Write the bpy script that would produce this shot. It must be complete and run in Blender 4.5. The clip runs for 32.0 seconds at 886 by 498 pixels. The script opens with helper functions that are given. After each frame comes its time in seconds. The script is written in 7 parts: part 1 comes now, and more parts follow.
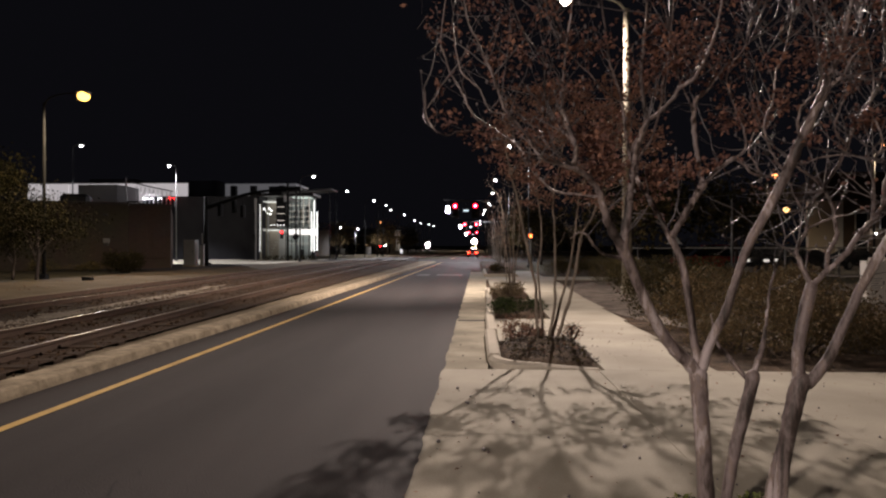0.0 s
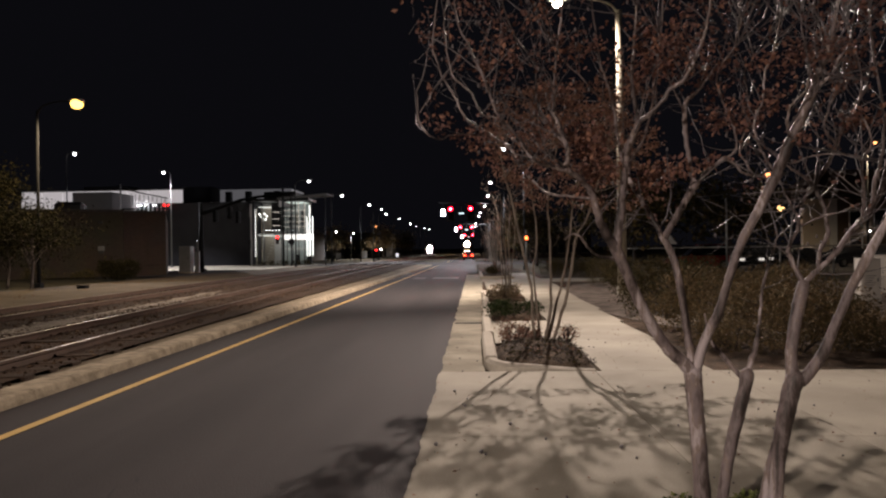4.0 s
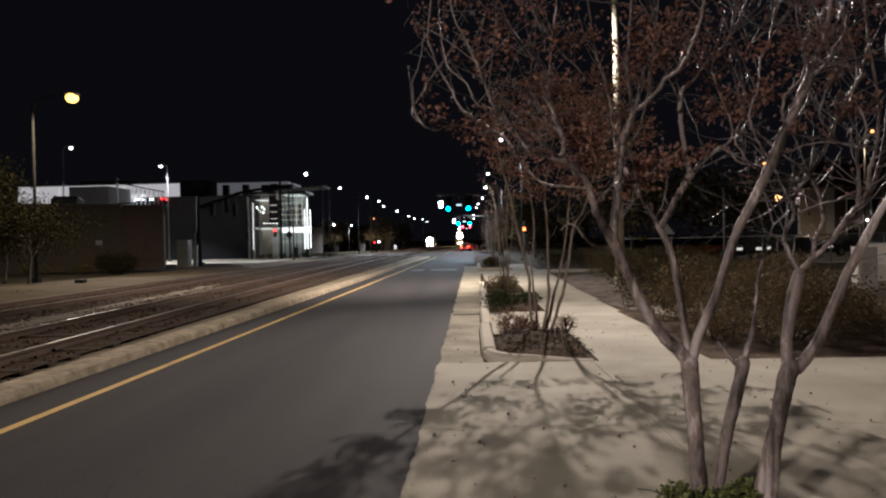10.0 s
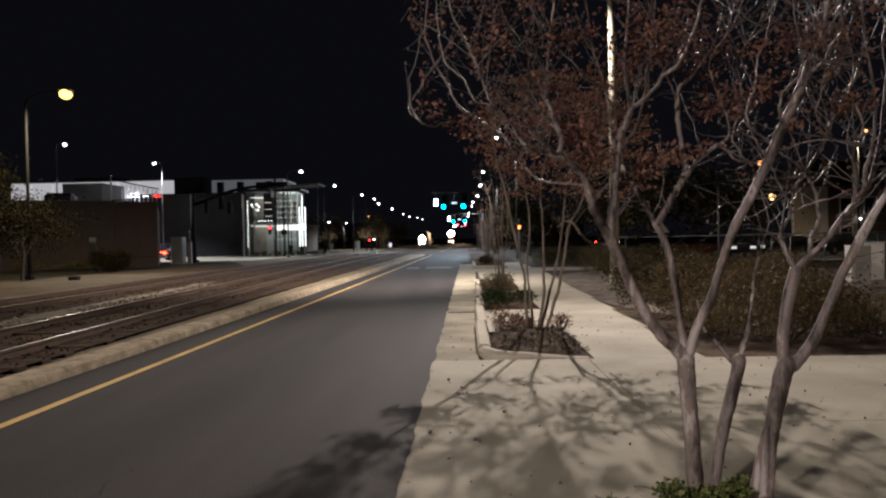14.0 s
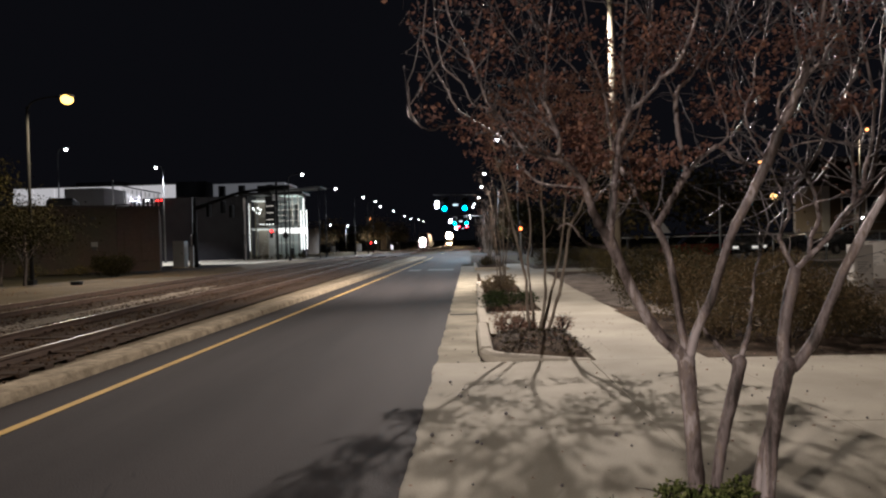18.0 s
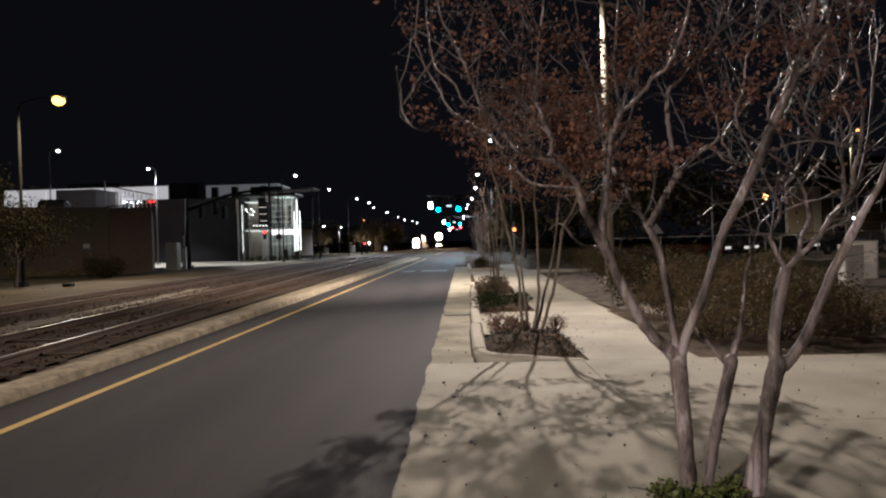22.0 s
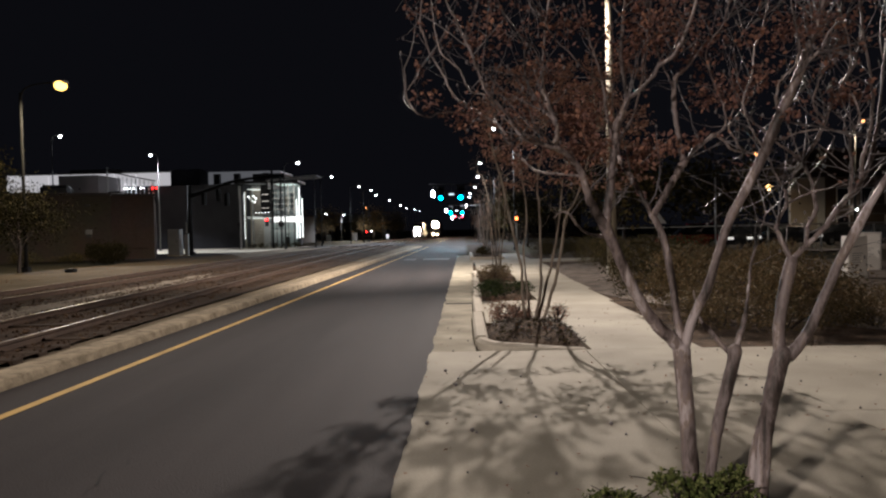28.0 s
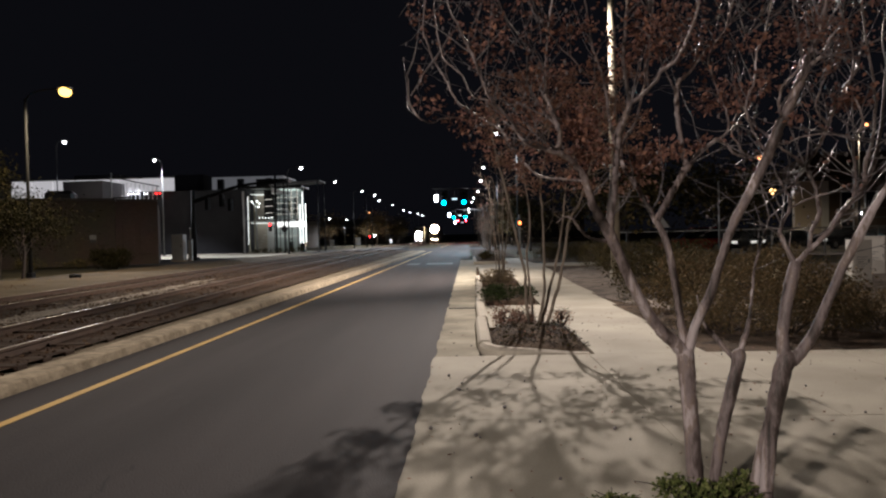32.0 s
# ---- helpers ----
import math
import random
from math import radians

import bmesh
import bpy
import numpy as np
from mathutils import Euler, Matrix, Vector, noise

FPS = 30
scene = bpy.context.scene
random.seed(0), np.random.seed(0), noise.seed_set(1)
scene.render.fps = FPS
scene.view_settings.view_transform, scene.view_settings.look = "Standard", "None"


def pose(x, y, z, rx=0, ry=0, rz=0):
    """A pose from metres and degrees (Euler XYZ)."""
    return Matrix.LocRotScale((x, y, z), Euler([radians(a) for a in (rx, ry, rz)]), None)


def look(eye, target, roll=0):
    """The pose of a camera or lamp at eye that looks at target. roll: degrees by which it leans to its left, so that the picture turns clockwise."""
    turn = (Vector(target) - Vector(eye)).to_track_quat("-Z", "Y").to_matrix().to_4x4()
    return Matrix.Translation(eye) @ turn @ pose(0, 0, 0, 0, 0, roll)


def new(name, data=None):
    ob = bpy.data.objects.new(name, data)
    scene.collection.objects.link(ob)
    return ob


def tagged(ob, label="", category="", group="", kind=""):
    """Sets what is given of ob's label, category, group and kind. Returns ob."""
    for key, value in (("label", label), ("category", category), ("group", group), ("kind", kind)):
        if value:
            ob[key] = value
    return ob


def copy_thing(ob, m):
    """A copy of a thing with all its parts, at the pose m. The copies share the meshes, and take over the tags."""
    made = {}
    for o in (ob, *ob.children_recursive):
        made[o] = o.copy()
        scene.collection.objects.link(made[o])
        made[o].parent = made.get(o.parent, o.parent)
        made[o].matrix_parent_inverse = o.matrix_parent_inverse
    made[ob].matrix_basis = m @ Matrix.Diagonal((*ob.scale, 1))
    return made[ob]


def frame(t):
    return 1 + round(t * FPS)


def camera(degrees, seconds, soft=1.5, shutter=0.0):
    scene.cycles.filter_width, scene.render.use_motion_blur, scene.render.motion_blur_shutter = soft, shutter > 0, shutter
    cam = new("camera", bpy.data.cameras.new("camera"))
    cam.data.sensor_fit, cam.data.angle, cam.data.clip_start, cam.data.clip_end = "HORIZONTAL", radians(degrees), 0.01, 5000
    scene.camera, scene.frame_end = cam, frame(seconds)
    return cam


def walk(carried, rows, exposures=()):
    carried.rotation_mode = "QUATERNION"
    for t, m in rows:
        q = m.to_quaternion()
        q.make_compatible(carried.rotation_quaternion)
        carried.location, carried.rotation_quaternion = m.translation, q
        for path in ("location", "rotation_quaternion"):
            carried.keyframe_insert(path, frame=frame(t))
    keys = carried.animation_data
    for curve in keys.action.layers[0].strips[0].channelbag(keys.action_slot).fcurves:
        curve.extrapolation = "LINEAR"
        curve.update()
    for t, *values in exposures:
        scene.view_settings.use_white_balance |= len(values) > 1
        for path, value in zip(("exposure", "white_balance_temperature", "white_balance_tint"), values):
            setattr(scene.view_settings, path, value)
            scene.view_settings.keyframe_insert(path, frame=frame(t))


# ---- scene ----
cam = camera(66, 32.0, soft=2.2)
PATH = [
    (0, pose(0.000, -0.000, 1.500, 90.000, 0.000, 2.893)),
    (0.5, pose(0.001, 0.002, 1.499, 89.968, 0.279, 2.973)),
    (1, pose(0.008, -0.002, 1.502, 89.894, 0.689, 2.921)),
    (1.5, pose(0.010, -0.008, 1.500, 90.055, 0.688, 2.855)),
    (2, pose(0.011, -0.013, 1.501, 90.161, 0.492, 2.908)),
    (2.5, pose(0.008, -0.010, 1.502, 90.266, 0.243, 2.843)),
    (3, pose(0.013, -0.009, 1.501, 90.334, 0.598, 2.517)),
    (3.5, pose(0.011, -0.016, 1.502, 90.295, 0.724, 2.553)),
    (5.5, pose(0.008, -0.009, 1.499, 89.419, 0.960, 2.486)),
    (6, pose(0.007, -0.010, 1.499, 88.478, 1.229, 3.263)),
    (6.5, pose(0.008, -0.011, 1.500, 88.018, 1.306, 3.481)),
    (7, pose(0.013, -0.007, 1.496, 87.830, 1.175, 3.059)),
    (7.5, pose(0.007, -0.007, 1.491, 87.921, 1.214, 2.813)),
    (8, pose(0.009, 0.001, 1.491, 87.848, 1.705, 2.823)),
    (8.5, pose(0.007, -0.007, 1.493, 88.372, 1.379, 2.898)),
    (9, pose(0.007, -0.007, 1.494, 89.163, 1.132, 2.639)),
    (9.5, pose(0.014, -0.014, 1.496, 89.412, 1.230, 2.449)),
    (10, pose(0.017, -0.021, 1.497, 89.566, 1.216, 2.392)),
    (10.5, pose(0.018, -0.025, 1.501, 89.741, 1.024, 2.626)),
    (11, pose(0.019, -0.029, 1.504, 89.989, 0.974, 2.800)),
    (11.5, pose(0.016, -0.030, 1.500, 89.919, 1.034, 2.670)),
    (12, pose(0.011, -0.026, 1.495, 89.759, 0.961, 2.362)),
    (12.5, pose(0.014, -0.021, 1.496, 89.624, 1.050, 2.081)),
    (13, pose(0.010, -0.016, 1.496, 89.431, 0.984, 1.831)),
    (13.5, pose(0.008, -0.014, 1.492, 89.403, 0.970, 1.926)),
    (14, pose(0.007, -0.012, 1.491, 89.388, 1.073, 1.967)),
    (14.5, pose(0.010, -0.016, 1.490, 89.274, 1.238, 1.758)),
    (16.5, pose(0.011, -0.011, 1.491, 89.184, 1.328, 1.982)),
    (17, pose(0.017, -0.016, 1.492, 89.234, 1.491, 1.818)),
    (17.5, pose(0.019, -0.020, 1.495, 89.383, 1.597, 1.815)),
    (18, pose(0.017, -0.019, 1.498, 89.558, 1.506, 2.108)),
    (18.5, pose(0.017, -0.015, 1.496, 89.514, 1.488, 2.126)),
    (19, pose(0.022, -0.016, 1.494, 89.475, 1.612, 1.860)),
    (19.5, pose(0.020, -0.022, 1.496, 89.635, 1.666, 1.719)),
    (20, pose(0.021, -0.023, 1.496, 89.739, 1.580, 1.859)),
    (20.5, pose(0.021, -0.024, 1.495, 89.731, 1.574, 1.922)),
    (21, pose(0.021, -0.024, 1.495, 89.641, 1.665, 1.684)),
    (21.5, pose(0.023, -0.024, 1.495, 89.558, 1.701, 1.486)),
    (22, pose(0.023, -0.023, 1.494, 89.629, 1.624, 1.579)),
    (22.5, pose(0.019, -0.024, 1.497, 89.636, 1.555, 1.671)),
    (23, pose(0.016, -0.019, 1.492, 89.531, 1.361, 1.571)),
    (23.5, pose(0.020, -0.016, 1.496, 89.268, 1.438, 1.387)),
    (24, pose(0.019, -0.013, 1.493, 89.181, 1.373, 1.539)),
    (24.5, pose(0.015, -0.006, 1.487, 89.186, 1.251, 1.753)),
    (25, pose(0.014, -0.006, 1.492, 88.986, 1.285, 1.701)),
    (25.5, pose(0.010, -0.002, 1.490, 88.816, 1.138, 1.583)),
    (27.5, pose(0.013, -0.001, 1.487, 88.615, 1.120, 1.594)),
    (28, pose(0.015, -0.001, 1.489, 88.666, 1.207, 1.752)),
    (28.5, pose(0.011, -0.005, 1.487, 88.737, 1.101, 1.787)),
    (29, pose(0.011, 0.001, 1.486, 88.621, 1.142, 1.605)),
    (29.5, pose(0.011, -0.001, 1.489, 88.566, 1.230, 1.640)),
    (30, pose(0.012, -0.001, 1.489, 88.625, 1.264, 1.929)),
    (30.5, pose(0.011, 0.003, 1.489, 88.637, 1.182, 1.949)),
    (31, pose(0.013, 0.003, 1.489, 88.669, 1.227, 1.853)),
    (31.5, pose(0.017, -0.005, 1.494, 88.815, 1.347, 1.868)),
    (32, pose(0.015, -0.007, 1.492, 89.055, 1.342, 2.021)),
]
# the picture is a little pinker while the signals are red, and brightens slightly towards the end
GAIN = ((0, 0.26, 6780, 15), (4.2, 0.26, 6780, 15), (5.2, 0.29, 6380, 10), (11, 0.27, 6380, 10), (15, 0.33, 6380, 10), (22, 0.36, 6380, 10), (32, 0.36, 6380, 10))
walk(cam, PATH, GAIN)

# ---- night sky and street light ----
world = bpy.data.worlds.new("night_sky")
scene.world = world
world.use_nodes = True
world.node_tree.nodes["Background"].inputs["Color"].default_value = (0.7, 0.72, 1.0, 1)
world.node_tree.nodes["Background"].inputs["Strength"].default_value = 0.0036


def street_light(name, at, colour, watts, degrees=150, aim=None, size=0.12, blend=0.6):
    data = bpy.data.lights.new(name, "SPOT")
    data.energy, data.color, data.spot_size, data.spot_blend, data.shadow_soft_size = watts, colour, radians(degrees), blend, size
    ob = new(name, data)
    ob.matrix_basis = look(at, aim or (at[0], at[1] + 0.01, 0))
    return ob


WARM, COOL, SODIUM = (1.0, 0.868, 0.775), (0.92, 0.95, 1.02), (1.0, 0.79, 0.52)
NEAR_LAMP = (2.80, 22.0, 9.05)
# each head throws one lobe up the street, one down it, and a weaker broad one
street_light("street_light", NEAR_LAMP, WARM, 10000, 102, (1.0, -10.0, 0), 0.08, 1.0)
street_light("street_light", NEAR_LAMP, WARM, 11500, 104, (-7.0, 27.0, 0), 0.09, 1.0)
street_light("street_light", NEAR_LAMP, WARM, 2000, 174, None, 0.05, 0.4)
# added unseen lamp behind the camera; its narrow beam lifts trunks and road
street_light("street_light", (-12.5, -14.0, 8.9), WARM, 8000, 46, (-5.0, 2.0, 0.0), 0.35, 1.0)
street_light("street_light", (-12.5, -14.0, 8.9), WARM, 5500, 170, None, 0.35, 0.4)
street_light("street_light", (2.6, 56.0, 9.55), COOL, 3200, 155, (0.0, 55.0, 0))
street_light("street_light", (2.2, 83.0, 9.55), COOL, 10000, 150, (-3.0, 80.0, 0))
street_light("street_light", (2.2, 127.0, 9.55), COOL, 12000, 140, (-4.0, 122.0, 0))
street_light("street_light", (-18.4, 147.0, 9.55), COOL, 10000, 140, (-12.0, 142.0, 0))
street_light("street_light", (-18.98, 32.0, 8.5), SODIUM, 3100, 166, blend=0.4)
street_light("street_light", (-18.9, 78.0, 9.55), COOL, 4000, 112, (-13.0, 74.0, 0))
street_light("street_light", (-39.2, 85.0, 11.75), COOL, 5500, 100)
street_light("walkway_light", (-46.4, 93.7, 8.8), COOL, 130, 172, (-46.4, 95.0, 9.4))
street_light("street_light", (-41.6, 70.0, 12.0), COOL, 26000, 112, (-33.0, 66.0, 0))
street_light("street_light", (-17.8, 118.0, 9.45), COOL, 10000, 140, (-11.0, 113.0, 0))
street_light("street_light", (25.5, 60.0, 7.35), SODIUM, 1300, 165)
street_light("street_light", (-30.2, 169.0, 6.1), COOL, 5000, 172)
street_light("street_light", (-23.7, 163.5, 7.4), SODIUM, 5000, 172)
street_light("street_light", (30.2, 51.9, 8.75), SODIUM, 1000, 165)


# ---- materials ----
def material(name, dark, light, rough=0.8, grain=40.0, patch=0.7, bump=0.3, metal=0.0, spread=0.0, depth=0.01, coat=0.0, contrast=1.0):
    """Two colours mixed by a fine grain and by wide patches; spread varies piece from piece."""
    m = bpy.data.materials.new(name)
    m.use_nodes = True
    n, l = m.node_tree.nodes, m.node_tree.links
    b = n["Principled BSDF"]
    co = n.new("ShaderNodeTexCoord")
    fine, wide = n.new("ShaderNodeTexNoise"), n.new("ShaderNodeTexNoise")
    fine.inputs["Scale"].default_value, fine.inputs["Detail"].default_value = grain, 6
    wide.inputs["Detail"].default_value = 5
    l.new(co.outputs["Object"], fine.inputs["Vector"])
    if isinstance(patch, tuple):
        run = n.new("ShaderNodeMapping")
        run.inputs["Scale"].default_value = patch
        wide.inputs["Scale"].default_value = 1.0
        l.new(co.outputs["Object"], run.inputs["Vector"])
        l.new(run.outputs[0], wide.inputs["Vector"])
    else:
        wide.inputs["Scale"].default_value = patch
        l.new(co.outputs["Object"], wide.inputs["Vector"])
    add = n.new("ShaderNodeMath")
    add.operation = "MULTIPLY_ADD"
    l.new(fine.outputs["Fac"], add.inputs[0])
    add.inputs[1].default_value = 0.55
    half = n.new("ShaderNodeMath")
    half.operation = "MULTIPLY_ADD"
    l.new(wide.outputs["Fac"], half.inputs[0])
    half.inputs[1].default_value, half.inputs[2].default_value = 1.3 * contrast, 0.23 - 0.65 * contrast
    l.new(half.outputs[0], add.inputs[2])
    last = add
    if spread:
        info, vary = n.new("ShaderNodeObjectInfo"), n.new("ShaderNodeMath")
        vary.operation = "MULTIPLY_ADD"
        l.new(info.outputs["Random"], vary.inputs[0])
        vary.inputs[1].default_value = spread
        l.new(add.outputs[0], vary.inputs[2])
        last = vary
    mix = n.new("ShaderNodeMix")
    mix.data_type = "RGBA"
    mix.inputs["A"].default_value, mix.inputs["B"].default_value = (*dark, 1), (*light, 1)
    l.new(last.outputs[0], mix.inputs["Factor"])
    l.new(mix.outputs["Result"], b.inputs["Base Color"])
    b.inputs["Roughness"].default_value, b.inputs["Metallic"].default_value = rough, metal
    b.inputs["Coat Weight"].default_value = coat
    b.inputs["Specular IOR Level"].default_value = 0.25 if rough > 0.8 else 0.5
    if bump:
        bu = n.new("ShaderNodeBump")
        bu.inputs["Strength"].default_value, bu.inputs["Distance"].default_value = bump, depth
        l.new(fine.outputs["Fac"], bu.inputs["Height"])
        l.new(bu.outputs[0], b.inputs["Normal"])
    if rough >= 0.9:                                      # loose, porous ground hardly shines
        b.inputs["Specular IOR Level"].default_value = 0.12
    return m


def bark(name):
    """Smooth flaking bark: grey-mauve with tan and pale patches and dark streaks along the stem."""
    m = bpy.data.materials.new(name)
    m.use_nodes = True
    n, l = m.node_tree.nodes, m.node_tree.links
    b = n["Principled BSDF"]
    co = n.new("ShaderNodeTexCoord")
    layers = []
    for scale, detail in (((16, 16, 2.6), 4), ((5, 5, 2.4), 3), ((70, 70, 22), 3)):
        run, tex = n.new("ShaderNodeMapping"), n.new("ShaderNodeTexNoise")
        run.inputs["Scale"].default_value = scale
        tex.inputs["Scale"].default_value, tex.inputs["Detail"].default_value, tex.inputs["Distortion"].default_value = 1.0, detail, 0.6
        l.new(co.outputs["Object"], run.inputs["Vector"])
        l.new(run.outputs[0], tex.inputs["Vector"])
        layers.append(tex)
    ramp = n.new("ShaderNodeValToRGB")
    stops = ((0.38, (0.026, 0.019, 0.017)), (0.44, (0.075, 0.055, 0.049)), (0.48, (0.15, 0.118, 0.113)), (0.52, (0.215, 0.172, 0.17)), (0.55, (0.20, 0.15, 0.122)), (0.60, (0.43, 0.37, 0.37)))
    ramp.color_ramp.elements[0].position, ramp.color_ramp.elements[0].color = stops[0][0], (*stops[0][1], 1)
    ramp.color_ramp.elements[1].position, ramp.color_ramp.elements[1].color = stops[-1][0], (*stops[-1][1], 1)
    for at, colour in stops[1:-1]:
        ramp.color_ramp.elements.new(at).color = (*colour, 1)
    mix = n.new("ShaderNodeMix")
    mix.inputs["Factor"].default_value = 0.5
    l.new(layers[0].outputs["Fac"], mix.inputs["A"])
    l.new(layers[1].outputs["Fac"], mix.inputs["B"])
    more = n.new("ShaderNodeMath")
    more.operation = "MULTIPLY_ADD"
    l.new(layers[2].outputs["Fac"], more.inputs[0])
    more.inputs[1].default_value = 0.16
    shift = n.new("ShaderNodeMath")
    shift.operation = "SUBTRACT"
    l.new(mix.outputs["Result"], shift.inputs[0])
    shift.inputs[1].default_value = 0.08
    l.new(shift.outputs[0], more.inputs[2])
    l.new(more.outputs[0], ramp.inputs[0])
    l.new(ramp.outputs[0], b.inputs["Base Color"])
    b.inputs["Roughness"].default_value = 0.57
    bu = n.new("ShaderNodeBump")
    bu.inputs["Strength"].default_value, bu.inputs["Distance"].default_value = 0.8, 0.014
    l.new(more.outputs[0], bu.inputs["Height"])
    l.new(bu.outputs[0], b.inputs["Normal"])
    return m


def leafy(name, a, b_, c):
    """Leaves: three tints, one for each leaf."""
    m = bpy.data.materials.new(name)
    m.use_nodes = True
    n, l = m.node_tree.nodes, m.node_tree.links
    geo, ramp = n.new("ShaderNodeNewGeometry"), n.new("ShaderNodeValToRGB")
    l.new(geo.outputs["Random Per Island"], ramp.inputs[0])
    ramp.color_ramp.elements[0].color, ramp.color_ramp.elements[1].color = (*a, 1), (*c, 1)
    ramp.color_ramp.elements.new(0.5).color = (*b_, 1)
    b = n["Principled BSDF"]
    l.new(ramp.outputs[0], b.inputs["Base Color"])
    b.inputs["Roughness"].default_value = 0.85
    b.inputs["Specular IOR Level"].default_value = 0.06
    return m


def glowing(name, colour, strength):
    m = bpy.data.materials.new(name)
    m.use_nodes = True
    b = m.node_tree.nodes["Principled BSDF"]
    b.inputs["Base Color"].default_value = (*[0.5 * v for v in colour], 1)
    b.inputs["Emission Color"].default_value = (*colour, 1)
    b.inputs["Emission Strength"].default_value = strength
    return m


def brickwork(name, a, b_, mortar):
    m = bpy.data.materials.new(name)
    m.use_nodes = True
    n, l = m.node_tree.nodes, m.node_tree.links
    co, mp, br, no = (n.new("ShaderNodeTexCoord"), n.new("ShaderNodeMapping"), n.new("ShaderNodeTexBrick"), n.new("ShaderNodeTexNoise"))
    mp.inputs["Rotation"].default_value = (radians(90), 0, 0)
    l.new(co.outputs["Object"], mp.inputs["Vector"])
    l.new(mp.outputs[0], br.inputs["Vector"])
    br.inputs["Color1"].default_value, br.inputs["Color2"].default_value, br.inputs["Mortar"].default_value = (*a, 1), (*b_, 1), (*mortar, 1)
    br.inputs["Scale"].default_value, br.inputs["Brick Width"].default_value = 1.0, 0.21
    br.inputs["Row Height"].default_value, br.inputs["Mortar Size"].default_value = 0.075, 0.006
    no.inputs["Scale"].default_value, no.inputs["Detail"].default_value = 0.5, 6
    l.new(co.outputs["Object"], no.inputs["Vector"])
    mix = n.new("ShaderNodeMix")
    mix.data_type, mix.blend_type = "RGBA", "MULTIPLY"
    mix.inputs["Factor"].default_value = 0.6
    l.new(br.outputs["Color"], mix.inputs["A"])
    l.new(no.outputs["Color"], mix.inputs["B"])
    l.new(mix.outputs["Result"], n["Principled BSDF"].inputs["Base Color"])
    n["Principled BSDF"].inputs["Roughness"].default_value = 0.9
    return m


ASPHALT = material("asphalt", (0.0130, 0.0111, 0.0110), (0.050, 0.0425, 0.0415), 0.84, 70, (1.1, 0.10, 1.0), 0.6, depth=0.01, contrast=1.15)
GUTTER = material("stained_gutter_concrete", (0.15, 0.133, 0.098), (0.40, 0.36, 0.278), 0.9, 40, 1.6, 0.3, depth=0.005, spread=0.06, contrast=1.3)
CONCRETE = material("concrete", (0.225, 0.202, 0.155), (0.455, 0.413, 0.335), 0.85, 60, 0.8, 0.25, depth=0.004, spread=0.06, contrast=1.3)
KERB = material("kerb_concrete", (0.10, 0.078, 0.051), (0.42, 0.348, 0.245), 0.9, 40, 5.0, 0.25, depth=0.006, spread=0.12, contrast=1.3)
KERB_PALE = material("pale_kerb_concrete", (0.30, 0.27, 0.22), (0.54, 0.49, 0.41), 0.9, 30, 0.9, 0.3, depth=0.006, spread=0.08)
EARTH = material("dark_earth", (0.03, 0.027, 0.02), (0.09, 0.08, 0.05), 0.95, 8, 0.15, 0.6, depth=0.05)
SHOULDER = material("sandy_shoulder", (0.06, 0.046, 0.03), (0.30, 0.245, 0.168), 0.95, 16, (2.2, 0.5, 1.0), 0.6, depth=0.03, contrast=1.2)
VERGE = material("dry_verge", (0.04, 0.031, 0.02), (0.14, 0.110, 0.075), 0.95, 14, 0.5, 0.7, depth=0.04)
MULCH = material("bark_mulch", (0.028, 0.019, 0.012), (0.125, 0.084, 0.055), 0.95, 45, 3, 1.0, depth=0.03, contrast=1.8)
LEAFMULCH = material("grey_leaf_mulch", (0.055, 0.045, 0.037), (0.27, 0.225, 0.19), 0.95, 38, 2.2, 1.0, depth=0.03, contrast=1.5)
PALEGRAVEL = material("pale_gravel", (0.085, 0.068, 0.051), (0.47, 0.41, 0.335), 0.95, 22, 1.6, 1.0, depth=0.05)
BALLAST = material("ballast", (0.019, 0.0118, 0.0078), (0.084, 0.053, 0.034), 0.95, 28, 0.9, 1.0, depth=0.05)
STONE = leafy("ballast_stone", (0.025, 0.015, 0.009), (0.062, 0.038, 0.024), (0.12, 0.078, 0.050))
PALESTONE = leafy("pale_stone", (0.12, 0.095, 0.072), (0.28, 0.235, 0.185), (0.50, 0.44, 0.36))
SLEEPER = material("creosoted_timber", (0.016, 0.011, 0.008), (0.068, 0.045, 0.031), 0.9, 30, 2, 0.8, spread=0.25)
RUST = material("rusty_rail", (0.048, 0.029, 0.019), (0.115, 0.070, 0.046), 0.8, 60, 3, 0.3, metal=0.4)
RAILHEAD = material("polished_rail", (0.42, 0.38, 0.33), (0.62, 0.57, 0.51), 0.40, 30, 2, 0.05, metal=1.0)
DULLHEAD = material("dull_rail", (0.13, 0.09, 0.065), (0.24, 0.18, 0.14), 0.6, 30, 2, 0.1, metal=0.5)
YELLOW = material("yellow_paint", (0.32, 0.20, 0.06), (0.74, 0.48, 0.14), 0.7, 60, 2, 0.2)
WHITEPAINT = material("worn_white_paint", (0.03, 0.03, 0.029), (0.11, 0.11, 0.105), 0.7, 25, 3, 0.2)
BARK = bark("smooth_bark")
YOUNG_BARK = material("young_bark", (0.085, 0.068, 0.053), (0.33, 0.27, 0.215), 0.75, 30, (9.0, 9.0, 3.0), 0.3, contrast=1.6)
TWIG = material("twig_bark", (0.038, 0.031, 0.031), (0.20, 0.174, 0.177), 0.46, 30, 6, 0.2)
LEAF_RUST = leafy("rust_leaf", (0.19, 0.098, 0.08), (0.115, 0.07, 0.063), (0.30, 0.155, 0.105))
LEAF_GREEN = leafy("green_leaf", (0.019, 0.030, 0.012), (0.036, 0.055, 0.020), (0.068, 0.082, 0.032))
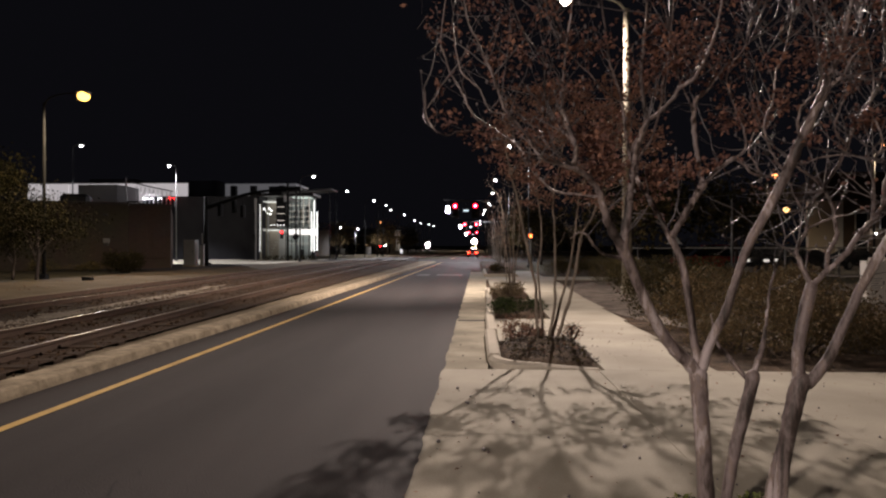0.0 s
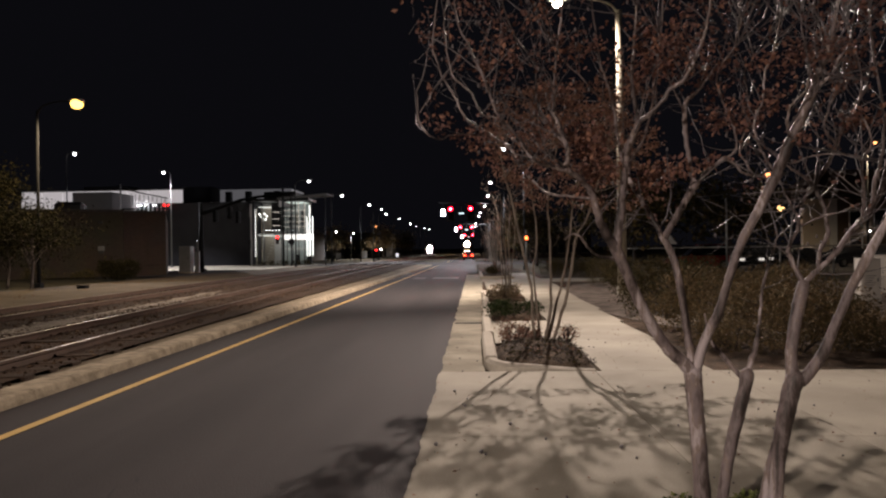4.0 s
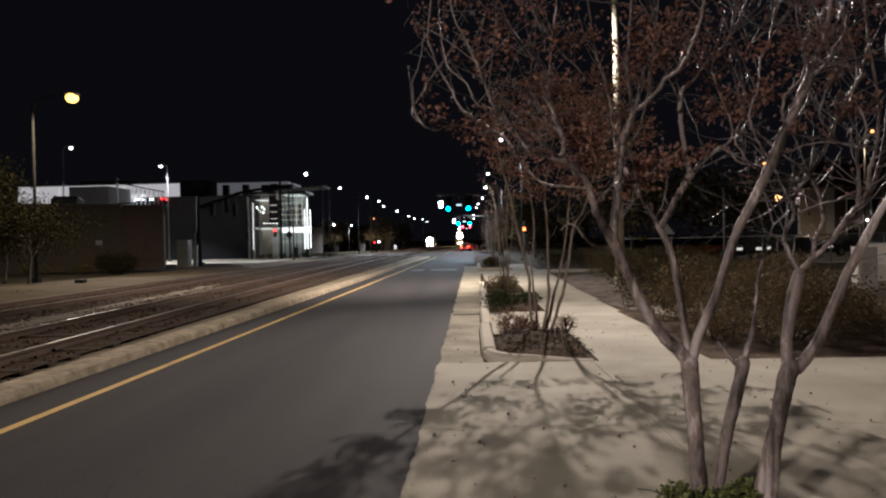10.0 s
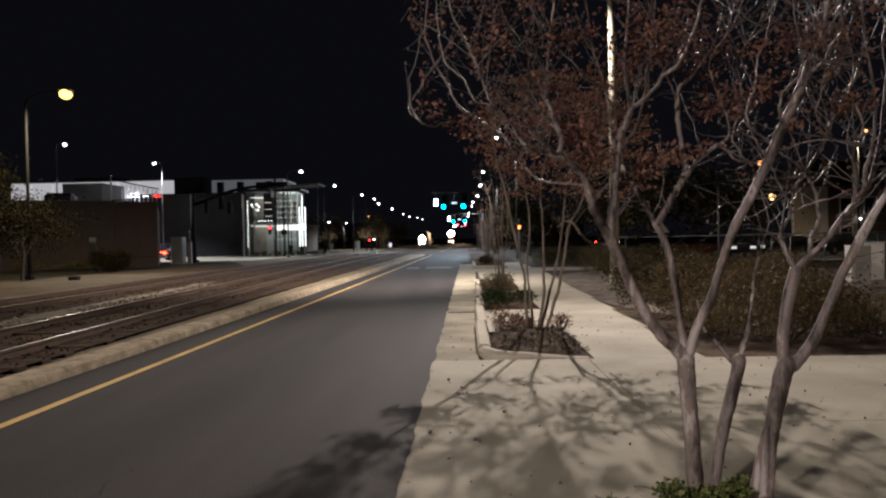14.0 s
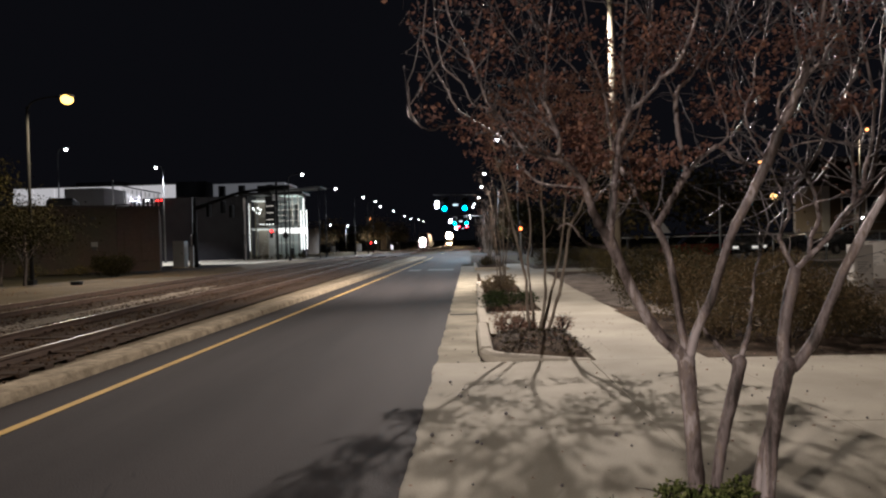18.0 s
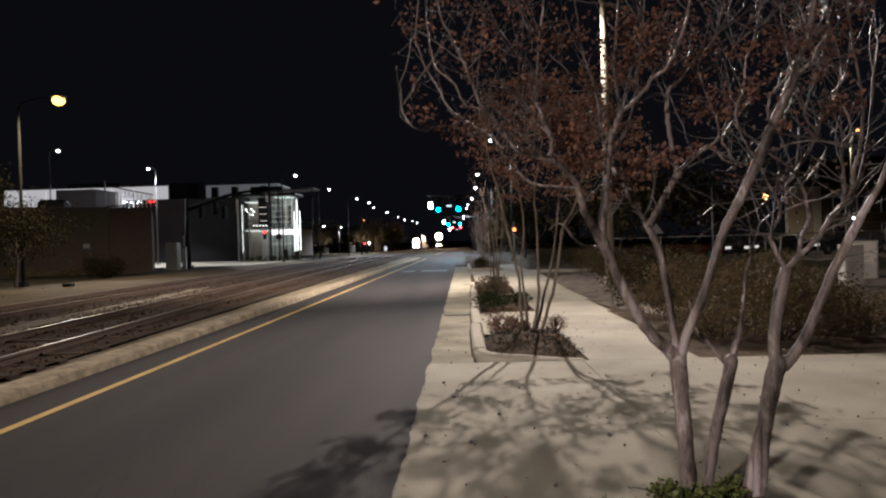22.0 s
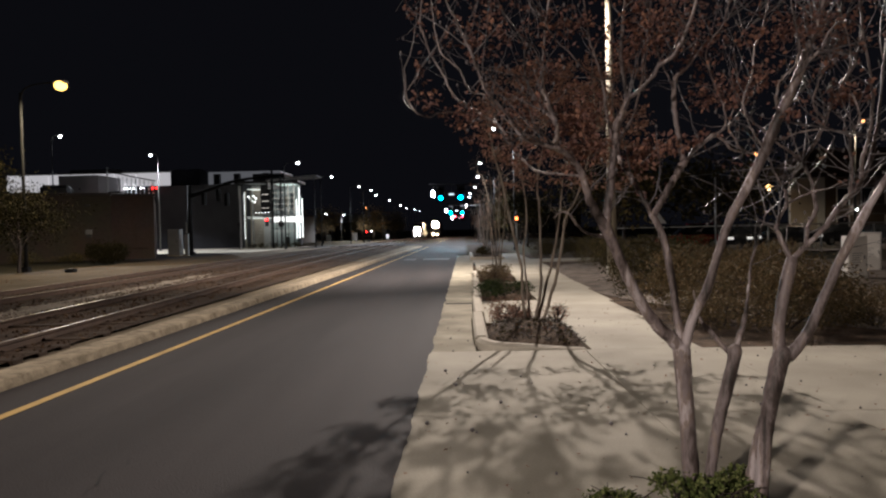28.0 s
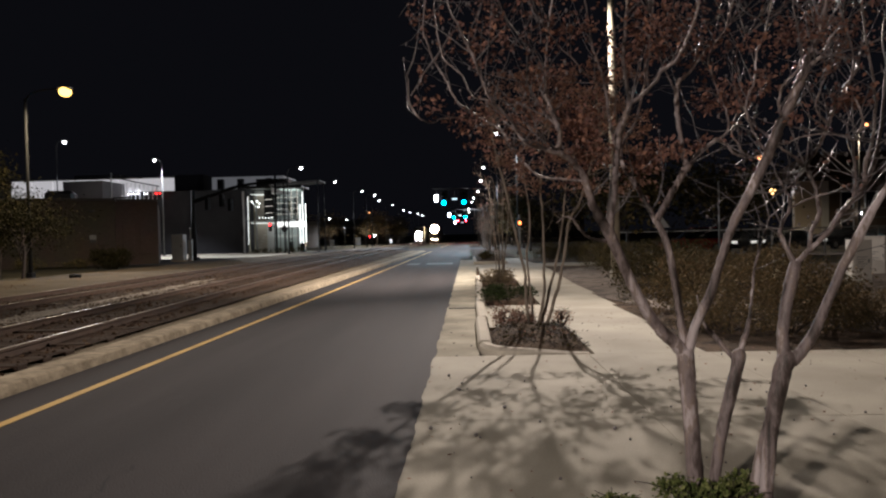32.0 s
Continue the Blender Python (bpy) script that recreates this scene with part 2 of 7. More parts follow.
LEAF_DRY = leafy("dry_leaf", (0.20, 0.10, 0.07), (0.32, 0.18, 0.13), (0.12, 0.07, 0.045))
LEAF_HEDGE = leafy("hedge_leaf", (0.090, 0.080, 0.042), (0.145, 0.108, 0.060), (0.22, 0.155, 0.085))
LEAF_LAUREL = leafy("laurel_leaf", (0.04, 0.055, 0.018), (0.09, 0.11, 0.035), (0.19, 0.20, 0.08))
HEDGE_TWIG = material("hedge_twig", (0.02, 0.015, 0.012), (0.07, 0.05, 0.04), 0.8, 30, 6, 0.2)
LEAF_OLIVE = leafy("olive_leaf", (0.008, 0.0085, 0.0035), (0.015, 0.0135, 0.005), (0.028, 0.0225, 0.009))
LEAF_TAN = leafy("tan_grass_blade", (0.14, 0.11, 0.07), (0.22, 0.17, 0.11), (0.09, 0.07, 0.045))
LEAF_DULL = leafy("dull_leaf", (0.026, 0.028, 0.012), (0.055, 0.046, 0.020), (0.105, 0.078, 0.034))
BRICK = brickwork("brown_brick", (0.043, 0.032, 0.021), (0.062, 0.046, 0.030), (0.058, 0.048, 0.036))
REDBRICK = brickwork("red_brick", (0.048, 0.026, 0.020), (0.068, 0.037, 0.029), (0.062, 0.048, 0.041))
# cladding is no lamp: this emission stands in for floodlighting on it
DIM_PANEL_GLOW = glowing("dim_floodlit_panel_glow", (0.85, 0.87, 0.95), 0.075)
PANEL_GLOW = glowing("floodlit_panel_glow", (0.95, 0.92, 0.96), 0.36)
LAMP_POLE = material("lamp_pole_paint", (0.012, 0.012, 0.012), (0.024, 0.024, 0.024), 0.55, 20, 2, 0.1)
BLACKPOLE = material("black_pole_paint", (0.004, 0.004, 0.004), (0.010, 0.010, 0.010), 0.85, 20, 2, 0.1)
DARKMETAL = material("dark_painted_metal", (0.012, 0.012, 0.014), (0.03, 0.03, 0.032), 0.5, 20, 2, 0.1, metal=0.3)
GALV = material("galvanised_steel", (0.22, 0.22, 0.215), (0.36, 0.36, 0.345), 0.5, 30, 2, 0.1, metal=0.35)
PALEPOLE = material("pale_painted_pole", (0.30, 0.27, 0.20), (0.46, 0.42, 0.33), 0.5, 20, 2, 0.1)
ANNEXCLAD = material("annex_cladding", (0.46, 0.45, 0.47), (0.60, 0.59, 0.61), 0.7, 6, 0.4, 0.1)
GREYCLAD = material("grey_cladding", (0.10, 0.10, 0.105), (0.17, 0.17, 0.175), 0.7, 6, 0.4, 0.1)
DARKCLAD = material("dark_cladding", (0.036, 0.036, 0.041), (0.060, 0.060, 0.068), 0.85, 6, 0.4, 0.1)
WHITECLAD = material("white_cladding", (0.62, 0.62, 0.63), (0.8, 0.8, 0.8), 0.6, 6, 0.3, 0.05)
PLASTER = material("pale_plaster", (0.42, 0.37, 0.31), (0.56, 0.50, 0.43), 0.85, 20, 0.6, 0.2)
CABINET = material("cabinet_paint", (0.11, 0.11, 0.105), (0.18, 0.18, 0.175), 0.6, 20, 1.5, 0.1)
OCHRE = material("ochre_plaster", (0.11, 0.08, 0.055), (0.17, 0.125, 0.09), 0.85, 20, 0.6, 0.2)
ROOFTILE = material("brown_roof_tile", (0.05, 0.032, 0.024), (0.11, 0.07, 0.05), 0.9, 20, 0.6, 0.3)
ROOF = material("roofing", (0.04, 0.035, 0.033), (0.09, 0.08, 0.075), 0.9, 20, 0.6, 0.3)
BLACKPAINT = material("black_car_paint", (0.008, 0.008, 0.009), (0.016, 0.016, 0.018), 0.25, 10, 1, 0.0, coat=0.8)
REDPAINT = material("red_car_paint", (0.22, 0.012, 0.01), (0.32, 0.02, 0.015), 0.25, 10, 1, 0.0, coat=0.8)
LOCOPAINT = material("locomotive_paint", (0.03, 0.03, 0.034), (0.07, 0.07, 0.076), 0.5, 12, 1, 0.1)
RUBBER = material("rubber", (0.012, 0.012, 0.012), (0.03, 0.03, 0.03), 0.85, 30, 2, 0.2)
DARKGLASS = material("dark_glass", (0.01, 0.011, 0.013), (0.02, 0.021, 0.024), 0.08, 4, 1, 0.0)
DEADLENS = material("unlit_lens", (0.004, 0.004, 0.004), (0.010, 0.009, 0.009), 0.82, 10, 2, 0.0)
WHITE_LAMP = glowing("white_lamp", (0.93, 0.96, 1.0), 18)
WARM_LAMP = glowing("warm_lamp", (1.0, 0.88, 0.7), 60)
SODIUM_LAMP = glowing("sodium_lamp", (1.0, 0.60, 0.13), 3.6)
ORANGE_LAMP = glowing("orange_lamp", (1.0, 0.36, 0.12), 4)
SIGNAL_ORANGE = glowing("signal_orange", (1.0, 0.2, 0.05), 5)
RED_LAMP = glowing("red_lamp", (1.0, 0.010, 0.035), 1.8)
RED_CORE = glowing("red_lamp_core", (1.0, 0.004, 0.006), 900)
RED_DIM = glowing("dim_red_lamp", (1.0, 0.02, 0.02), 12)
GREEN_LAMP = glowing("green_lamp", (0.0, 0.46, 1.0), 1.4)
GREEN_CORE = glowing("green_lamp_core", (0.002, 0.62, 1.0), 900)
TAIL_LAMP = glowing("tail_lamp", (1.0, 0.03, 0.012), 22)
HEAD_LAMP = glowing("head_lamp", (1.0, 0.93, 0.84), 220)
AMBER_HEAD = glowing("amber_head_lamp", (1.0, 0.70, 0.42), 260)
SIGN_GLOW = glowing("lit_sign_face", (0.80, 0.84, 1.0), 60)
PALE_GLOW = glowing("pale_lit_sign", (0.7, 0.9, 1.0), 1.0)
ROOM_GLOW = glowing("ceiling_panel", (0.95, 0.96, 0.93), 1.05)
STRIP_GLOW = glowing("bright_line_glow", (1.0, 0.93, 0.82), 0.8)
CEILING_GLOW = glowing("shop_ceiling", (0.95, 1.0, 0.93), 0.62)
TUBE_GLOW = glowing("light_tube", (0.95, 1.0, 0.97), 3)


# ---- building helpers ----
def mesh_of(name, verts, faces, mats, smooth=False):
    me = bpy.data.meshes.new(name)
    me.from_pydata([tuple(v) for v in verts], [], faces)
    for m in (mats if isinstance(mats, (list, tuple)) else [mats]):
        me.materials.append(m)
    if smooth:
        me.polygons.foreach_set("use_smooth", [True] * len(me.polygons))
    return me


def place(name, me, parent=None, label="", at=None):
    ob = new(name, me)
    if parent:
        ob.parent = parent
    if at is not None:
        ob.matrix_basis = at if isinstance(at, Matrix) else Matrix.Translation(at)
    return tagged(ob, label)


def part(name, bm, mat, parent, label="", at=None):
    """Links a bmesh as one mesh object under a thing or a part."""
    me = bpy.data.meshes.new(name)
    bm.to_mesh(me)
    bm.free()
    me.materials.append(mat)
    return place(name, me, parent, label, at)


def thing(name, at, label, category, group="", kind=""):
    ob = new(name)
    ob.empty_display_size = 0.2
    ob.matrix_basis = at if isinstance(at, Matrix) else Matrix.Translation(at)
    return tagged(ob, label, category, group, kind)


def box_bm(bm, x0, x1, y0, y1, z0, z1):
    m = Matrix.LocRotScale(((x0 + x1) / 2, (y0 + y1) / 2, (z0 + z1) / 2), None, (x1 - x0, y1 - y0, z1 - z0))
    return bmesh.ops.create_cube(bm, size=1, matrix=m)["verts"]


def box(name, x, y, z, mat, parent=None, bevel=0.01, label="", at=None):
    bm = bmesh.new()
    box_bm(bm, *x, *y, *z)
    if bevel:
        bmesh.ops.bevel(bm, geom=list(bm.edges), offset=bevel, segments=1, affect="EDGES", clamp_overlap=True)
    return part(name, bm, mat, parent, label, at)


def boxes(name, rows, mat, parent=None, bevel=0.0, label=""):
    bm = bmesh.new()
    for r in rows:
        box_bm(bm, *r)
    if bevel:
        bmesh.ops.bevel(bm, geom=list(bm.edges), offset=bevel, segments=1, affect="EDGES", clamp_overlap=True)
    return part(name, bm, mat, parent, label)


def tube_data(lines, sides=6):
    """lines: lists of (x, y, z, radius). Returns verts and faces of round tapered tubes with closed ends."""
    verts, faces = [], []
    for line in lines:
        pts = [Vector(p[:3]) for p in line]
        start = len(verts)
        side = None
        for i, p in enumerate(pts):
            d = (pts[min(i + 1, len(pts) - 1)] - pts[max(i - 1, 0)]).normalized()
            if side is None:
                side = d.orthogonal().normalized()
            side = (side - d * side.dot(d)).normalized()
            up = d.cross(side)
            for k in range(sides):
                a = 2 * math.pi * k / sides
                verts.append(p + (side * math.cos(a) + up * math.sin(a)) * line[i][3])
        n = len(pts)
        for i in range(n - 1):
            for k in range(sides):
                a, b = start + i * sides + k, start + i * sides + (k + 1) % sides
                faces.append((a, b, b + sides, a + sides))
        faces.append(tuple(start + k for k in reversed(range(sides))))
        faces.append(tuple(start + (n - 1) * sides + k for k in range(sides)))
    return verts, faces


def rounded(line):
    """The same run with a rounded far end."""
    a, b = Vector(line[-2][:3]), Vector(line[-1][:3])
    d, r = (b - a).normalized(), line[-1][3]
    return [*line, (*(b + d * r * 0.5), r * 0.85), (*(b + d * r * 0.85), r * 0.5), (*(b + d * r), r * 0.1)]


def tube(name, lines, mat, parent=None, sides=8, label="", at=None):
    return place(name, mesh_of(name, *tube_data(lines, sides), mat, True), parent, label, at)


def rod(name, a, b, r, mat, parent=None, r2=None, sides=10, label=""):
    return tube(name, [[(*a, r), (*b, r if r2 is None else r2)]], mat, parent, sides, label)


def smooth_line(line, steps=4, wobble=0.0, rng=random, uneven=0.12):
    """A rounder run through a few (x, y, z, radius) points."""
    p = [np.array(q, float) for q in line]
    p = [2 * p[0] - p[1], *p, 2 * p[-1] - p[-2]]
    out = []
    for i in range(1, len(p) - 2):
        for s in range(steps):
            t = s / steps
            q = 0.5 * (2 * p[i] + (p[i + 1] - p[i - 1]) * t + (2 * p[i - 1] - 5 * p[i] + 4 * p[i + 1] - p[i + 2]) * t * t + (3 * p[i] - p[i - 1] - 3 * p[i + 1] + p[i + 2]) * t ** 3)
            q[3] = max(q[3], 0.001) * (1 + rng.uniform(-1, 1) * uneven)
            q[:3] += [rng.uniform(-wobble, wobble) for _ in range(3)]
            out.append(tuple(q))
    out.append(tuple(p[-2]))
    return out


def leaves_data(points, size, rng, narrow=0.32):
    """A small folded leaf at every point, turned at random."""
    verts, faces = [], []
    for p in points:
        u = Vector((rng.gauss(0, 1), rng.gauss(0, 1), rng.gauss(-0.4, 1))).normalized()
        v = u.orthogonal().normalized()
        v = Matrix.Rotation(rng.uniform(0, 6.28), 3, u) @ v
        n = u.cross(v)
        s = size * rng.uniform(0.6, 1.3)
        p = Vector(p[:3])
        i = len(verts)
        verts += [p, p + (u * 0.5 + v * narrow + n * 0.12) * s, p + u * s, p + (u * 0.5 - v * narrow + n * 0.12) * s]
        faces += [(i, i + 1, i + 2), (i, i + 2, i + 3)]
    return verts, faces


def rise(y):
    """The street climbs gently far down its length."""
    return 0.0 if y < 200 else 0.008 * (y - 200)


def veer(y):
    """Shifts the far street right, clear of the railway curve fitted to the camera's view."""
    return 0.0 if y < 180 else 0.00055 * (y - 180) ** 2


def swing(y):
    """The railway leaves the street at a slight angle and curves back towards it."""
    u = max(y, 6.0) - 8.0
    return -0.066 * u + 0.000274 * u * u


def strip(name, x0, x1, ys, z, mat, label, category, wander=0.0, left=None, right=None):
    """A run of ground along the street, following its rise; left and right move its two edges sideways."""
    verts, faces = [], []
    for y in ys:
        a, b = x0 + (left(y) if left else 0), x1 + (right(y) if right else 0)
        for i in range(9):
            x = a + (b - a) * i / 8
            verts.append((x, y, z + rise(y) + (wander * noise.noise((x * 0.7, y * 0.7, 3.0)) if 0 < i < 8 else 0)))
    for i in range(len(ys) - 1):
        for k in range(8):
            a = i * 9 + k
            faces.append((a, a + 1, a + 10, a + 9))
    ob = place(name, mesh_of(name, verts, faces, mat, True))
    return tagged(ob, label, category, kind="structure")


def spaced(a, b, n):
    return [a + (b - a) * i / n for i in range(n + 1)]


# ---- ground, street and railway ----
FAR = [200, 260, 330, 420, 540, 700, 900]


def build_ground():
    xs = [-2500, -600, -200, -80, -20, 20, 80, 200, 600, 2500]
    ys = [-600, -200, -60, 0, 60, 130, *FAR, 1400, 4000]
    verts = [(x, y, -0.09 + rise(min(y, 900))) for y in ys for x in xs]
    faces = [(i * 10 + k, i * 10 + k + 1, i * 10 + k + 11, i * 10 + k + 10) for i in range(len(ys) - 1) for k in range(9)]
    tagged(place("ground", mesh_of("ground", verts, faces, EARTH)), "dark bare earth and grass at night", "ground", kind="structure")
    road = strip("road", -4.8, -0.45, spaced(-40, 48, 60), 0.0, ASPHALT, "dark grey worn asphalt street lane", "road")
    strip("road", -4.8, 0.2, spaced(48.01, 78, 10), 0.0, ASPHALT, "dark grey worn asphalt street lane", "road")
    strip("cross_road", -75, 60, spaced(78, 100, 6), -0.004, ASPHALT, "asphalt cross street at the junction", "road")
    strip("forecourt", -75, -16.2, spaced(48, 66, 6), -0.004, ASPHALT, "asphalt forecourt before the station building", "pavement")
    strip("road", -4.8, 0.2, [*spaced(100, 200, 8), *FAR[1:]], 0.0, ASPHALT, "asphalt street running on to the distance", "road", left=veer, right=veer)
    strip("verge", -20.5, -11.75, spaced(-30, 78, 60), 0.06, VERGE, "tan verge of dry grass and grit beside the railway", "verge", 0.08, right=swing)
    strip("gravel_shoulder", -7.4, -5.03, spaced(4, 78, 60), 0.085, SHOULDER, "tan sandy shoulder between kerb and railway", "verge", 0.03, left=lambda y: min(0.0, swing(y)))
    strip("parking_lot", -62, -20.6, spaced(66, 96, 6), 0.03, CONCRETE, "pale concrete lot lit by tall lamps", "pavement")
    strip("verge", -19.5, -13.6, [*spaced(100, 200, 6), *FAR[1:3]], 0.02, VERGE, "dry verge beside the far tracks", "verge")
    # weaker light on this pavement is put into its dark ballast material
    strip("pavement", 0.35, 3.4, [*spaced(47.02, 78, 6)], 0.1, BALLAST, "dark pavement by the junction", "pavement")
    strip("side_road", 0.19, 75, spaced(131, 144, 4), -0.003, ASPHALT, "asphalt side street beyond the junction", "road")
    strip("pavement", 0.35, 3.4, spaced(100, 130.9, 4), 0.1, BALLAST, "dark pavement past the junction", "pavement")
    strip("pavement", 0.35, 3.4, [*spaced(144.1, 200, 5), *FAR[1:]], 0.1, BALLAST, "dark pavement past the junction", "pavement", left=veer, right=veer)
    return road


def rough_edge():
    """The ragged lip where the asphalt meets the gutter, and a few cracks."""
    rng = random.Random(4)
    verts, faces = [], []
    for i, y in enumerate(spaced(-8, 40, 480)):
        verts += [(-0.7, y, 0.003), (-0.43 + 0.05 * noise.noise((0, y * 1.3, 2.0)) + 0.022 * noise.noise((0, y * 7.0, 5.0)), y, 0.004)]
        if i:
            k = 2 * i
            faces.append((k - 2, k - 1, k + 1, k))
    tagged(place("asphalt_edge", mesh_of("asphalt_edge", verts, faces, ASPHALT)), "ragged asphalt edge along the concrete gutter", "road", kind="structure")
    for x, y, turn, n in ((-2.24, 3.9, 1.55, 15), (-1.4, 12.0, 1.7, 60), (-3.2, 15.0, 1.5, 70)):
        verts, faces = [], []
        for i in range(n):
            w = 0.004 + 0.003 * rng.random()
            verts += [(x - w, y, 0.0045), (x + w, y + w, 0.0045)]
            if i:
                k = 2 * i
                faces.append((k - 2, k - 1, k + 1, k))
            a = turn + rng.gauss(0, 0.5)
            x, y = x + 0.05 * math.cos(a), y + 0.05 * math.sin(a)
        tagged(place("road_crack", mesh_of("road_crack", verts, faces, RUBBER)), "thin dark crack in the asphalt", "crack", "road cracks", "structure")


def paint_lines():
    strip("yellow_line", -4.0, -3.895, spaced(-40, 76, 40), 0.006, YELLOW, "solid yellow edge line, worn", "road marking")
    strip("yellow_line", -4.0, -3.895, [*spaced(101, 200, 8), *FAR[1:]], 0.006, YELLOW, "solid yellow edge line, worn", "road marking", left=veer, right=veer)
    for x, w in ((-3.1, 0.35), (-1.6, 0.75)):
        tagged(place("crosswalk_bar", mesh_of("crosswalk_bar", [(x - w, 38.2, 0.006), (x + w, 37.9, 0.006), (x + w, 40.3, 0.006), (x - w, 40.6, 0.006)], [(0, 1, 2, 3)], WHITEPAINT)),
               "worn white crosswalk bar", "road marking", "crosswalk bars", "structure")
    tagged(place("stop_line", mesh_of("stop_line", [(-4.1, 75.4, 0.006), (-0.5, 75.4, 0.006), (-0.5, 76.0, 0.006), (-4.1, 76.0, 0.006)], [(0, 1, 2, 3)], WHITEPAINT)),
           "worn white line across the lane", "road marking", kind="structure")


TRACKS = (-6.45, -10.46)


def rail_line(xc, y):
    """The middle of a track; the second one's far bend is fitted to the camera's view."""
    return xc + swing(y) if xc > -8 or y < 215 else xc + swing(215) - 0.1 * (y - 215)


def build_railway():
    strip("ballast_bed", -11.75, -5.2, spaced(-30, 78, 150), 0.13, BALLAST, "brown crushed-stone ballast bed of two tracks", "ballast", 0.05, left=swing, right=lambda y: 0.38 * min(0.05, swing(y)))
    for xc in TRACKS:
        strip("ballast_bed", -2.1, 2.1, [*spaced(100, 200, 30), *FAR[1:4]], 0.06, BALLAST, "brown ballast bed of a far track", "ballast", 0.05, left=lambda y: rail_line(xc, y), right=lambda y: rail_line(xc, y))
    # loose stones where the bed comes near
    rng = random.Random(5)
    strip("gravel_strip", -8.5, -7.85, spaced(-30, 25.5, 90), 0.148, PALEGRAVEL, "pale gravel strip between the two tracks", "gravel", 0.12, left=swing, right=lambda y: swing(y) - max(0.0, y - 13.0) * 0.05)
    for name, mat, count, xs, label in (("ballast_stones", STONE, 5500, (-11.7, -5.15), "loose dark brown ballast stones"), ("pale_stones", PALESTONE, 2300, (-8.65, -7.75), "loose pale gravel between the tracks")):
        verts, faces = [], []
        for _ in range(count):
            y = 4 + (26 if mat is STONE else 20) * rng.random() ** 1.6
            x = rng.uniform(*xs) + min(0.05, swing(y))
            s = rng.uniform(0.018, 0.042)
            c = Vector((x, y, 0.128 + 0.05 * noise.noise((x * 0.7, y * 0.7, 3.0)) + rng.uniform(-0.01, 0.02)))
            i = len(verts)
            for d in ((1, 0, 0), (-1, 0, 0), (0, 1, 0), (0, -1, 0), (0, 0, 0.8), (0, 0, -0.8)):
                verts.append(c + Vector([q * s * rng.uniform(0.6, 1.3) for q in d]) + Vector((rng.uniform(-s, s), rng.uniform(-s, s), 0)) * 0.3)
            for a, b in ((0, 2), (2, 1), (1, 3), (3, 0)):
                faces += [(i + a, i + b, i + 4), (i + b, i + a, i + 5)]
        tagged(place(name, mesh_of(name, verts, faces, mat)), label, "stones", kind="stuff")
    bm = bmesh.new()
    box_bm(bm, -1.28, 1.28, -0.11, 0.11, -0.1, 0.09)
    bmesh.ops.bevel(bm, geom=list(bm.edges), offset=0.012, segments=1, affect="EDGES")
    me = bpy.data.meshes.new("sleeper")
    bm.to_mesh(me)
    bm.free()
    me.materials.append(SLEEPER)
    for n, xc in enumerate(TRACKS):
        track = thing("railway_track", (0, 0, 0), "railway track with rusty rails and dark timber sleepers", "railway track", "railway tracks", "structure")
        y = -4.0
        while y < 77.5:
            turn = math.degrees(math.atan(0.066 - 0.000548 * (max(y, 6.0) - 8.0))) if y > 6 else 0.0
            place("sleeper", me, track, at=pose(xc + swing(y) + rng.uniform(-0.05, 0.05), y, 0.046 + rng.uniform(-0.012, 0.012), 0, 0, turn + rng.uniform(-1.5, 1.5)))
            y += 0.55
        ys = [*spaced(-30, 200, 70), *spaced(210, 420, 21)]
        for s in (-0.7175, 0.7175):
            for nm, prof, mat in (("rail", [(-0.07, 0.085), (-0.07, 0.1), (-0.015, 0.12), (-0.015, 0.2), (-0.035, 0.215), (-0.035, 0.25), (0.035, 0.25), (0.035, 0.215), (0.015, 0.2), (0.015, 0.12), (0.07, 0.1), (0.07, 0.085)], RUST),
                                  ("rail_head", [(-0.004, 0.2495), (0.0, 0.2535), (0.018, 0.2535), (0.026, 0.2495)], (RAILHEAD, DULLHEAD)[n])):
                k = len(prof)
                verts = [(rail_line(xc, y) + s + a, y, b + rise(y)) for y in ys for a, b in prof]
                faces = [(i * k + j, i * k + (j + 1) % k, (i + 1) * k + (j + 1) % k, (i + 1) * k + j) for i in range(len(ys) - 1) for j in range(k)]
                place(nm, mesh_of(nm, verts, faces, mat), track, ("bright worn running surface", "dull rusty running surface")[n] if nm == "rail_head" else "")
    # timber and asphalt panels where the street crosses
    deck = thing("level_crossing", (0, 0, 0), "dark level crossing panels between the rails", "level crossing", kind="structure")
    for xc in TRACKS:
        for y in spaced(78, 98, 10):
            for a, b in ((-1.6, -0.84), (-0.6, 0.6), (0.84, 1.6)):
                x = xc + swing(y + 1.0)
                box("crossing_panel", (x + a, x + b), (y, y + 1.98), (-0.02, 0.235), ASPHALT, deck, 0.02)


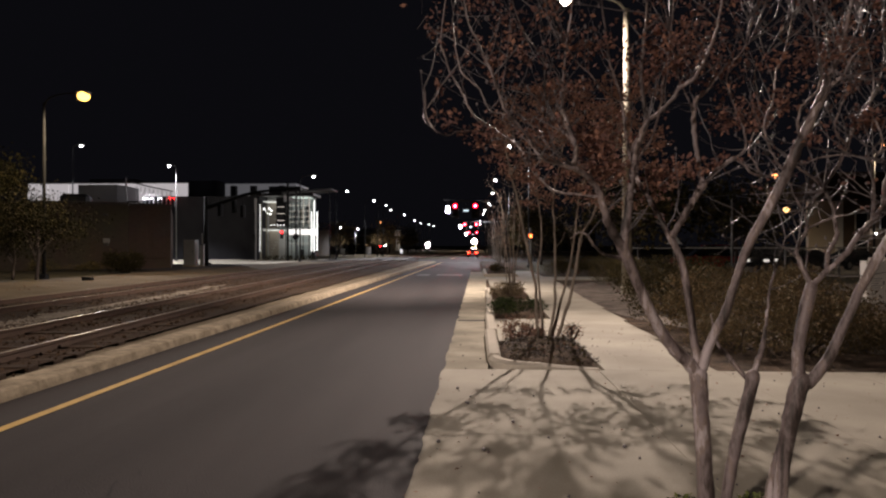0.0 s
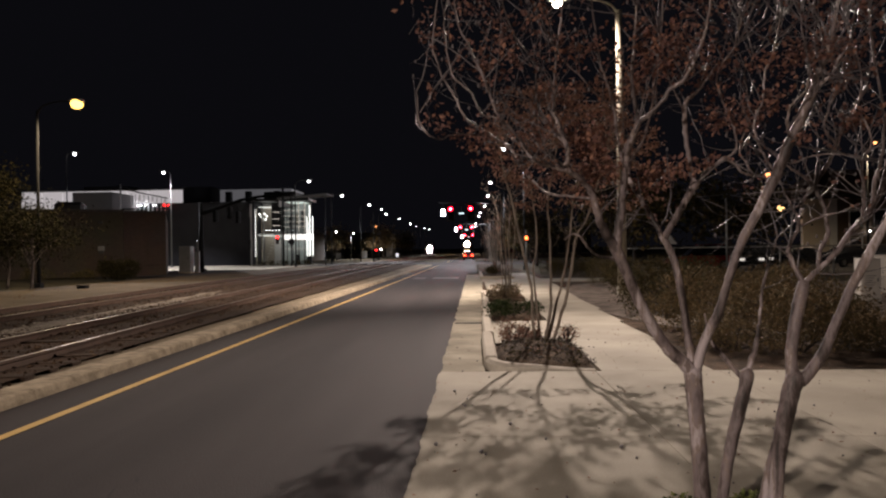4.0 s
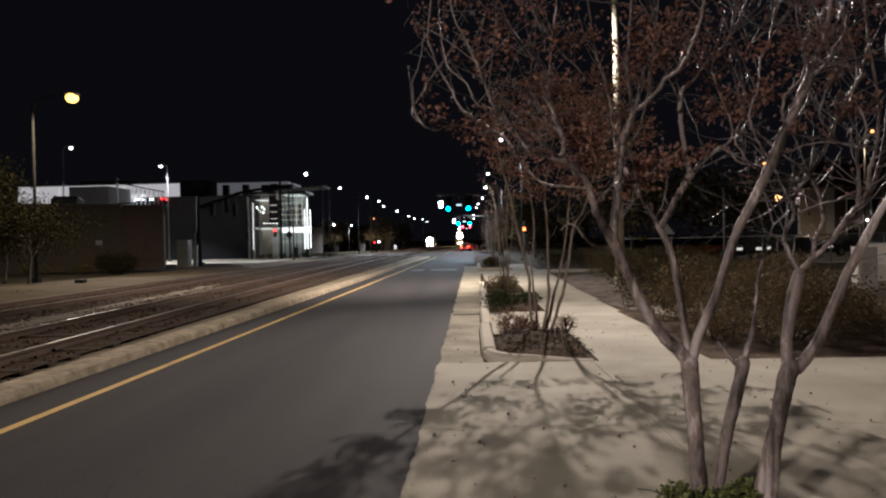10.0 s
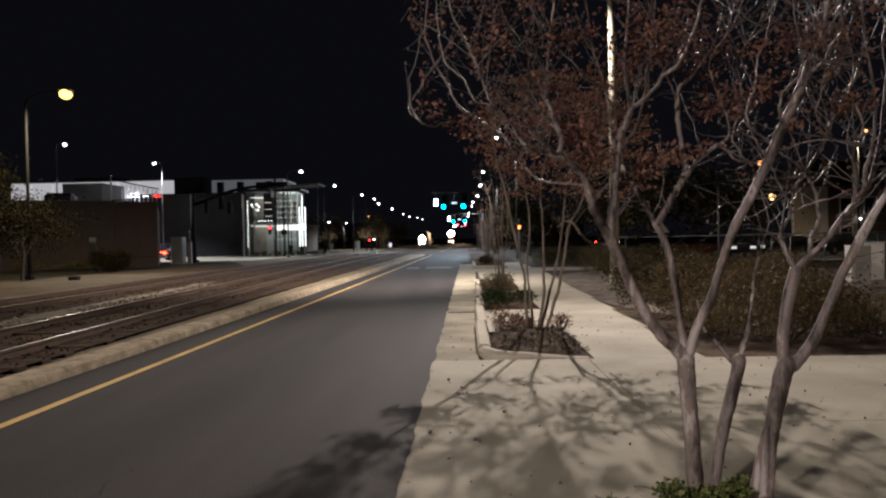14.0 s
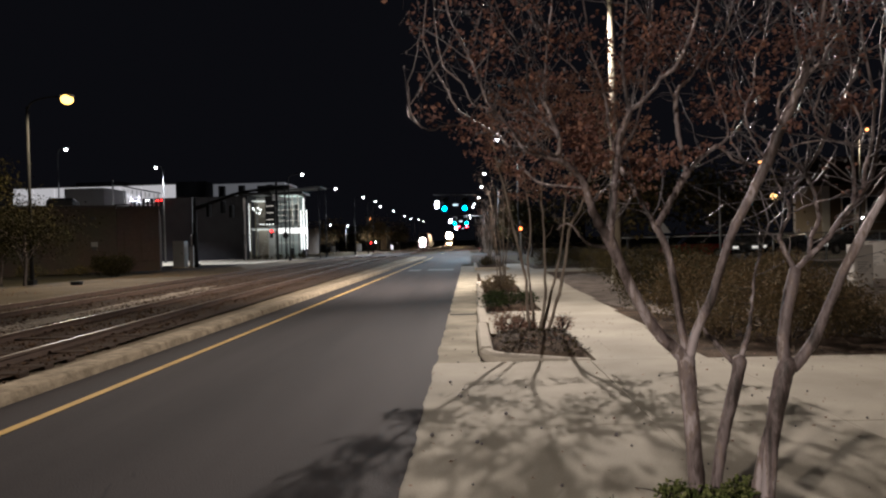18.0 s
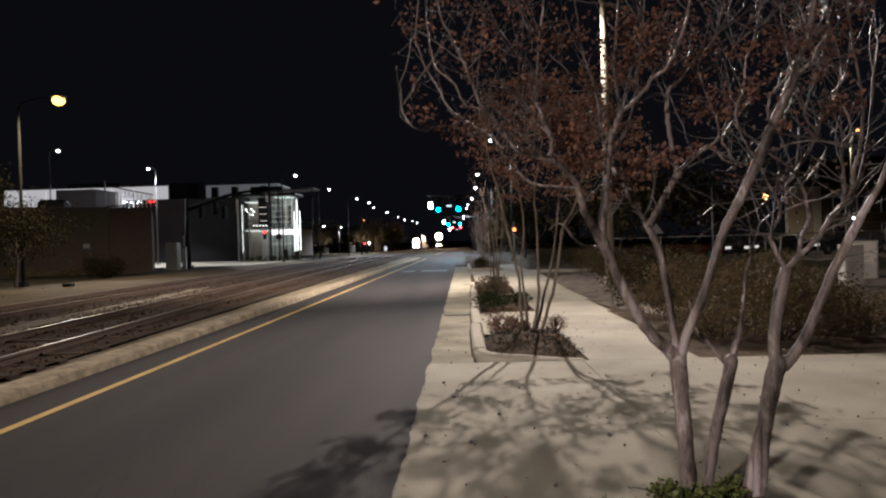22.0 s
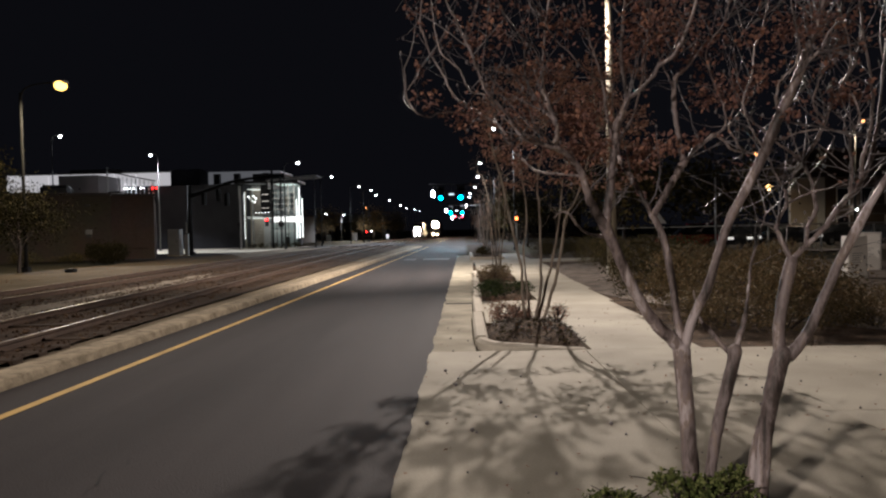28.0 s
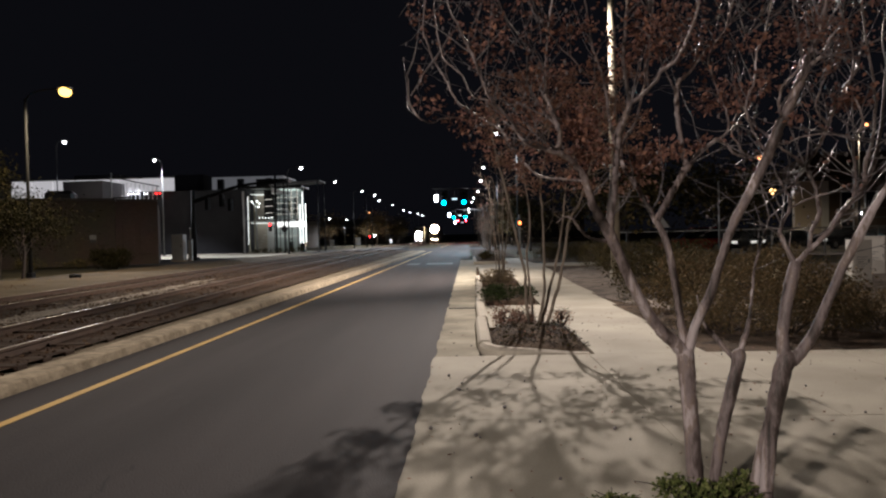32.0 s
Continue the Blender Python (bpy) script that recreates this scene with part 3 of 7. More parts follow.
def build_kerbs():
    rng = random.Random(8)
    left = thing("kerb", (0, 0, 0), "worn stained concrete kerb between street and railway", "kerb", kind="structure")
    y = -20.0
    while y < 76:                                         # cast lengths, chipped along both edges
        n, rows = 24, []
        for i in range(n + 1):
            yy = y + 2.998 * i / n
            chip = [0.006 * noise.noise((yy * 3.1, k * 7.0, 0.5)) + 0.007 * noise.noise((yy * 11.0, k * 5.0, 2.5)) for k in range(4)]
            rows.append([(-5.02, yy, -0.08), (-5.02, yy, 0.105 + chip[0]), (-5.005 + chip[1], yy, 0.115 + chip[0] * 0.5), (-4.672 + chip[2], yy, 0.115 + chip[1] * 0.4), (-4.645 + chip[3], yy, 0.098 + chip[2]), (-4.63, yy, 0.04), (-4.61, yy, -0.08)])
        verts = [v for row in rows for v in row]
        faces = [(i * 7 + k + 7, i * 7 + k + 8, i * 7 + k + 1, i * 7 + k) for i in range(n) for k in range(6)]
        faces += [tuple(range(7)), tuple(n * 7 + k for k in reversed(range(7)))]
        place("kerb_stone", mesh_of("kerb_stone", verts, faces, KERB), left)
        y += 3.0
    right = thing("kerb", (0, 0, 0), "pale concrete kerb with a rounded return round the planting bed", "kerb", kind="structure")
    # rounded corner and front return that dies away into the paving
    outer, inner = [], []
    for i in range(9):
        a = math.pi + math.pi / 2 * i / 8
        outer.append((0.65 + 0.52 * math.cos(a), 9.08 + 0.52 * math.sin(a)))
        inner.append((0.65 + 0.34 * math.cos(a), 9.08 + 0.34 * math.sin(a)))
    outer += [(0.78, 8.555), (0.95, 8.55), (1.1, 8.55), (1.25, 8.55), (1.4, 8.56), (1.52, 8.57)]
    inner += [(0.78, 8.735), (0.95, 8.73), (1.1, 8.73), (1.25, 8.73), (1.4, 8.72), (1.52, 8.71)]
    verts, faces = [], []
    for i, (o, n) in enumerate(zip(outer, inner)):
        h = 0.095 - 0.025 * i / 8 if i < 9 else (0.062, 0.045, 0.03, 0.018, 0.01, 0.005)[i - 9]
        cx, cy = (o[0] - n[0]) * 0.36, (o[1] - n[1]) * 0.36
        verts += [(*o, -0.05), (o[0] - cx * 0.2, o[1] - cy * 0.2, h * 0.55), (o[0] - cx, o[1] - cy, h), (n[0] + cx * 0.4, n[1] + cy * 0.4, h), (*n, h - 0.02), (*n, -0.05)]
    for i in range(len(outer) - 1):
        for k in range(5):
            faces.append((i * 6 + k, i * 6 + k + 1, i * 6 + k + 7, i * 6 + k + 6))
    faces += [(5, 4, 3, 2, 1, 0), tuple(len(verts) - 6 + k for k in range(6))]
    place("kerb_return", mesh_of("kerb_return", verts, faces, KERB_PALE), right)
    for a, b in ((9.09, 11.9), (11.92, 15.0), (15.02, 18.0), (18.02, 21.0), (21.02, 24.6)):
        f = (a - 9) * 0.012
        box("kerb_stone", (0.13 + f, 0.31 + f), (a, b), (-0.05, 0.11), KERB_PALE, right, 0.03)
    for a, b in ((37.4, 40.4), (40.42, 43.4), (43.42, 46.4)):
        box("kerb_stone", (0.36, 0.54), (a, b), (-0.05, 0.16), KERB_PALE, right, 0.025)
    box("kerb_stone", (0.36, 2.2), (37.2, 37.38), (-0.05, 0.15), KERB_PALE, right, 0.025)
    box("drain_inlet", (-0.4, 0.165), (14.22, 14.40), (-0.05, 0.008), BLACKPOLE, right, 0.004, "dark drain inlet in the kerb")


def build_paving():
    """Concrete slabs, each with its own edges, laid on a dark bed."""
    rng = random.Random(3)
    tagged(place("paving_bed", mesh_of("paving_bed", [(-0.45, -9, -0.05), (14, -9, -0.05), (14, 47, -0.05), (-0.45, 47, -0.05)], [(0, 1, 2, 3)], MULCH)), "dark soil bed under the paving", "ground", kind="structure")
    walk_way = thing("pavement", (0, 0, 0), "pale concrete pavement in large cast slabs", "pavement", kind="structure")

    def slab(x0, x1, y0, y1, mat=CONCRETE):
        g = 0.0018
        box("slab", (x0 + g, x1 - g), (y0 + g, y1 - g), (-0.06, rng.uniform(-0.001, 0.001)), mat, walk_way, 0.003)

    for i in range(6, 18):                                # gutter strip beside the asphalt
        slab(-0.45, 0.125 + max(0, i * 3 - 17) * 0.012, -9.46 + i * 3, -6.46 + i * 3, GUTTER)
    for x0, x1 in ((-0.45, 1.5), (1.5, 3.0), (3.0, 4.5), (4.5, 6.0), (6.0, 7.5), (7.5, 9.0), (9.0, 11.0), (11.0, 14.0)):
        for y0 in (-9.0, -6.0, -3.0, 5.54):
            slab(x0, x1, y0, y0 + 3.0 if y0 < 5 else 8.54)
        if x0 > 2:
            slab(x0, x1, 0, 2.8)
            slab(x0, x1, 3.88 if x0 < 3.5 else 2.8, 5.54)
    slab(-0.45, 1.5, 0.0, 2.2)
    slab(1.5, 3.0, 0.0, 2.2)
    slab(-0.45, 0.72, 2.2, 3.64)                          # round the near tree's pit
    slab(-0.45, 1.5, 3.64, 5.54)
    slab(1.5, 3.0, 3.64, 5.54)
    slab(1.95, 3.0, 2.2, 3.64)
    slab(3.0, 4.5, 2.8, 3.88)
    y = 8.54
    while y < 34:
        edge = 2.95 + (y - 8.5) * 0.033
        slab(1.58, edge, y, y + 3.0)
        y += 3.0
    for y0, y1 in ((11.2, 14.75), (19.2, 20.2)):     # concrete between the planting beds
        slab(0.32 + (y0 - 9) * 0.012, 1.57, y0, y1)
    for y0 in (24.2, 27.2, 30.2):
        slab(0.52, 1.57, y0, y0 + 3.0 if y0 < 30 else 34.0)
    slab(0.2, 10, 34.0, 37.15)
    slab(2.25, 3.6, 37.2, 42.0)
    slab(2.25, 3.6, 42.0, 46.9)


def mulch_bed(name, x0, x1, y0, y1, high, seed, label, lip=1.0, mat=None):
    """A low mound of bark with uneven edges."""
    verts, faces = [], []
    n, m = 18, 26
    cx, cy = (x0 + x1) / 2, (y0 + y1) / 2
    for i in range(n + 1):
        r = i / n
        for k in range(m):
            a = 2 * math.pi * k / m
            e = 2.6
            c, s = math.cos(a), math.sin(a)
            q = (abs(c) ** e + abs(s) ** e) ** (-1 / e)
            x, y = cx + c * q * r * (x1 - x0) / 2, cy + s * q * r * (y1 - y0) / 2
            j = noise.noise((x * 3, y * 3, seed)) * 0.05
            verts.append((x + j * r, y + j * r, -0.03 + 0.09 * min(1, (1 - r) * 12) * lip + high * (1 - r ** 3) + (0.05 * noise.noise((x * 4, y * 4, seed)) + 0.025 * noise.noise((x * 17, y * 17, seed))) * min(1, (1 - r) * 5)))
    for i in range(n):
        for k in range(m):
            faces.append((i * m + k, i * m + (k + 1) % m, (i + 1) * m + (k + 1) % m, (i + 1) * m + k))
    return tagged(place(name, mesh_of(name, verts, faces, mat or MULCH, True)), label, "planting bed", kind="structure")


build_ground()
rough_edge()
paint_lines()
build_railway()
mulch_bed("planting_bed", 0.31, 1.6, 8.66, 11.3, 0.11, 1.0, "mound of dark bark mulch inside the kerb", 0.6)
mulch_bed("planting_bed", 0.36, 1.6, 14.7, 19.3, 0.06, 2.0, "mound of dark bark mulch inside the kerb")
mulch_bed("planting_bed", 0.45, 1.65, 20.1, 24.3, 0.08, 3.0, "mound of dark bark mulch inside the kerb")
mulch_bed("planting_bed", 0.54, 2.25, 37.35, 46.6, 0.2, 5.0, "mound of dark bark mulch on the kerbed island")
mulch_bed("planting_bed", 0.73, 1.94, 2.2, 3.64, 0.05, 6.0, "bark mulch in the square pit of the near tree", 0.2)
mulch_bed("planting_bed", 2.97, 18.0, 8.56, 34.0, 0.12, 7.0, "long bed of grey-brown leaf mulch under the shrubs", 0.3, LEAFMULCH)


# ---- trees and shrubs ----
def shoot(rng, p, d, length, r, bend_up, twigs, tips, depth=0):
    """A whippy shoot that kinks a little and forks into finer ones."""
    n = max(3, int(length / 0.07))
    line, q, d = [], Vector(p), Vector(d).normalized()
    for i in range(n + 1):
        line.append((*q, r * (1 - 0.75 * i / n)))
        d = (d + Vector((rng.gauss(0, 0.17), rng.gauss(0, 0.17), rng.gauss(0.02, 0.14) + bend_up))).normalized()
        q = q + d * length / n
        if depth < 2 and i > 0 and rng.random() < (0.42 if depth == 0 else 0.25):
            side = Vector((rng.gauss(0, 1), rng.gauss(0, 1), rng.gauss(0.15, 0.6))).normalized()
            shoot(rng, q, d * 0.75 + side * 0.8, length * rng.uniform(0.25, 0.55), r * 0.55, bend_up, twigs, tips, depth + 1)
        if depth > 0 and i > n * 0.4:
            tips.append(tuple(q))
    twigs.append(line)
    tips.append(line[-1][:3])


def near_tree():
    rng = random.Random(11)
    tree = thing("crape_myrtle", (1.3, 3.6, 0), "multi-stemmed crape myrtle with smooth grey bark and sparse rust-brown leaves", "tree")
    twigs, tips, leaves = [], [], []

    def limb(name, twiggy, pts):
        """One stem or branch; twiggy is the share of its joints that carry a spur."""
        big = name == "stem"
        line = smooth_line([(x - 1.3, y - 3.6, z, r) for x, y, z, r in pts], 5, 0.0015 if big or not twiggy else 0.003, rng, 0.04 if big or not twiggy else 0.09)
        tube(name, [rounded(line)], BARK, tree, 12 if big else 10 if pts[0][3] > 0.02 else 7)
        if not twiggy:
            return
        for i in range(3, len(line) - 1):
            if line[i][2] > 1.2 and rng.random() < twiggy * 0.40:
                d = (Vector(line[i + 1][:3]) - Vector(line[i][:3])).normalized()
                side = Vector((rng.gauss(0, 1), rng.gauss(0, 0.9), rng.gauss(0.35, 0.6))).normalized()
                shoot(rng, line[i][:3], d * 0.6 + side * 0.9, rng.uniform(0.10, 0.42), min(0.0048, line[i][3] * 0.55), 0.05, twigs, tips)
        d = (Vector(line[-1][:3]) - Vector(line[-4][:3])).normalized()
        for _ in range(2):
            shoot(rng, line[-1][:3], d + Vector((rng.gauss(0, 0.4), rng.gauss(0, 0.4), 0.15)), rng.uniform(0.2, 0.5), 0.0045, 0.04, twigs, tips)
        if line[-1][2] > 2.45:                            # the upper crown
            for _ in range(3):
                e, g = Vector(line[-1][:3]), (d + Vector((rng.gauss(0, 0.5), rng.gauss(0, 0.45), 0.45))).normalized()
                run = [(*e, line[-1][3] * 0.9)]
                for k in range(6):
                    e = e + g * rng.uniform(0.10, 0.2)
                    g = (g + Vector((rng.gauss(0, 0.26), rng.gauss(0, 0.26), 0.06))).normalized()
                    run.append((*e, line[-1][3] * (0.9 - 0.12 * (k + 1))))
                    shoot(rng, e, g * 0.6 + Vector((rng.gauss(0, 0.8), rng.gauss(0, 0.8), rng.gauss(0.2, 0.5))), rng.uniform(0.2, 0.5), 0.0045, 0.04, twigs, tips)
                twigs.append(run)

    def tuft(x, y, z, wide, high, count):
        """A loose group of hanging leaves and dry seed heads."""
        for _ in range(count):
            a, q = rng.uniform(0, 6.28), rng.random() ** 0.6
            p = (x - 1.3 + wide * q * math.cos(a), y - 3.6 + rng.gauss(0, 0.14), z + high * q * math.sin(a))
            if noise.noise((p[0] * 9, p[1] * 9, p[2] * 9)) > -0.12:
                leaves.append(p)

    limb("stem", 0, [(1.197, 3.60, -0.109, 0.0434), (1.177, 3.60, 0.333, 0.0420), (1.156, 3.60, 0.650, 0.0406), (1.144, 3.60, 0.850, 0.0463)])
    limb("stem", 0, [(1.258, 3.64, -0.082, 0.0298), (1.319, 3.64, 0.319, 0.0298), (1.363, 3.64, 0.532, 0.0326), (1.418, 3.64, 0.744, 0.0326), (1.437, 3.64, 0.837, 0.0354)])
    limb("stem", 0, [(1.492, 3.50, -0.068, 0.0354), (1.524, 3.50, 0.360, 0.0341), (1.552, 3.50, 0.565, 0.0395), (1.593, 3.50, 0.757, 0.0450), (1.619, 3.50, 0.840, 0.0463)])
    limb("stem", 0, [(1.457, 3.58, -0.058, 0.0334), (1.484, 3.57, 0.170, 0.0306), (1.507, 3.55, 0.368, 0.0235), (1.523, 3.52, 0.508, 0.0164)])
    limb("branch", 0, [(1.141, 3.60, 0.856, 0.0358), (1.084, 3.59, 0.915, 0.0333), (1.004, 3.58, 0.995, 0.0308), (0.929, 3.56, 1.102, 0.0283), (0.860, 3.54, 1.231, 0.0270), (0.806, 3.52, 1.349, 0.0268), (0.761, 3.50, 1.445, 0.0290), (0.730, 3.48, 1.509, 0.0323)])
    limb("branch", 0.5, [(0.730, 3.48, 1.503, 0.0277), (0.748, 3.49, 1.594, 0.0231), (0.764, 3.50, 1.708, 0.0209), (0.781, 3.52, 1.823, 0.0177), (0.799, 3.54, 1.939, 0.0178), (0.817, 3.56, 2.027, 0.0212), (0.858, 3.58, 2.116, 0.0158), (0.884, 3.60, 2.176, 0.0170)])
    limb("branch", 0.8, [(0.883, 3.60, 2.170, 0.0125), (0.865, 3.62, 2.297, 0.0114), (0.863, 3.65, 2.451, 0.0093), (0.884, 3.68, 2.575, 0.0083), (0.905, 3.70, 2.816, 0.0063)])
    limb("branch", 0.8, [(0.883, 3.60, 2.170, 0.0125), (0.945, 3.58, 2.213, 0.0113), (1.004, 3.55, 2.275, 0.0090), (1.024, 3.53, 2.321, 0.0089), (1.083, 3.50, 2.353, 0.0110), (1.119, 3.47, 2.418, 0.0078), (1.146, 3.44, 2.490, 0.0078), (1.169, 3.40, 2.585, 0.0067), (1.186, 3.35, 2.752, 0.0047)])
    limb("branch", 0.4, [(0.730, 3.48, 1.503, 0.0277), (0.680, 3.46, 1.581, 0.0241), (0.639, 3.44, 1.666, 0.0217), (0.615, 3.42, 1.749, 0.0172), (0.577, 3.40, 1.818, 0.0150), (0.517, 3.36, 1.865, 0.0137), (0.461, 3.32, 1.895, 0.0157)])
    limb("branch", 0.8, [(0.460, 3.32, 1.889, 0.0136), (0.473, 3.32, 1.989, 0.0125), (0.456, 3.32, 2.043, 0.0125), (0.423, 3.32, 2.125, 0.0136), (0.408, 3.32, 2.193, 0.0084), (0.411, 3.32, 2.300, 0.0056), (0.420, 3.33, 2.409, 0.0056), (0.440, 3.34, 2.545, 0.0047), (0.469, 3.36, 2.765, 0.0038)])
    limb("branch", 0.8, [(0.460, 3.32, 1.889, 0.0115), (0.402, 3.30, 1.905, 0.0084), (0.318, 3.26, 1.924, 0.0073), (0.271, 3.22, 1.962, 0.0054), (0.237, 3.20, 2.018, 0.0054), (0.185, 3.17, 2.079, 0.0054), (0.136, 3.14, 2.121, 0.0062), (0.101, 3.12, 2.200, 0.0062), (0.077, 3.10, 2.272, 0.0070), (0.049, 3.10, 2.336, 0.0070), (0.025, 3.08, 2.381, 0.0061), (-0.003, 3.06, 2.438, 0.0052), (-0.041, 3.04, 2.507, 0.0043), (-0.066, 3.02, 2.660, 0.0034)])
    limb("branch", 0.7, [(0.609, 3.42, 1.758, 0.0077), (0.493, 3.50, 1.780, 0.0069), (0.405, 3.60, 1.803, 0.0071), (0.336, 3.70, 1.881, 0.0073), (0.293, 3.75, 1.946, 0.0074), (0.247, 3.80, 2.041, 0.0064), (0.192, 3.85, 2.113, 0.0065), (0.106, 3.90, 2.172, 0.0066), (-0.026, 3.95, 2.282, 0.0067), (-0.075, 3.97, 2.385, 0.0067), (-0.123, 4.00, 2.475, 0.0068), (-0.170, 4.00, 2.558, 0.0068), (-0.193, 4.00, 2.640, 0.0068), (-0.214, 4.00, 2.706, 0.0056), (-0.200, 4.00, 2.851, 0.0045), (-0.170, 4.00, 3.075, 0.0034)])
    limb("branch", 0.7, [(0.138, 3.14, 2.116, 0.0044), (0.057, 3.16, 2.142, 0.0044), (0.015, 3.18, 2.235, 0.0045), (-0.018, 3.20, 2.275, 0.0045), (-0.069, 3.20, 2.321, 0.0045), (-0.091, 3.20, 2.382, 0.0036), (-0.109, 3.22, 2.505, 0.0036), (-0.117, 3.25, 2.646, 0.0027)])
    limb("branch", 0.5, [(0.106, 3.90, 2.169, 0.0044), (0.001, 3.80, 2.158, 0.0043), (-0.105, 3.70, 2.136, 0.0042), (-0.165, 3.65, 2.109, 0.0041), (-0.212, 3.60, 2.120, 0.0041), (-0.249, 3.60, 2.162, 0.0051), (-0.274, 3.60, 2.222, 0.0041), (-0.275, 3.60, 2.281, 0.0041), (-0.282, 3.60, 2.358, 0.0030)])
    limb("branch", 0.3, [(-0.271, 3.60, 2.245, 0.0030), (-0.238, 3.58, 2.275, 0.0030), (-0.213, 3.56, 2.305, 0.0030), (-0.196, 3.55, 2.342, 0.0030)])
    limb("branch", 0.8, [(0.455, 3.32, 2.024, 0.0075), (0.413, 3.36, 2.087, 0.0066), (0.373, 3.40, 2.156, 0.0057), (0.348, 3.42, 2.217, 0.0067), (0.336, 3.45, 2.293, 0.0058), (0.341, 3.48, 2.399, 0.0059), (0.333, 3.50, 2.461, 0.0049), (0.291, 3.52, 2.539, 0.0050), (0.233, 3.55, 2.636, 0.0050), (0.182, 3.60, 2.814, 0.0041)])
    limb("branch", 0.8, [(0.859, 3.62, 2.292, 0.0051), (0.715, 3.50, 2.253, 0.0039), (0.620, 3.40, 2.289, 0.0038), (0.540, 3.35, 2.356, 0.0038), (0.467, 3.30, 2.412, 0.0028), (0.409, 3.25, 2.478, 0.0027)])
    limb("branch", 0.8, [(0.793, 3.54, 1.896, 0.0090), (0.796, 3.70, 2.110, 0.0083), (0.794, 3.80, 2.311, 0.0075), (0.767, 3.85, 2.448, 0.0065), (0.747, 3.90, 2.555, 0.0066), (0.735, 3.95, 2.728, 0.0056), (0.717, 4.00, 2.968, 0.0045)])
    limb("branch", 0.4, [(0.725, 3.50, 1.452, 0.0110), (0.637, 3.42, 1.469, 0.0077), (0.572, 3.36, 1.512, 0.0066), (0.531, 3.32, 1.562, 0.0056), (0.488, 3.30, 1.579, 0.0037), (0.447, 3.28, 1.553, 0.0028)])
    limb("branch", 0, [(1.153, 3.60, 0.850, 0.0229), (1.140, 3.62, 0.936, 0.0211), (1.128, 3.64, 1.083, 0.0193), (1.105, 3.66, 1.291, 0.0194), (1.084, 3.68, 1.426, 0.0185), (1.056, 3.69, 1.507, 0.0176), (1.033, 3.70, 1.556, 0.0186)])
    limb("branch", 0.6, [(1.033, 3.70, 1.550, 0.0151), (0.994, 3.74, 1.641, 0.0141), (0.961, 3.77, 1.726, 0.0142), (0.928, 3.80, 1.800, 0.0132), (0.895, 3.84, 1.867, 0.0121), (0.893, 3.88, 1.950, 0.0087), (0.929, 3.92, 2.042, 0.0077), (0.994, 3.96, 2.132, 0.0067), (1.055, 4.00, 2.314, 0.0068), (1.088, 4.05, 2.518, 0.0068), (1.141, 4.10, 2.757, 0.0058), (1.159, 4.10, 3.017, 0.0046)])
    limb("branch", 0.2, [(1.033, 3.70, 1.550, 0.0186), (1.075, 3.71, 1.628, 0.0175), (1.127, 3.72, 1.711, 0.0176), (1.173, 3.73, 1.786, 0.0176), (1.213, 3.74, 1.848, 0.0235)])
    limb("branch", 0.7, [(1.213, 3.74, 1.842, 0.0177), (1.194, 3.75, 1.938, 0.0142), (1.186, 3.76, 2.030, 0.0130), (1.176, 3.77, 2.138, 0.0131), (1.175, 3.78, 2.246, 0.0131), (1.194, 3.79, 2.317, 0.0119), (1.252, 3.80, 2.366, 0.0075), (1.295, 3.80, 2.418, 0.0064), (1.363, 3.82, 2.506, 0.0054), (1.429, 3.84, 2.554, 0.0054), (1.483, 3.86, 2.634, 0.0054), (1.536, 3.90, 2.798, 0.0044)])
    limb("branch", 0.7, [(1.175, 3.78, 2.237, 0.0064), (1.152, 3.76, 2.288, 0.0053), (1.108, 3.74, 2.360, 0.0042), (1.066, 3.72, 2.455, 0.0052), (1.041, 3.70, 2.545, 0.0052), (1.014, 3.68, 2.657, 0.0041)])
    limb("branch", 0.6, [(1.213, 3.74, 1.842, 0.0153), (1.278, 3.77, 1.913, 0.0119), (1.346, 3.80, 1.960, 0.0096), (1.408, 3.83, 1.996, 0.0133), (1.474, 3.86, 1.976, 0.0087), (1.525, 3.90, 1.930, 0.0066), (1.616, 3.95, 1.907, 0.0056)])
    limb("branch", 0.8, [(1.414, 3.83, 1.999, 0.0065), (1.463, 3.82, 2.044, 0.0054), (1.459, 3.80, 2.117, 0.0054), (1.424, 3.80, 2.225, 0.0054), (1.374, 3.78, 2.329, 0.0053), (1.347, 3.76, 2.430, 0.0053), (1.380, 3.75, 2.515, 0.0042), (1.464, 3.75, 2.615, 0.0042)])
    limb("branch", 0.8, [(1.616, 3.95, 1.907, 0.0056), (1.557, 3.90, 1.972, 0.0055), (1.507, 3.88, 2.052, 0.0044), (1.537, 3.86, 2.171, 0.0043), (1.550, 3.85, 2.322, 0.0043), (1.531, 3.85, 2.476, 0.0043), (1.584, 3.85, 2.565, 0.0033)])
    limb("branch", 0, [(1.156, 3.60, 0.855, 0.0279), (1.189, 3.58, 0.993, 0.0235), (1.224, 3.56, 1.089, 0.0234), (1.255, 3.54, 1.162, 0.0243), (1.286, 3.52, 1.278, 0.0199), (1.313, 3.50, 1.392, 0.0198), (1.352, 3.48, 1.518, 0.0218), (1.409, 3.46, 1.642, 0.0217), (1.453, 3.44, 1.736, 0.0236), (1.500, 3.42, 1.848, 0.0235)])
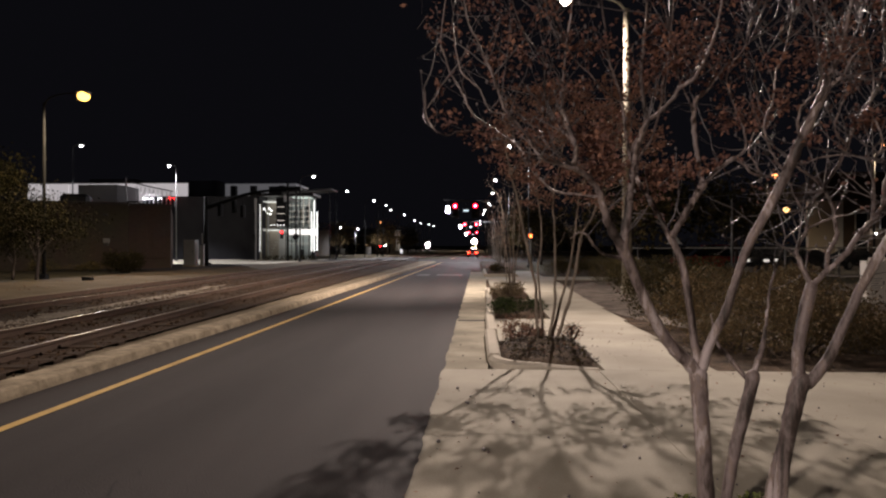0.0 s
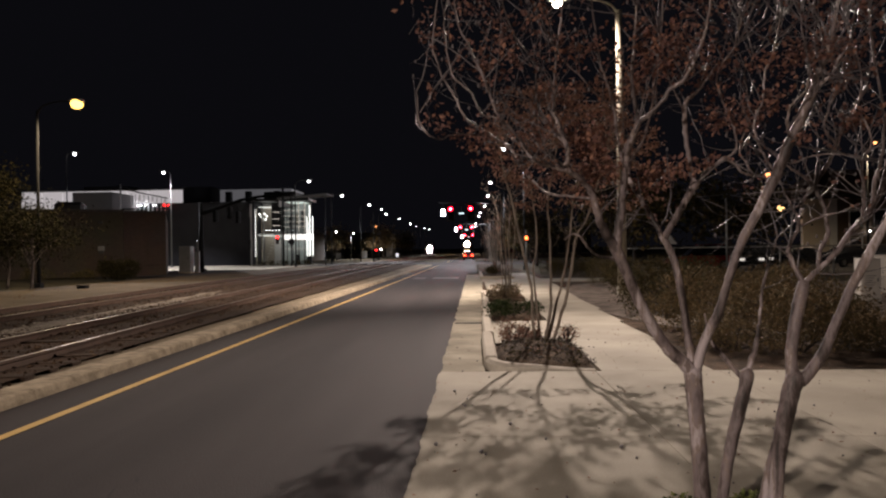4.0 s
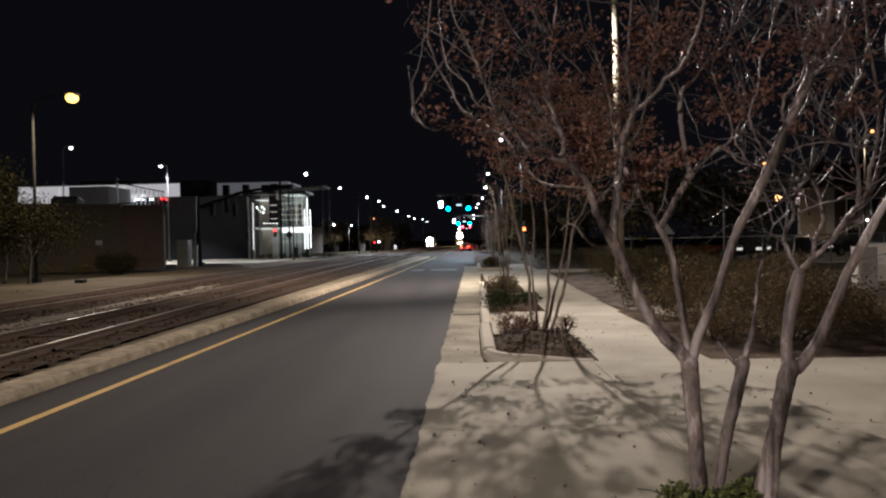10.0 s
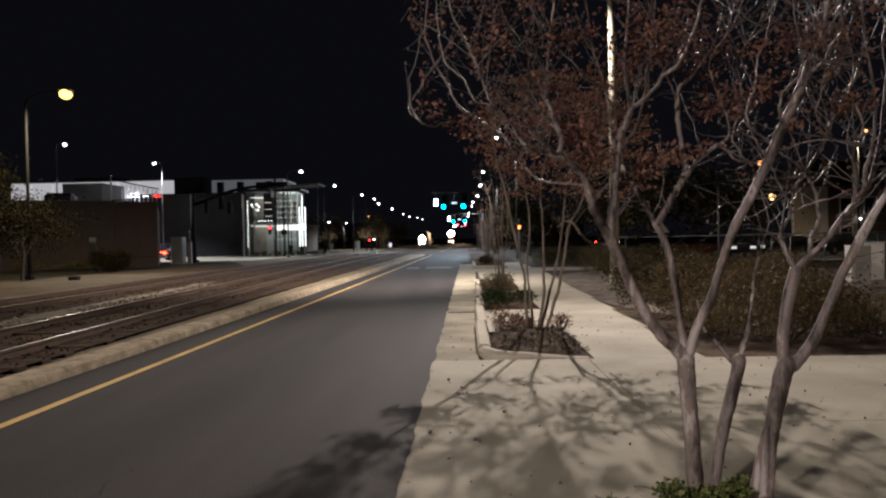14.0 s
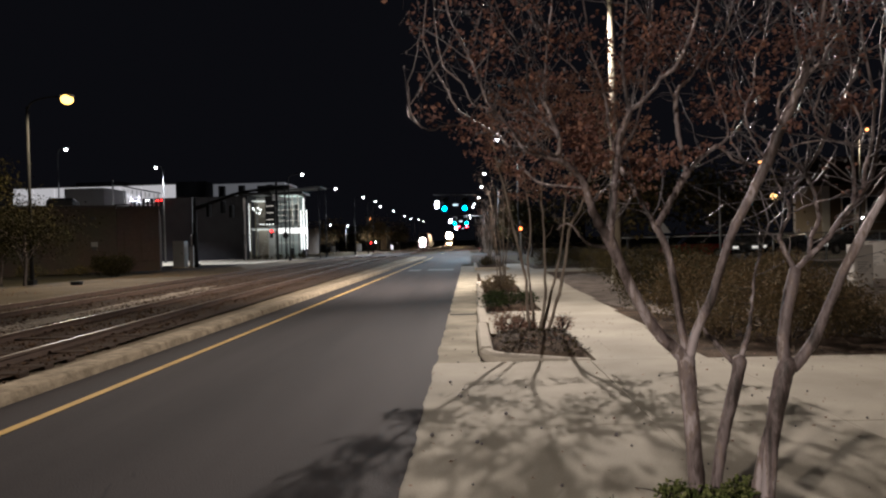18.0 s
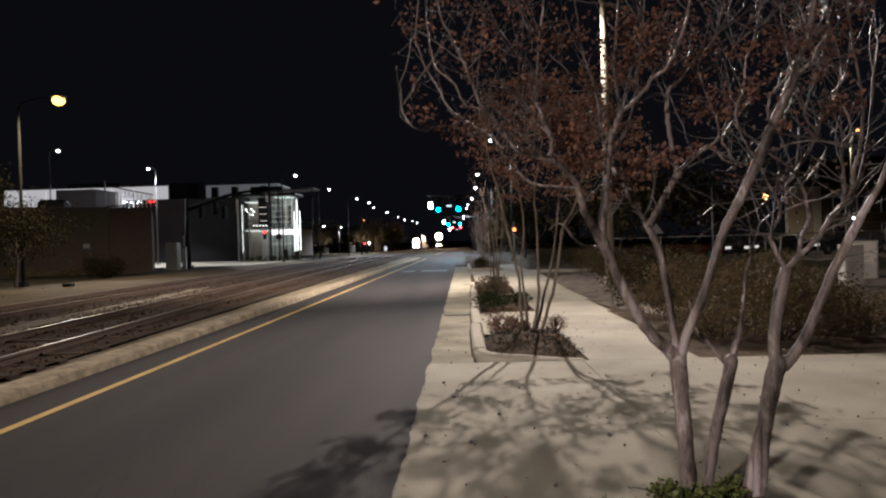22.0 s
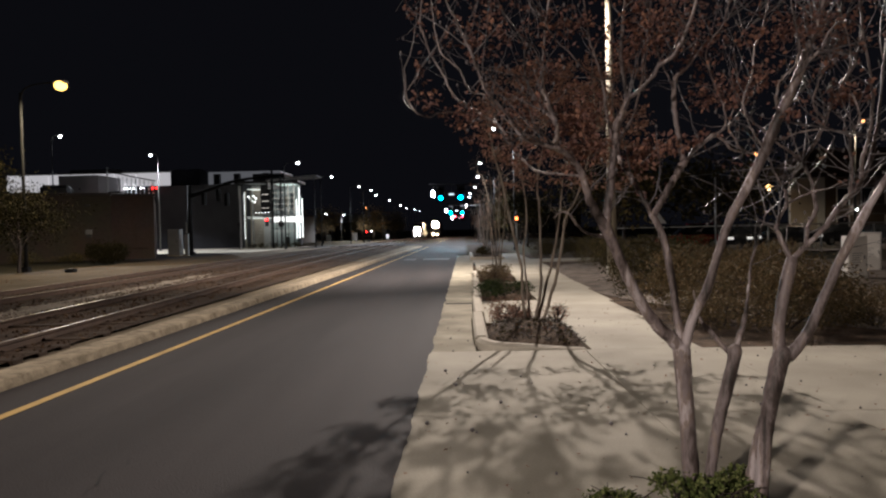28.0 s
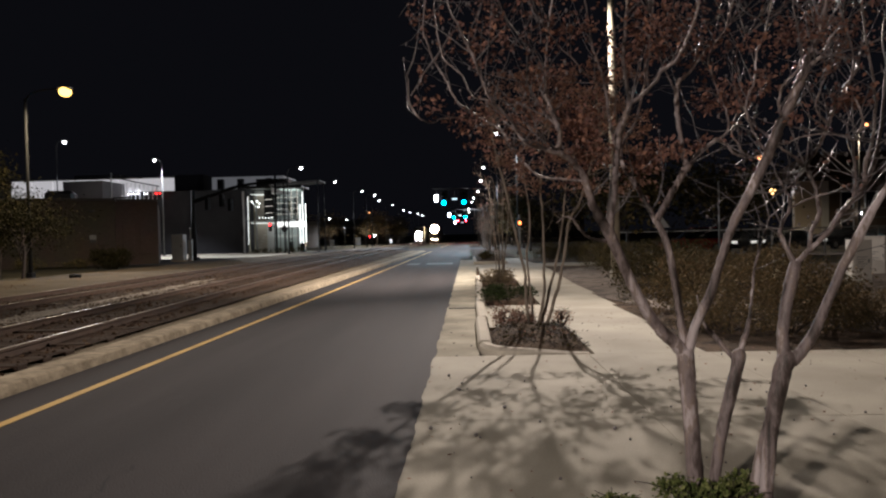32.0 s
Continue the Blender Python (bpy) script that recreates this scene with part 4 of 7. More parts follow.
    limb("branch", 0.5, [(1.500, 3.42, 1.843, 0.0261), (1.535, 3.40, 1.948, 0.0259), (1.564, 3.38, 2.030, 0.0235), (1.603, 3.36, 2.126, 0.0223), (1.626, 3.34, 2.201, 0.0221), (1.643, 3.32, 2.253, 0.0198), (1.651, 3.30, 2.316, 0.0145), (1.670, 3.28, 2.361, 0.0124), (1.685, 3.26, 2.424, 0.0103), (1.696, 3.22, 2.550, 0.0073), (1.719, 3.20, 2.742, 0.0045)])
    limb("branch", 0.8, [(1.562, 3.38, 2.019, 0.0076), (1.528, 3.34, 2.093, 0.0066), (1.519, 3.30, 2.157, 0.0056), (1.541, 3.28, 2.195, 0.0046), (1.577, 3.26, 2.236, 0.0046), (1.584, 3.22, 2.327, 0.0036), (1.550, 3.20, 2.424, 0.0036), (1.522, 3.18, 2.569, 0.0027)])
    limb("branch", 0.6, [(1.530, 3.40, 1.921, 0.0057), (1.562, 3.36, 1.908, 0.0038), (1.609, 3.32, 1.928, 0.0037), (1.697, 3.30, 1.942, 0.0037), (1.779, 3.30, 1.934, 0.0028)])
    limb("branch", 0.8, [(1.500, 3.42, 1.875, 0.0077), (1.468, 3.45, 1.952, 0.0058), (1.454, 3.50, 2.036, 0.0059), (1.436, 3.50, 2.134, 0.0059), (1.487, 3.52, 2.248, 0.0050), (1.515, 3.55, 2.395, 0.0050), (1.558, 3.55, 2.505, 0.0040), (1.616, 3.60, 2.688, 0.0030)])
    limb("branch", 0.7, [(1.650, 3.32, 2.263, 0.0084), (1.692, 3.30, 2.293, 0.0084), (1.715, 3.28, 2.326, 0.0055), (1.736, 3.26, 2.388, 0.0055), (1.776, 3.24, 2.452, 0.0046), (1.779, 3.20, 2.589, 0.0036)])
    limb("branch", 0, [(1.425, 3.64, 0.801, 0.0149), (1.379, 3.68, 0.864, 0.0127), (1.336, 3.72, 0.929, 0.0117), (1.299, 3.75, 0.981, 0.0095), (1.286, 3.78, 1.049, 0.0064), (1.276, 3.80, 1.140, 0.0043)])
    limb("branch", 0.3, [(1.437, 3.64, 0.825, 0.0185), (1.472, 3.66, 0.916, 0.0147), (1.504, 3.68, 0.994, 0.0118), (1.525, 3.70, 1.082, 0.0080), (1.547, 3.72, 1.185, 0.0071), (1.572, 3.75, 1.304, 0.0063), (1.610, 3.78, 1.379, 0.0063), (1.640, 3.80, 1.448, 0.0045), (1.696, 3.85, 1.562, 0.0037)])
    limb("branch", 0, [(1.610, 3.50, 0.828, 0.0334), (1.609, 3.52, 0.940, 0.0280), (1.626, 3.53, 1.053, 0.0281), (1.648, 3.54, 1.152, 0.0296), (1.671, 3.55, 1.223, 0.0325), (1.696, 3.56, 1.308, 0.0283)])
    limb("branch", 0.5, [(1.696, 3.56, 1.302, 0.0146), (1.672, 3.58, 1.380, 0.0124), (1.654, 3.60, 1.439, 0.0125), (1.649, 3.62, 1.483, 0.0114), (1.683, 3.65, 1.541, 0.0082), (1.727, 3.68, 1.605, 0.0093), (1.731, 3.70, 1.675, 0.0073), (1.717, 3.72, 1.721, 0.0063), (1.692, 3.74, 1.784, 0.0053), (1.683, 3.76, 1.840, 0.0042)])
    limb("branch", 0.5, [(1.696, 3.56, 1.302, 0.0168), (1.757, 3.57, 1.369, 0.0135), (1.827, 3.58, 1.425, 0.0135), (1.889, 3.59, 1.489, 0.0147), (1.943, 3.60, 1.560, 0.0136), (1.991, 3.62, 1.603, 0.0148), (2.044, 3.64, 1.652, 0.0137), (2.113, 3.66, 1.732, 0.0127), (2.168, 3.68, 1.820, 0.0116), (2.223, 3.70, 2.055, 0.0083), (2.284, 3.75, 2.357, 0.0063)])
    limb("branch", 0.3, [(1.780, 3.57, 1.392, 0.0112), (1.831, 3.66, 1.478, 0.0093), (1.892, 3.70, 1.565, 0.0116), (1.897, 3.72, 1.641, 0.0094), (1.890, 3.75, 1.748, 0.0095), (1.864, 3.78, 1.836, 0.0119)])
    limb("branch", 0.8, [(1.864, 3.78, 1.830, 0.0096), (1.918, 3.78, 1.915, 0.0096), (1.960, 3.78, 1.995, 0.0096), (1.990, 3.78, 2.063, 0.0096), (2.017, 3.78, 2.131, 0.0085), (2.053, 3.78, 2.196, 0.0075), (2.097, 3.78, 2.284, 0.0064), (2.141, 3.78, 2.341, 0.0064), (2.159, 3.78, 2.415, 0.0053), (2.186, 3.78, 2.548, 0.0043), (2.187, 3.80, 2.762, 0.0032)])
    limb("branch", 0.6, [(1.864, 3.78, 1.830, 0.0085), (1.795, 3.74, 1.876, 0.0074), (1.719, 3.70, 1.912, 0.0063), (1.678, 3.68, 1.935, 0.0041)])
    limb("branch", 0.6, [(1.864, 3.78, 1.836, 0.0085), (1.848, 3.82, 1.792, 0.0086), (1.827, 3.84, 1.745, 0.0065), (1.793, 3.86, 1.720, 0.0043)])
    limb("branch", 0.4, [(1.729, 3.68, 1.605, 0.0062), (1.788, 3.64, 1.640, 0.0051), (1.839, 3.60, 1.665, 0.0051), (1.894, 3.58, 1.676, 0.0040)])
    limb("branch", 0.8, [(1.990, 3.78, 2.054, 0.0075), (1.885, 3.70, 2.127, 0.0052), (1.883, 3.66, 2.221, 0.0052), (1.897, 3.62, 2.292, 0.0051), (1.915, 3.60, 2.357, 0.0041), (1.888, 3.60, 2.478, 0.0041), (1.833, 3.60, 2.565, 0.0030)])
    limb("branch", 0, [(1.643, 3.50, 0.822, 0.0325), (1.692, 3.48, 0.887, 0.0277), (1.738, 3.46, 0.974, 0.0252), (1.778, 3.44, 1.088, 0.0228), (1.811, 3.42, 1.186, 0.0215), (1.841, 3.40, 1.283, 0.0214), (1.871, 3.38, 1.364, 0.0224), (1.905, 3.36, 1.450, 0.0223), (1.933, 3.34, 1.524, 0.0199), (1.968, 3.32, 1.602, 0.0167), (2.034, 3.30, 1.731, 0.0135), (2.079, 3.25, 1.930, 0.0102), (2.073, 3.20, 2.175, 0.0072)])
    limb("branch", 0.8, [(2.044, 3.64, 1.646, 0.0115), (2.025, 3.60, 1.745, 0.0081), (2.015, 3.58, 1.843, 0.0081), (1.999, 3.56, 1.926, 0.0080), (2.007, 3.54, 1.971, 0.0060), (2.023, 3.52, 2.017, 0.0050), (2.001, 3.50, 2.084, 0.0049), (1.945, 3.48, 2.193, 0.0049), (1.948, 3.46, 2.324, 0.0039), (1.916, 3.45, 2.459, 0.0039), (1.877, 3.45, 2.596, 0.0029)])
    limb("branch", 0.8, [(2.107, 3.66, 1.721, 0.0115), (2.096, 3.62, 1.831, 0.0114), (2.101, 3.58, 1.925, 0.0091), (2.107, 3.55, 2.118, 0.0070), (2.068, 3.52, 2.307, 0.0059), (2.025, 3.50, 2.497, 0.0049), (2.013, 3.50, 2.689, 0.0039)])
    limb("branch", 0.6, [(2.001, 3.56, 1.921, 0.0050), (1.946, 3.52, 1.956, 0.0040), (1.886, 3.50, 1.966, 0.0039), (1.822, 3.48, 1.977, 0.0029)])
    tuft(0.62, 3.60, 2.07, 0.14, 0.12, 684)
    tuft(0.66, 3.60, 1.92, 0.11, 0.06, 391)
    tuft(1.06, 3.80, 1.93, 0.15, 0.06, 522)
    tuft(1.35, 3.90, 1.99, 0.05, 0.05, 145)
    tuft(1.45, 3.80, 2.22, 0.17, 0.08, 536)
    tuft(1.52, 3.60, 2.25, 0.08, 0.08, 210)
    tuft(1.59, 3.50, 2.46, 0.15, 0.05, 326)
    tuft(2.00, 3.60, 2.16, 0.14, 0.05, 358)
    tuft(1.89, 3.50, 2.32, 0.04, 0.04, 97)
    tuft(-0.17, 3.60, 2.20, 0.07, 0.05, 108)
    tuft(-0.20, 3.55, 2.34, 0.02, 0.03, 29)
    tuft(0.05, 3.90, 2.16, 0.16, 0.07, 258)
    tuft(0.14, 3.90, 2.02, 0.14, 0.05, 139)
    tuft(0.13, 3.20, 2.39, 0.12, 0.06, 227)
    tuft(-0.19, 3.90, 2.74, 0.12, 0.04, 108)
    tuft(0.46, 3.40, 2.29, 0.15, 0.05, 129)
    tuft(0.50, 3.40, 2.51, 0.18, 0.07, 258)
    tuft(0.32, 3.40, 2.10, 0.12, 0.07, 198)
    tuft(1.04, 3.70, 2.50, 0.16, 0.08, 391)
    tuft(0.86, 3.80, 2.49, 0.14, 0.12, 210)
    tuft(1.34, 3.80, 2.47, 0.17, 0.12, 326)
    tuft(1.67, 3.30, 2.40, 0.10, 0.07, 178)
    tuft(0.97, 3.80, 1.85, 0.08, 0.06, 178)
    tuft(0.36, 3.60, 1.90, 0.14, 0.06, 198)
    tuft(1.59, 3.40, 2.03, 0.05, 0.05, 79)
    tuft(0.59, 3.60, 1.79, 0.11, 0.06, 88)
    # the crown is trimmed to fit its outline in the camera's view
    def inside(q):
        return q[0] > -1.62 and (q[2] > 1.86 or q[0] > -0.75) and q[2] > 1.2
    twigs = [w for w in twigs if inside(w[-1]) and inside(w[len(w) // 2])]
    tips = [t for t in tips if inside(t)]
    tagged(tube("fine_branching", twigs, TWIG, tree, 4), kind="stuff")
    for t in tips:
        if t[2] > 2.5 and noise.noise((t[0] * 2.2 + 5, t[1] * 2.2, t[2] * 2.2)) > 0.22 or rng.random() < 0.03:
            for _ in range(rng.randint(3, 8)):
                leaves.append((t[0] + rng.gauss(0, 0.04), t[1] + rng.gauss(0, 0.04), t[2] + rng.gauss(-0.02, 0.04)))
    tagged(place("foliage", mesh_of("foliage", *leaves_data(leaves, 0.029, rng), LEAF_RUST), tree, "withered rust-brown leaves"), kind="stuff")
    caps = [[(*t[:3], 0.005), (t[0], t[1], t[2] + 0.010, 0.007), (t[0], t[1], t[2] + 0.018, 0.003)] for t in tips[::7]]
    tagged(tube("seed_capsule_spray", caps, TWIG, tree, 5, "dry brown seed capsules"), kind="stuff")
    return tree


def bed_tree():
    """The young tree in the nearest bed: slender stems and an open crown of flat leaf groups."""
    rng = random.Random(21)
    tree = thing("young_tree", (1.1, 10.7, 0.1), THIN, "tree", "street trees in the planting beds")
    twigs, tips, lines, leaves = [], [], [], []
    for pts in (
        ((0.94, 10.60, 0.11, 0.034), (0.91, 10.60, 0.54, 0.031), (0.89, 10.60, 0.97, 0.030), (0.78, 10.60, 1.46, 0.027), (0.70, 10.60, 1.85, 0.025), (0.62, 10.50, 2.20, 0.022), (0.54, 10.50, 2.54, 0.018), (0.43, 10.40, 3.00, 0.013)),
        ((1.10, 10.60, 0.13, 0.034), (1.19, 10.70, 0.52, 0.030), (1.22, 10.80, 0.96, 0.027), (1.23, 10.90, 1.40, 0.024), (1.23, 11.00, 1.85, 0.022), (1.21, 11.00, 2.30, 0.019), (1.29, 11.00, 2.75, 0.015), (1.37, 11.00, 3.19, 0.011)),
        ((1.23, 10.60, 0.12, 0.036), (1.34, 10.50, 0.53, 0.033), (1.43, 10.50, 0.83, 0.030), (1.50, 10.50, 1.22, 0.026), (1.55, 10.50, 1.56, 0.024), (1.60, 10.50, 1.75, 0.022), (1.74, 10.40, 2.02, 0.019), (1.89, 10.40, 2.49, 0.015), (2.03, 10.30, 2.97, 0.011)),
        ((1.15, 10.70, 0.13, 0.033), (1.30, 10.90, 0.59, 0.029), (1.43, 11.00, 1.03, 0.026), (1.52, 11.10, 1.39, 0.023), (1.60, 11.20, 1.85, 0.020), (1.66, 11.30, 2.31, 0.018), (1.83, 11.40, 2.87, 0.015), (1.88, 11.40, 3.33, 0.012)),
        ((1.02, 10.75, 0.11, 0.028), (1.01, 11.00, 0.68, 0.025), (0.98, 11.20, 1.13, 0.022), (1.06, 11.40, 1.68, 0.019), (1.03, 11.50, 2.25, 0.016), (0.94, 11.60, 2.83, 0.012)),
    ):
        line = smooth_line([(x - 1.1, y - 10.7, z - 0.1, r * 0.8) for x, y, z, r in pts], 4, 0.008, rng)
        tube("stem", [line], YOUNG_BARK, tree, 7)
        lines.append(line)
        for i in range(int(len(line) * 0.45), len(line)):
            if rng.random() < 0.6:
                shoot(rng, line[i][:3], (rng.gauss(0, 1), rng.gauss(0, 0.8), rng.gauss(0.6, 0.4)), rng.uniform(0.25, 0.5), 0.004, 0.05, twigs, tips)
    for _ in range(180):                                  # small flat groups of leaves, each on its own side branch
        c = Vector((rng.uniform(-0.72, 1.75), rng.uniform(-0.35, 0.35), 2.05 + 1.95 * rng.random() ** 0.8))
        if c.x < -0.3 and rng.random() < 0.4:             # thinner towards the street
            continue
        at = min((p for line in lines for p in line[int(len(line) * 0.5):]), key=lambda p: (Vector(p[:3]) - c).length + max(0, p[2] - c.z) * 3)
        mid = Vector(at[:3]).lerp(c, 0.55) + Vector((0, 0, 0.1))
        twigs.append(smooth_line([(*at[:3], 0.006), (*mid, 0.004), (*c, 0.002)], 4, 0.015, rng))
        wide = rng.uniform(0.06, 0.13)
        for _ in range(rng.randint(30, 62)):
            leaves.append((c.x + rng.gauss(0, wide), c.y + rng.gauss(0, 0.05), c.z + rng.gauss(0, 0.032)))
    tagged(tube("fine_branching", twigs, YOUNG_BARK, tree, 4), kind="stuff")
    tagged(place("foliage", mesh_of("foliage", *leaves_data(leaves, 0.055, rng), LEAF_PINK), tree, "thin withered foliage"), kind="stuff")
    return tree


def young_tree(seed, height, stems, spread, leaf_mat, share, at, label, leaf=0.06, sway=0.0, bare=0.38):
    rng = random.Random(seed)
    tree = thing("young_tree", at, label, "tree", "street trees in the planting beds")
    twigs, tips = [], []
    for k in range(stems):
        a = 6.28 * k / stems + rng.uniform(-0.5, 0.5)
        lean = rng.uniform(0.25, 1.0) * spread
        foot = 0.14
        base = (foot * math.cos(a) * rng.uniform(0.5, 1.2), foot * math.sin(a), 0)
        r = rng.uniform(0.016, 0.027)
        pts = [(base[0] + (lean * math.cos(a) + sway) * f ** 1.4 + rng.gauss(0, 0.04) * f, base[1] + lean * math.sin(a) * f ** 1.4 + rng.gauss(0, 0.04) * f, height * f * rng.uniform(0.92, 1.0), r * (1 - 0.75 * f)) for f in (0, 0.2, 0.4, 0.6, 0.8, 1.0)]
        pts[0] = (*base, r)
        line = smooth_line(pts, 4, 0.01, rng)
        tube("stem", [line], YOUNG_BARK, tree, 6)
        for i in range(int(len(line) * bare), len(line)):
            if rng.random() < 0.4:
                d = Vector((rng.gauss(0, 1), rng.gauss(0, 1), rng.gauss(0.7, 0.4)))
                shoot(rng, line[i][:3], d, rng.uniform(0.3, 0.8) * height / 3.3, 0.0045, 0.05, twigs, tips)
    tagged(tube("fine_branching", twigs, YOUNG_BARK, tree, 3), kind="stuff")
    pts = [(t[0] + rng.gauss(0, 0.05), t[1] + rng.gauss(0, 0.05), t[2] + rng.gauss(0, 0.05)) for t in tips for _ in range(2) if rng.random() < share and noise.noise((t[0] * 3.4, t[1] * 3.4, t[2] * 3.4 + seed)) > -0.1]
    tagged(place("foliage", mesh_of("foliage", *leaves_data(pts, leaf, rng), leaf_mat), tree, "thin withered foliage"), kind="stuff")
    return tree


def shrub(name, seed, rx, ry, h, count, leaf, leaf_mat, at, label, group=""):
    """Low stems and a crown of single leaves with an uneven outline and gaps."""
    rng = random.Random(seed)
    ob = thing(name, at, label, "shrub", group)
    lines, pts = [], []
    lobes = [(rng.uniform(-0.6, 0.6) * rx, rng.uniform(-0.6, 0.6) * ry, rng.uniform(0.26, 0.74) * h, rng.uniform(0.3, 0.55)) for _ in range(9)]
    for x, y, z, s in lobes:
        lines.append(smooth_line([(x * 0.15, y * 0.15, 0, 0.012), (x * 0.6, y * 0.6, z * 0.5, 0.008), (x, y, z, 0.004)], 3, 0.01, rng))
        for _ in range(3):
            e = (x + rng.gauss(0, 0.35) * rx, y + rng.gauss(0, 0.35) * ry, min(h * 1.12, z + rng.uniform(0.1, 0.45) * h))
            lines.append(smooth_line([(x * 0.6, y * 0.6, z * 0.5, 0.006), (x, y, z * 0.95, 0.005), (*e, 0.002)], 3, 0.015, rng))
        for _ in range(count // 9):
            v = Vector((rng.gauss(0, 1), rng.gauss(0, 1), rng.gauss(0.1, 1))).normalized() * rng.uniform(0.55, 1.08)
            p = (x + v.x * s * rx, y + v.y * s * ry, z + v.z * s * h)
            if p[2] > 0.02 and noise.noise((p[0] * 5, p[1] * 5, p[2] * 5 + seed)) > -0.25:
                pts.append(p)
    tube("woody_base", lines, HEDGE_TWIG, ob, 4)
    tagged(place("foliage", mesh_of("foliage", *leaves_data(pts, leaf, rng, 0.3), leaf_mat), ob), kind="stuff")
    return ob


def big_tree(seed, h, r, count, leaf, leaf_mat, at, label, group=""):
    """A grown tree: tapered trunk, limbs, and a crown of leaf clumps with gaps."""
    rng = random.Random(seed)
    ob = thing("tree", at, label, "tree", group)
    tube("trunk", [smooth_line([(0, 0, -0.1, 0.02 * h), (0.1, 0.05, h * 0.25, 0.016 * h), (0.0, 0.1, h * 0.5, 0.011 * h), (0.1, 0, h * 0.8, 0.005 * h)], 4, 0.02, rng)], HEDGE_TWIG, ob, 8)
    lines, pts = [], []
    for k in range(14):
        a, z0 = rng.uniform(0, 6.28), h * rng.uniform(0.2, 0.55)
        reach, z1 = r * rng.uniform(0.45, 0.95), h * rng.uniform(0.42, 0.95)
        e = (reach * math.cos(a), reach * math.sin(a), z1)
        lines.append(smooth_line([(0, 0, z0, 0.008 * h), (e[0] * 0.5, e[1] * 0.5, (z0 + z1) / 2 + 0.05 * h, 0.005 * h), (*e, 0.002 * h)], 4, 0.03, rng))
        for _ in range(count // 14):
            v = Vector((rng.gauss(0, 0.36), rng.gauss(0, 0.36), rng.gauss(0, 0.26))) * r
            p = (e[0] * 0.85 + v.x, e[1] * 0.85 + v.y, z1 + v.z)
            if p[2] > h * 0.16 and noise.noise((p[0] / r * 4, p[1] / r * 4, p[2] / r * 4 + seed)) > -0.12:
                pts.append(p)
    for run in lines:
        tube("limb", [run], HEDGE_TWIG, ob, 5)
    tagged(place("crown", mesh_of("crown", *leaves_data(pts, leaf, rng, 0.35), leaf_mat), ob), kind="stuff")
    return ob


LEAF_PINK = leafy("pink_dry_leaf", (0.22, 0.125, 0.095), (0.32, 0.20, 0.15), (0.13, 0.08, 0.06))
near_tree()
THIN = "thin multi-stemmed young tree with few withered leaves in a mulch bed"
bed_tree()
t2 = young_tree(22, 3.2, 6, 0.9, LEAF_PINK, 0.35, (1.05, 20.9, 0.1), THIN, 0.06)
t3 = young_tree(23, 3.7, 6, 0.95, LEAF_PINK, 0.4, (1.3, 40.2, 0.18), THIN, 0.06)
for n, (x, y, z, turn, s) in enumerate(((2.3, 70.0, 0.1, 20, 1.3), (2.4, 79.0, 0.1, 200, 1.35), (2.3, 88.0, 0.1, 100, 1.3), (2.4, 98.0, 0.1, 310, 1.4), (2.6, 106.5, 0.1, 45, 1.4), (2.7, 148.0, 0.1, 245, 1.5))):
    c = copy_thing((t2, t3)[n % 2], pose(x, y, z, 0, 0, turn))
    c.scale = (s, s, s)

shrub("evergreen_shrub", 31, 0.72, 0.8, 0.36, 3600, 0.045, LEAF_GREEN, (0.95, 15.3, 0.08), "dense dark green shrub in the mulch bed")
shrub("dry_shrub", 32, 0.36, 0.4, 0.30, 3000, 0.032, LEAF_PINK, (0.74, 10.9, 0.08), "low pinkish dry shrub with bare twigs")
shrub("dry_shrub", 34, 0.5, 0.45, 0.09, 260, 0.03, LEAF_DRY, (1.0, 9.6, 0.07), "low dark brown dry shrub on the mulch mound")
shrub("dry_shrub", 33, 0.26, 0.3, 0.3, 420, 0.028, LEAF_DRY, (1.45, 10.75, 0.06), "small straggly dry shrub at the edge of the bed")
shrub("dry_grass_clump", 35, 0.62, 0.9, 0.42, 2600, 0.06, LEAF_TAN, (0.85, 21.0, 0.04), "tan dry grass clump in the mulch bed")
shrub("evergreen_shrub", 36, 0.75, 1.6, 0.5, 1800, 0.07, LEAF_DULL, (1.3, 39.4, 0.14), "dark shrub on the kerbed island")
LAUREL = "small glossy green shrub at the foot of the tree"
shrub("evergreen_shrub", 37, 0.33, 0.16, 0.24, 2600, 0.032, LEAF_LAUREL, (1.25, 3.55, -0.02), LAUREL, "shrubs at the foot of the tree")
shrub("evergreen_shrub", 38, 0.20, 0.14, 0.13, 1100, 0.028, LEAF_LAUREL, (0.80, 3.56, 0.0), LAUREL, "shrubs at the foot of the tree")

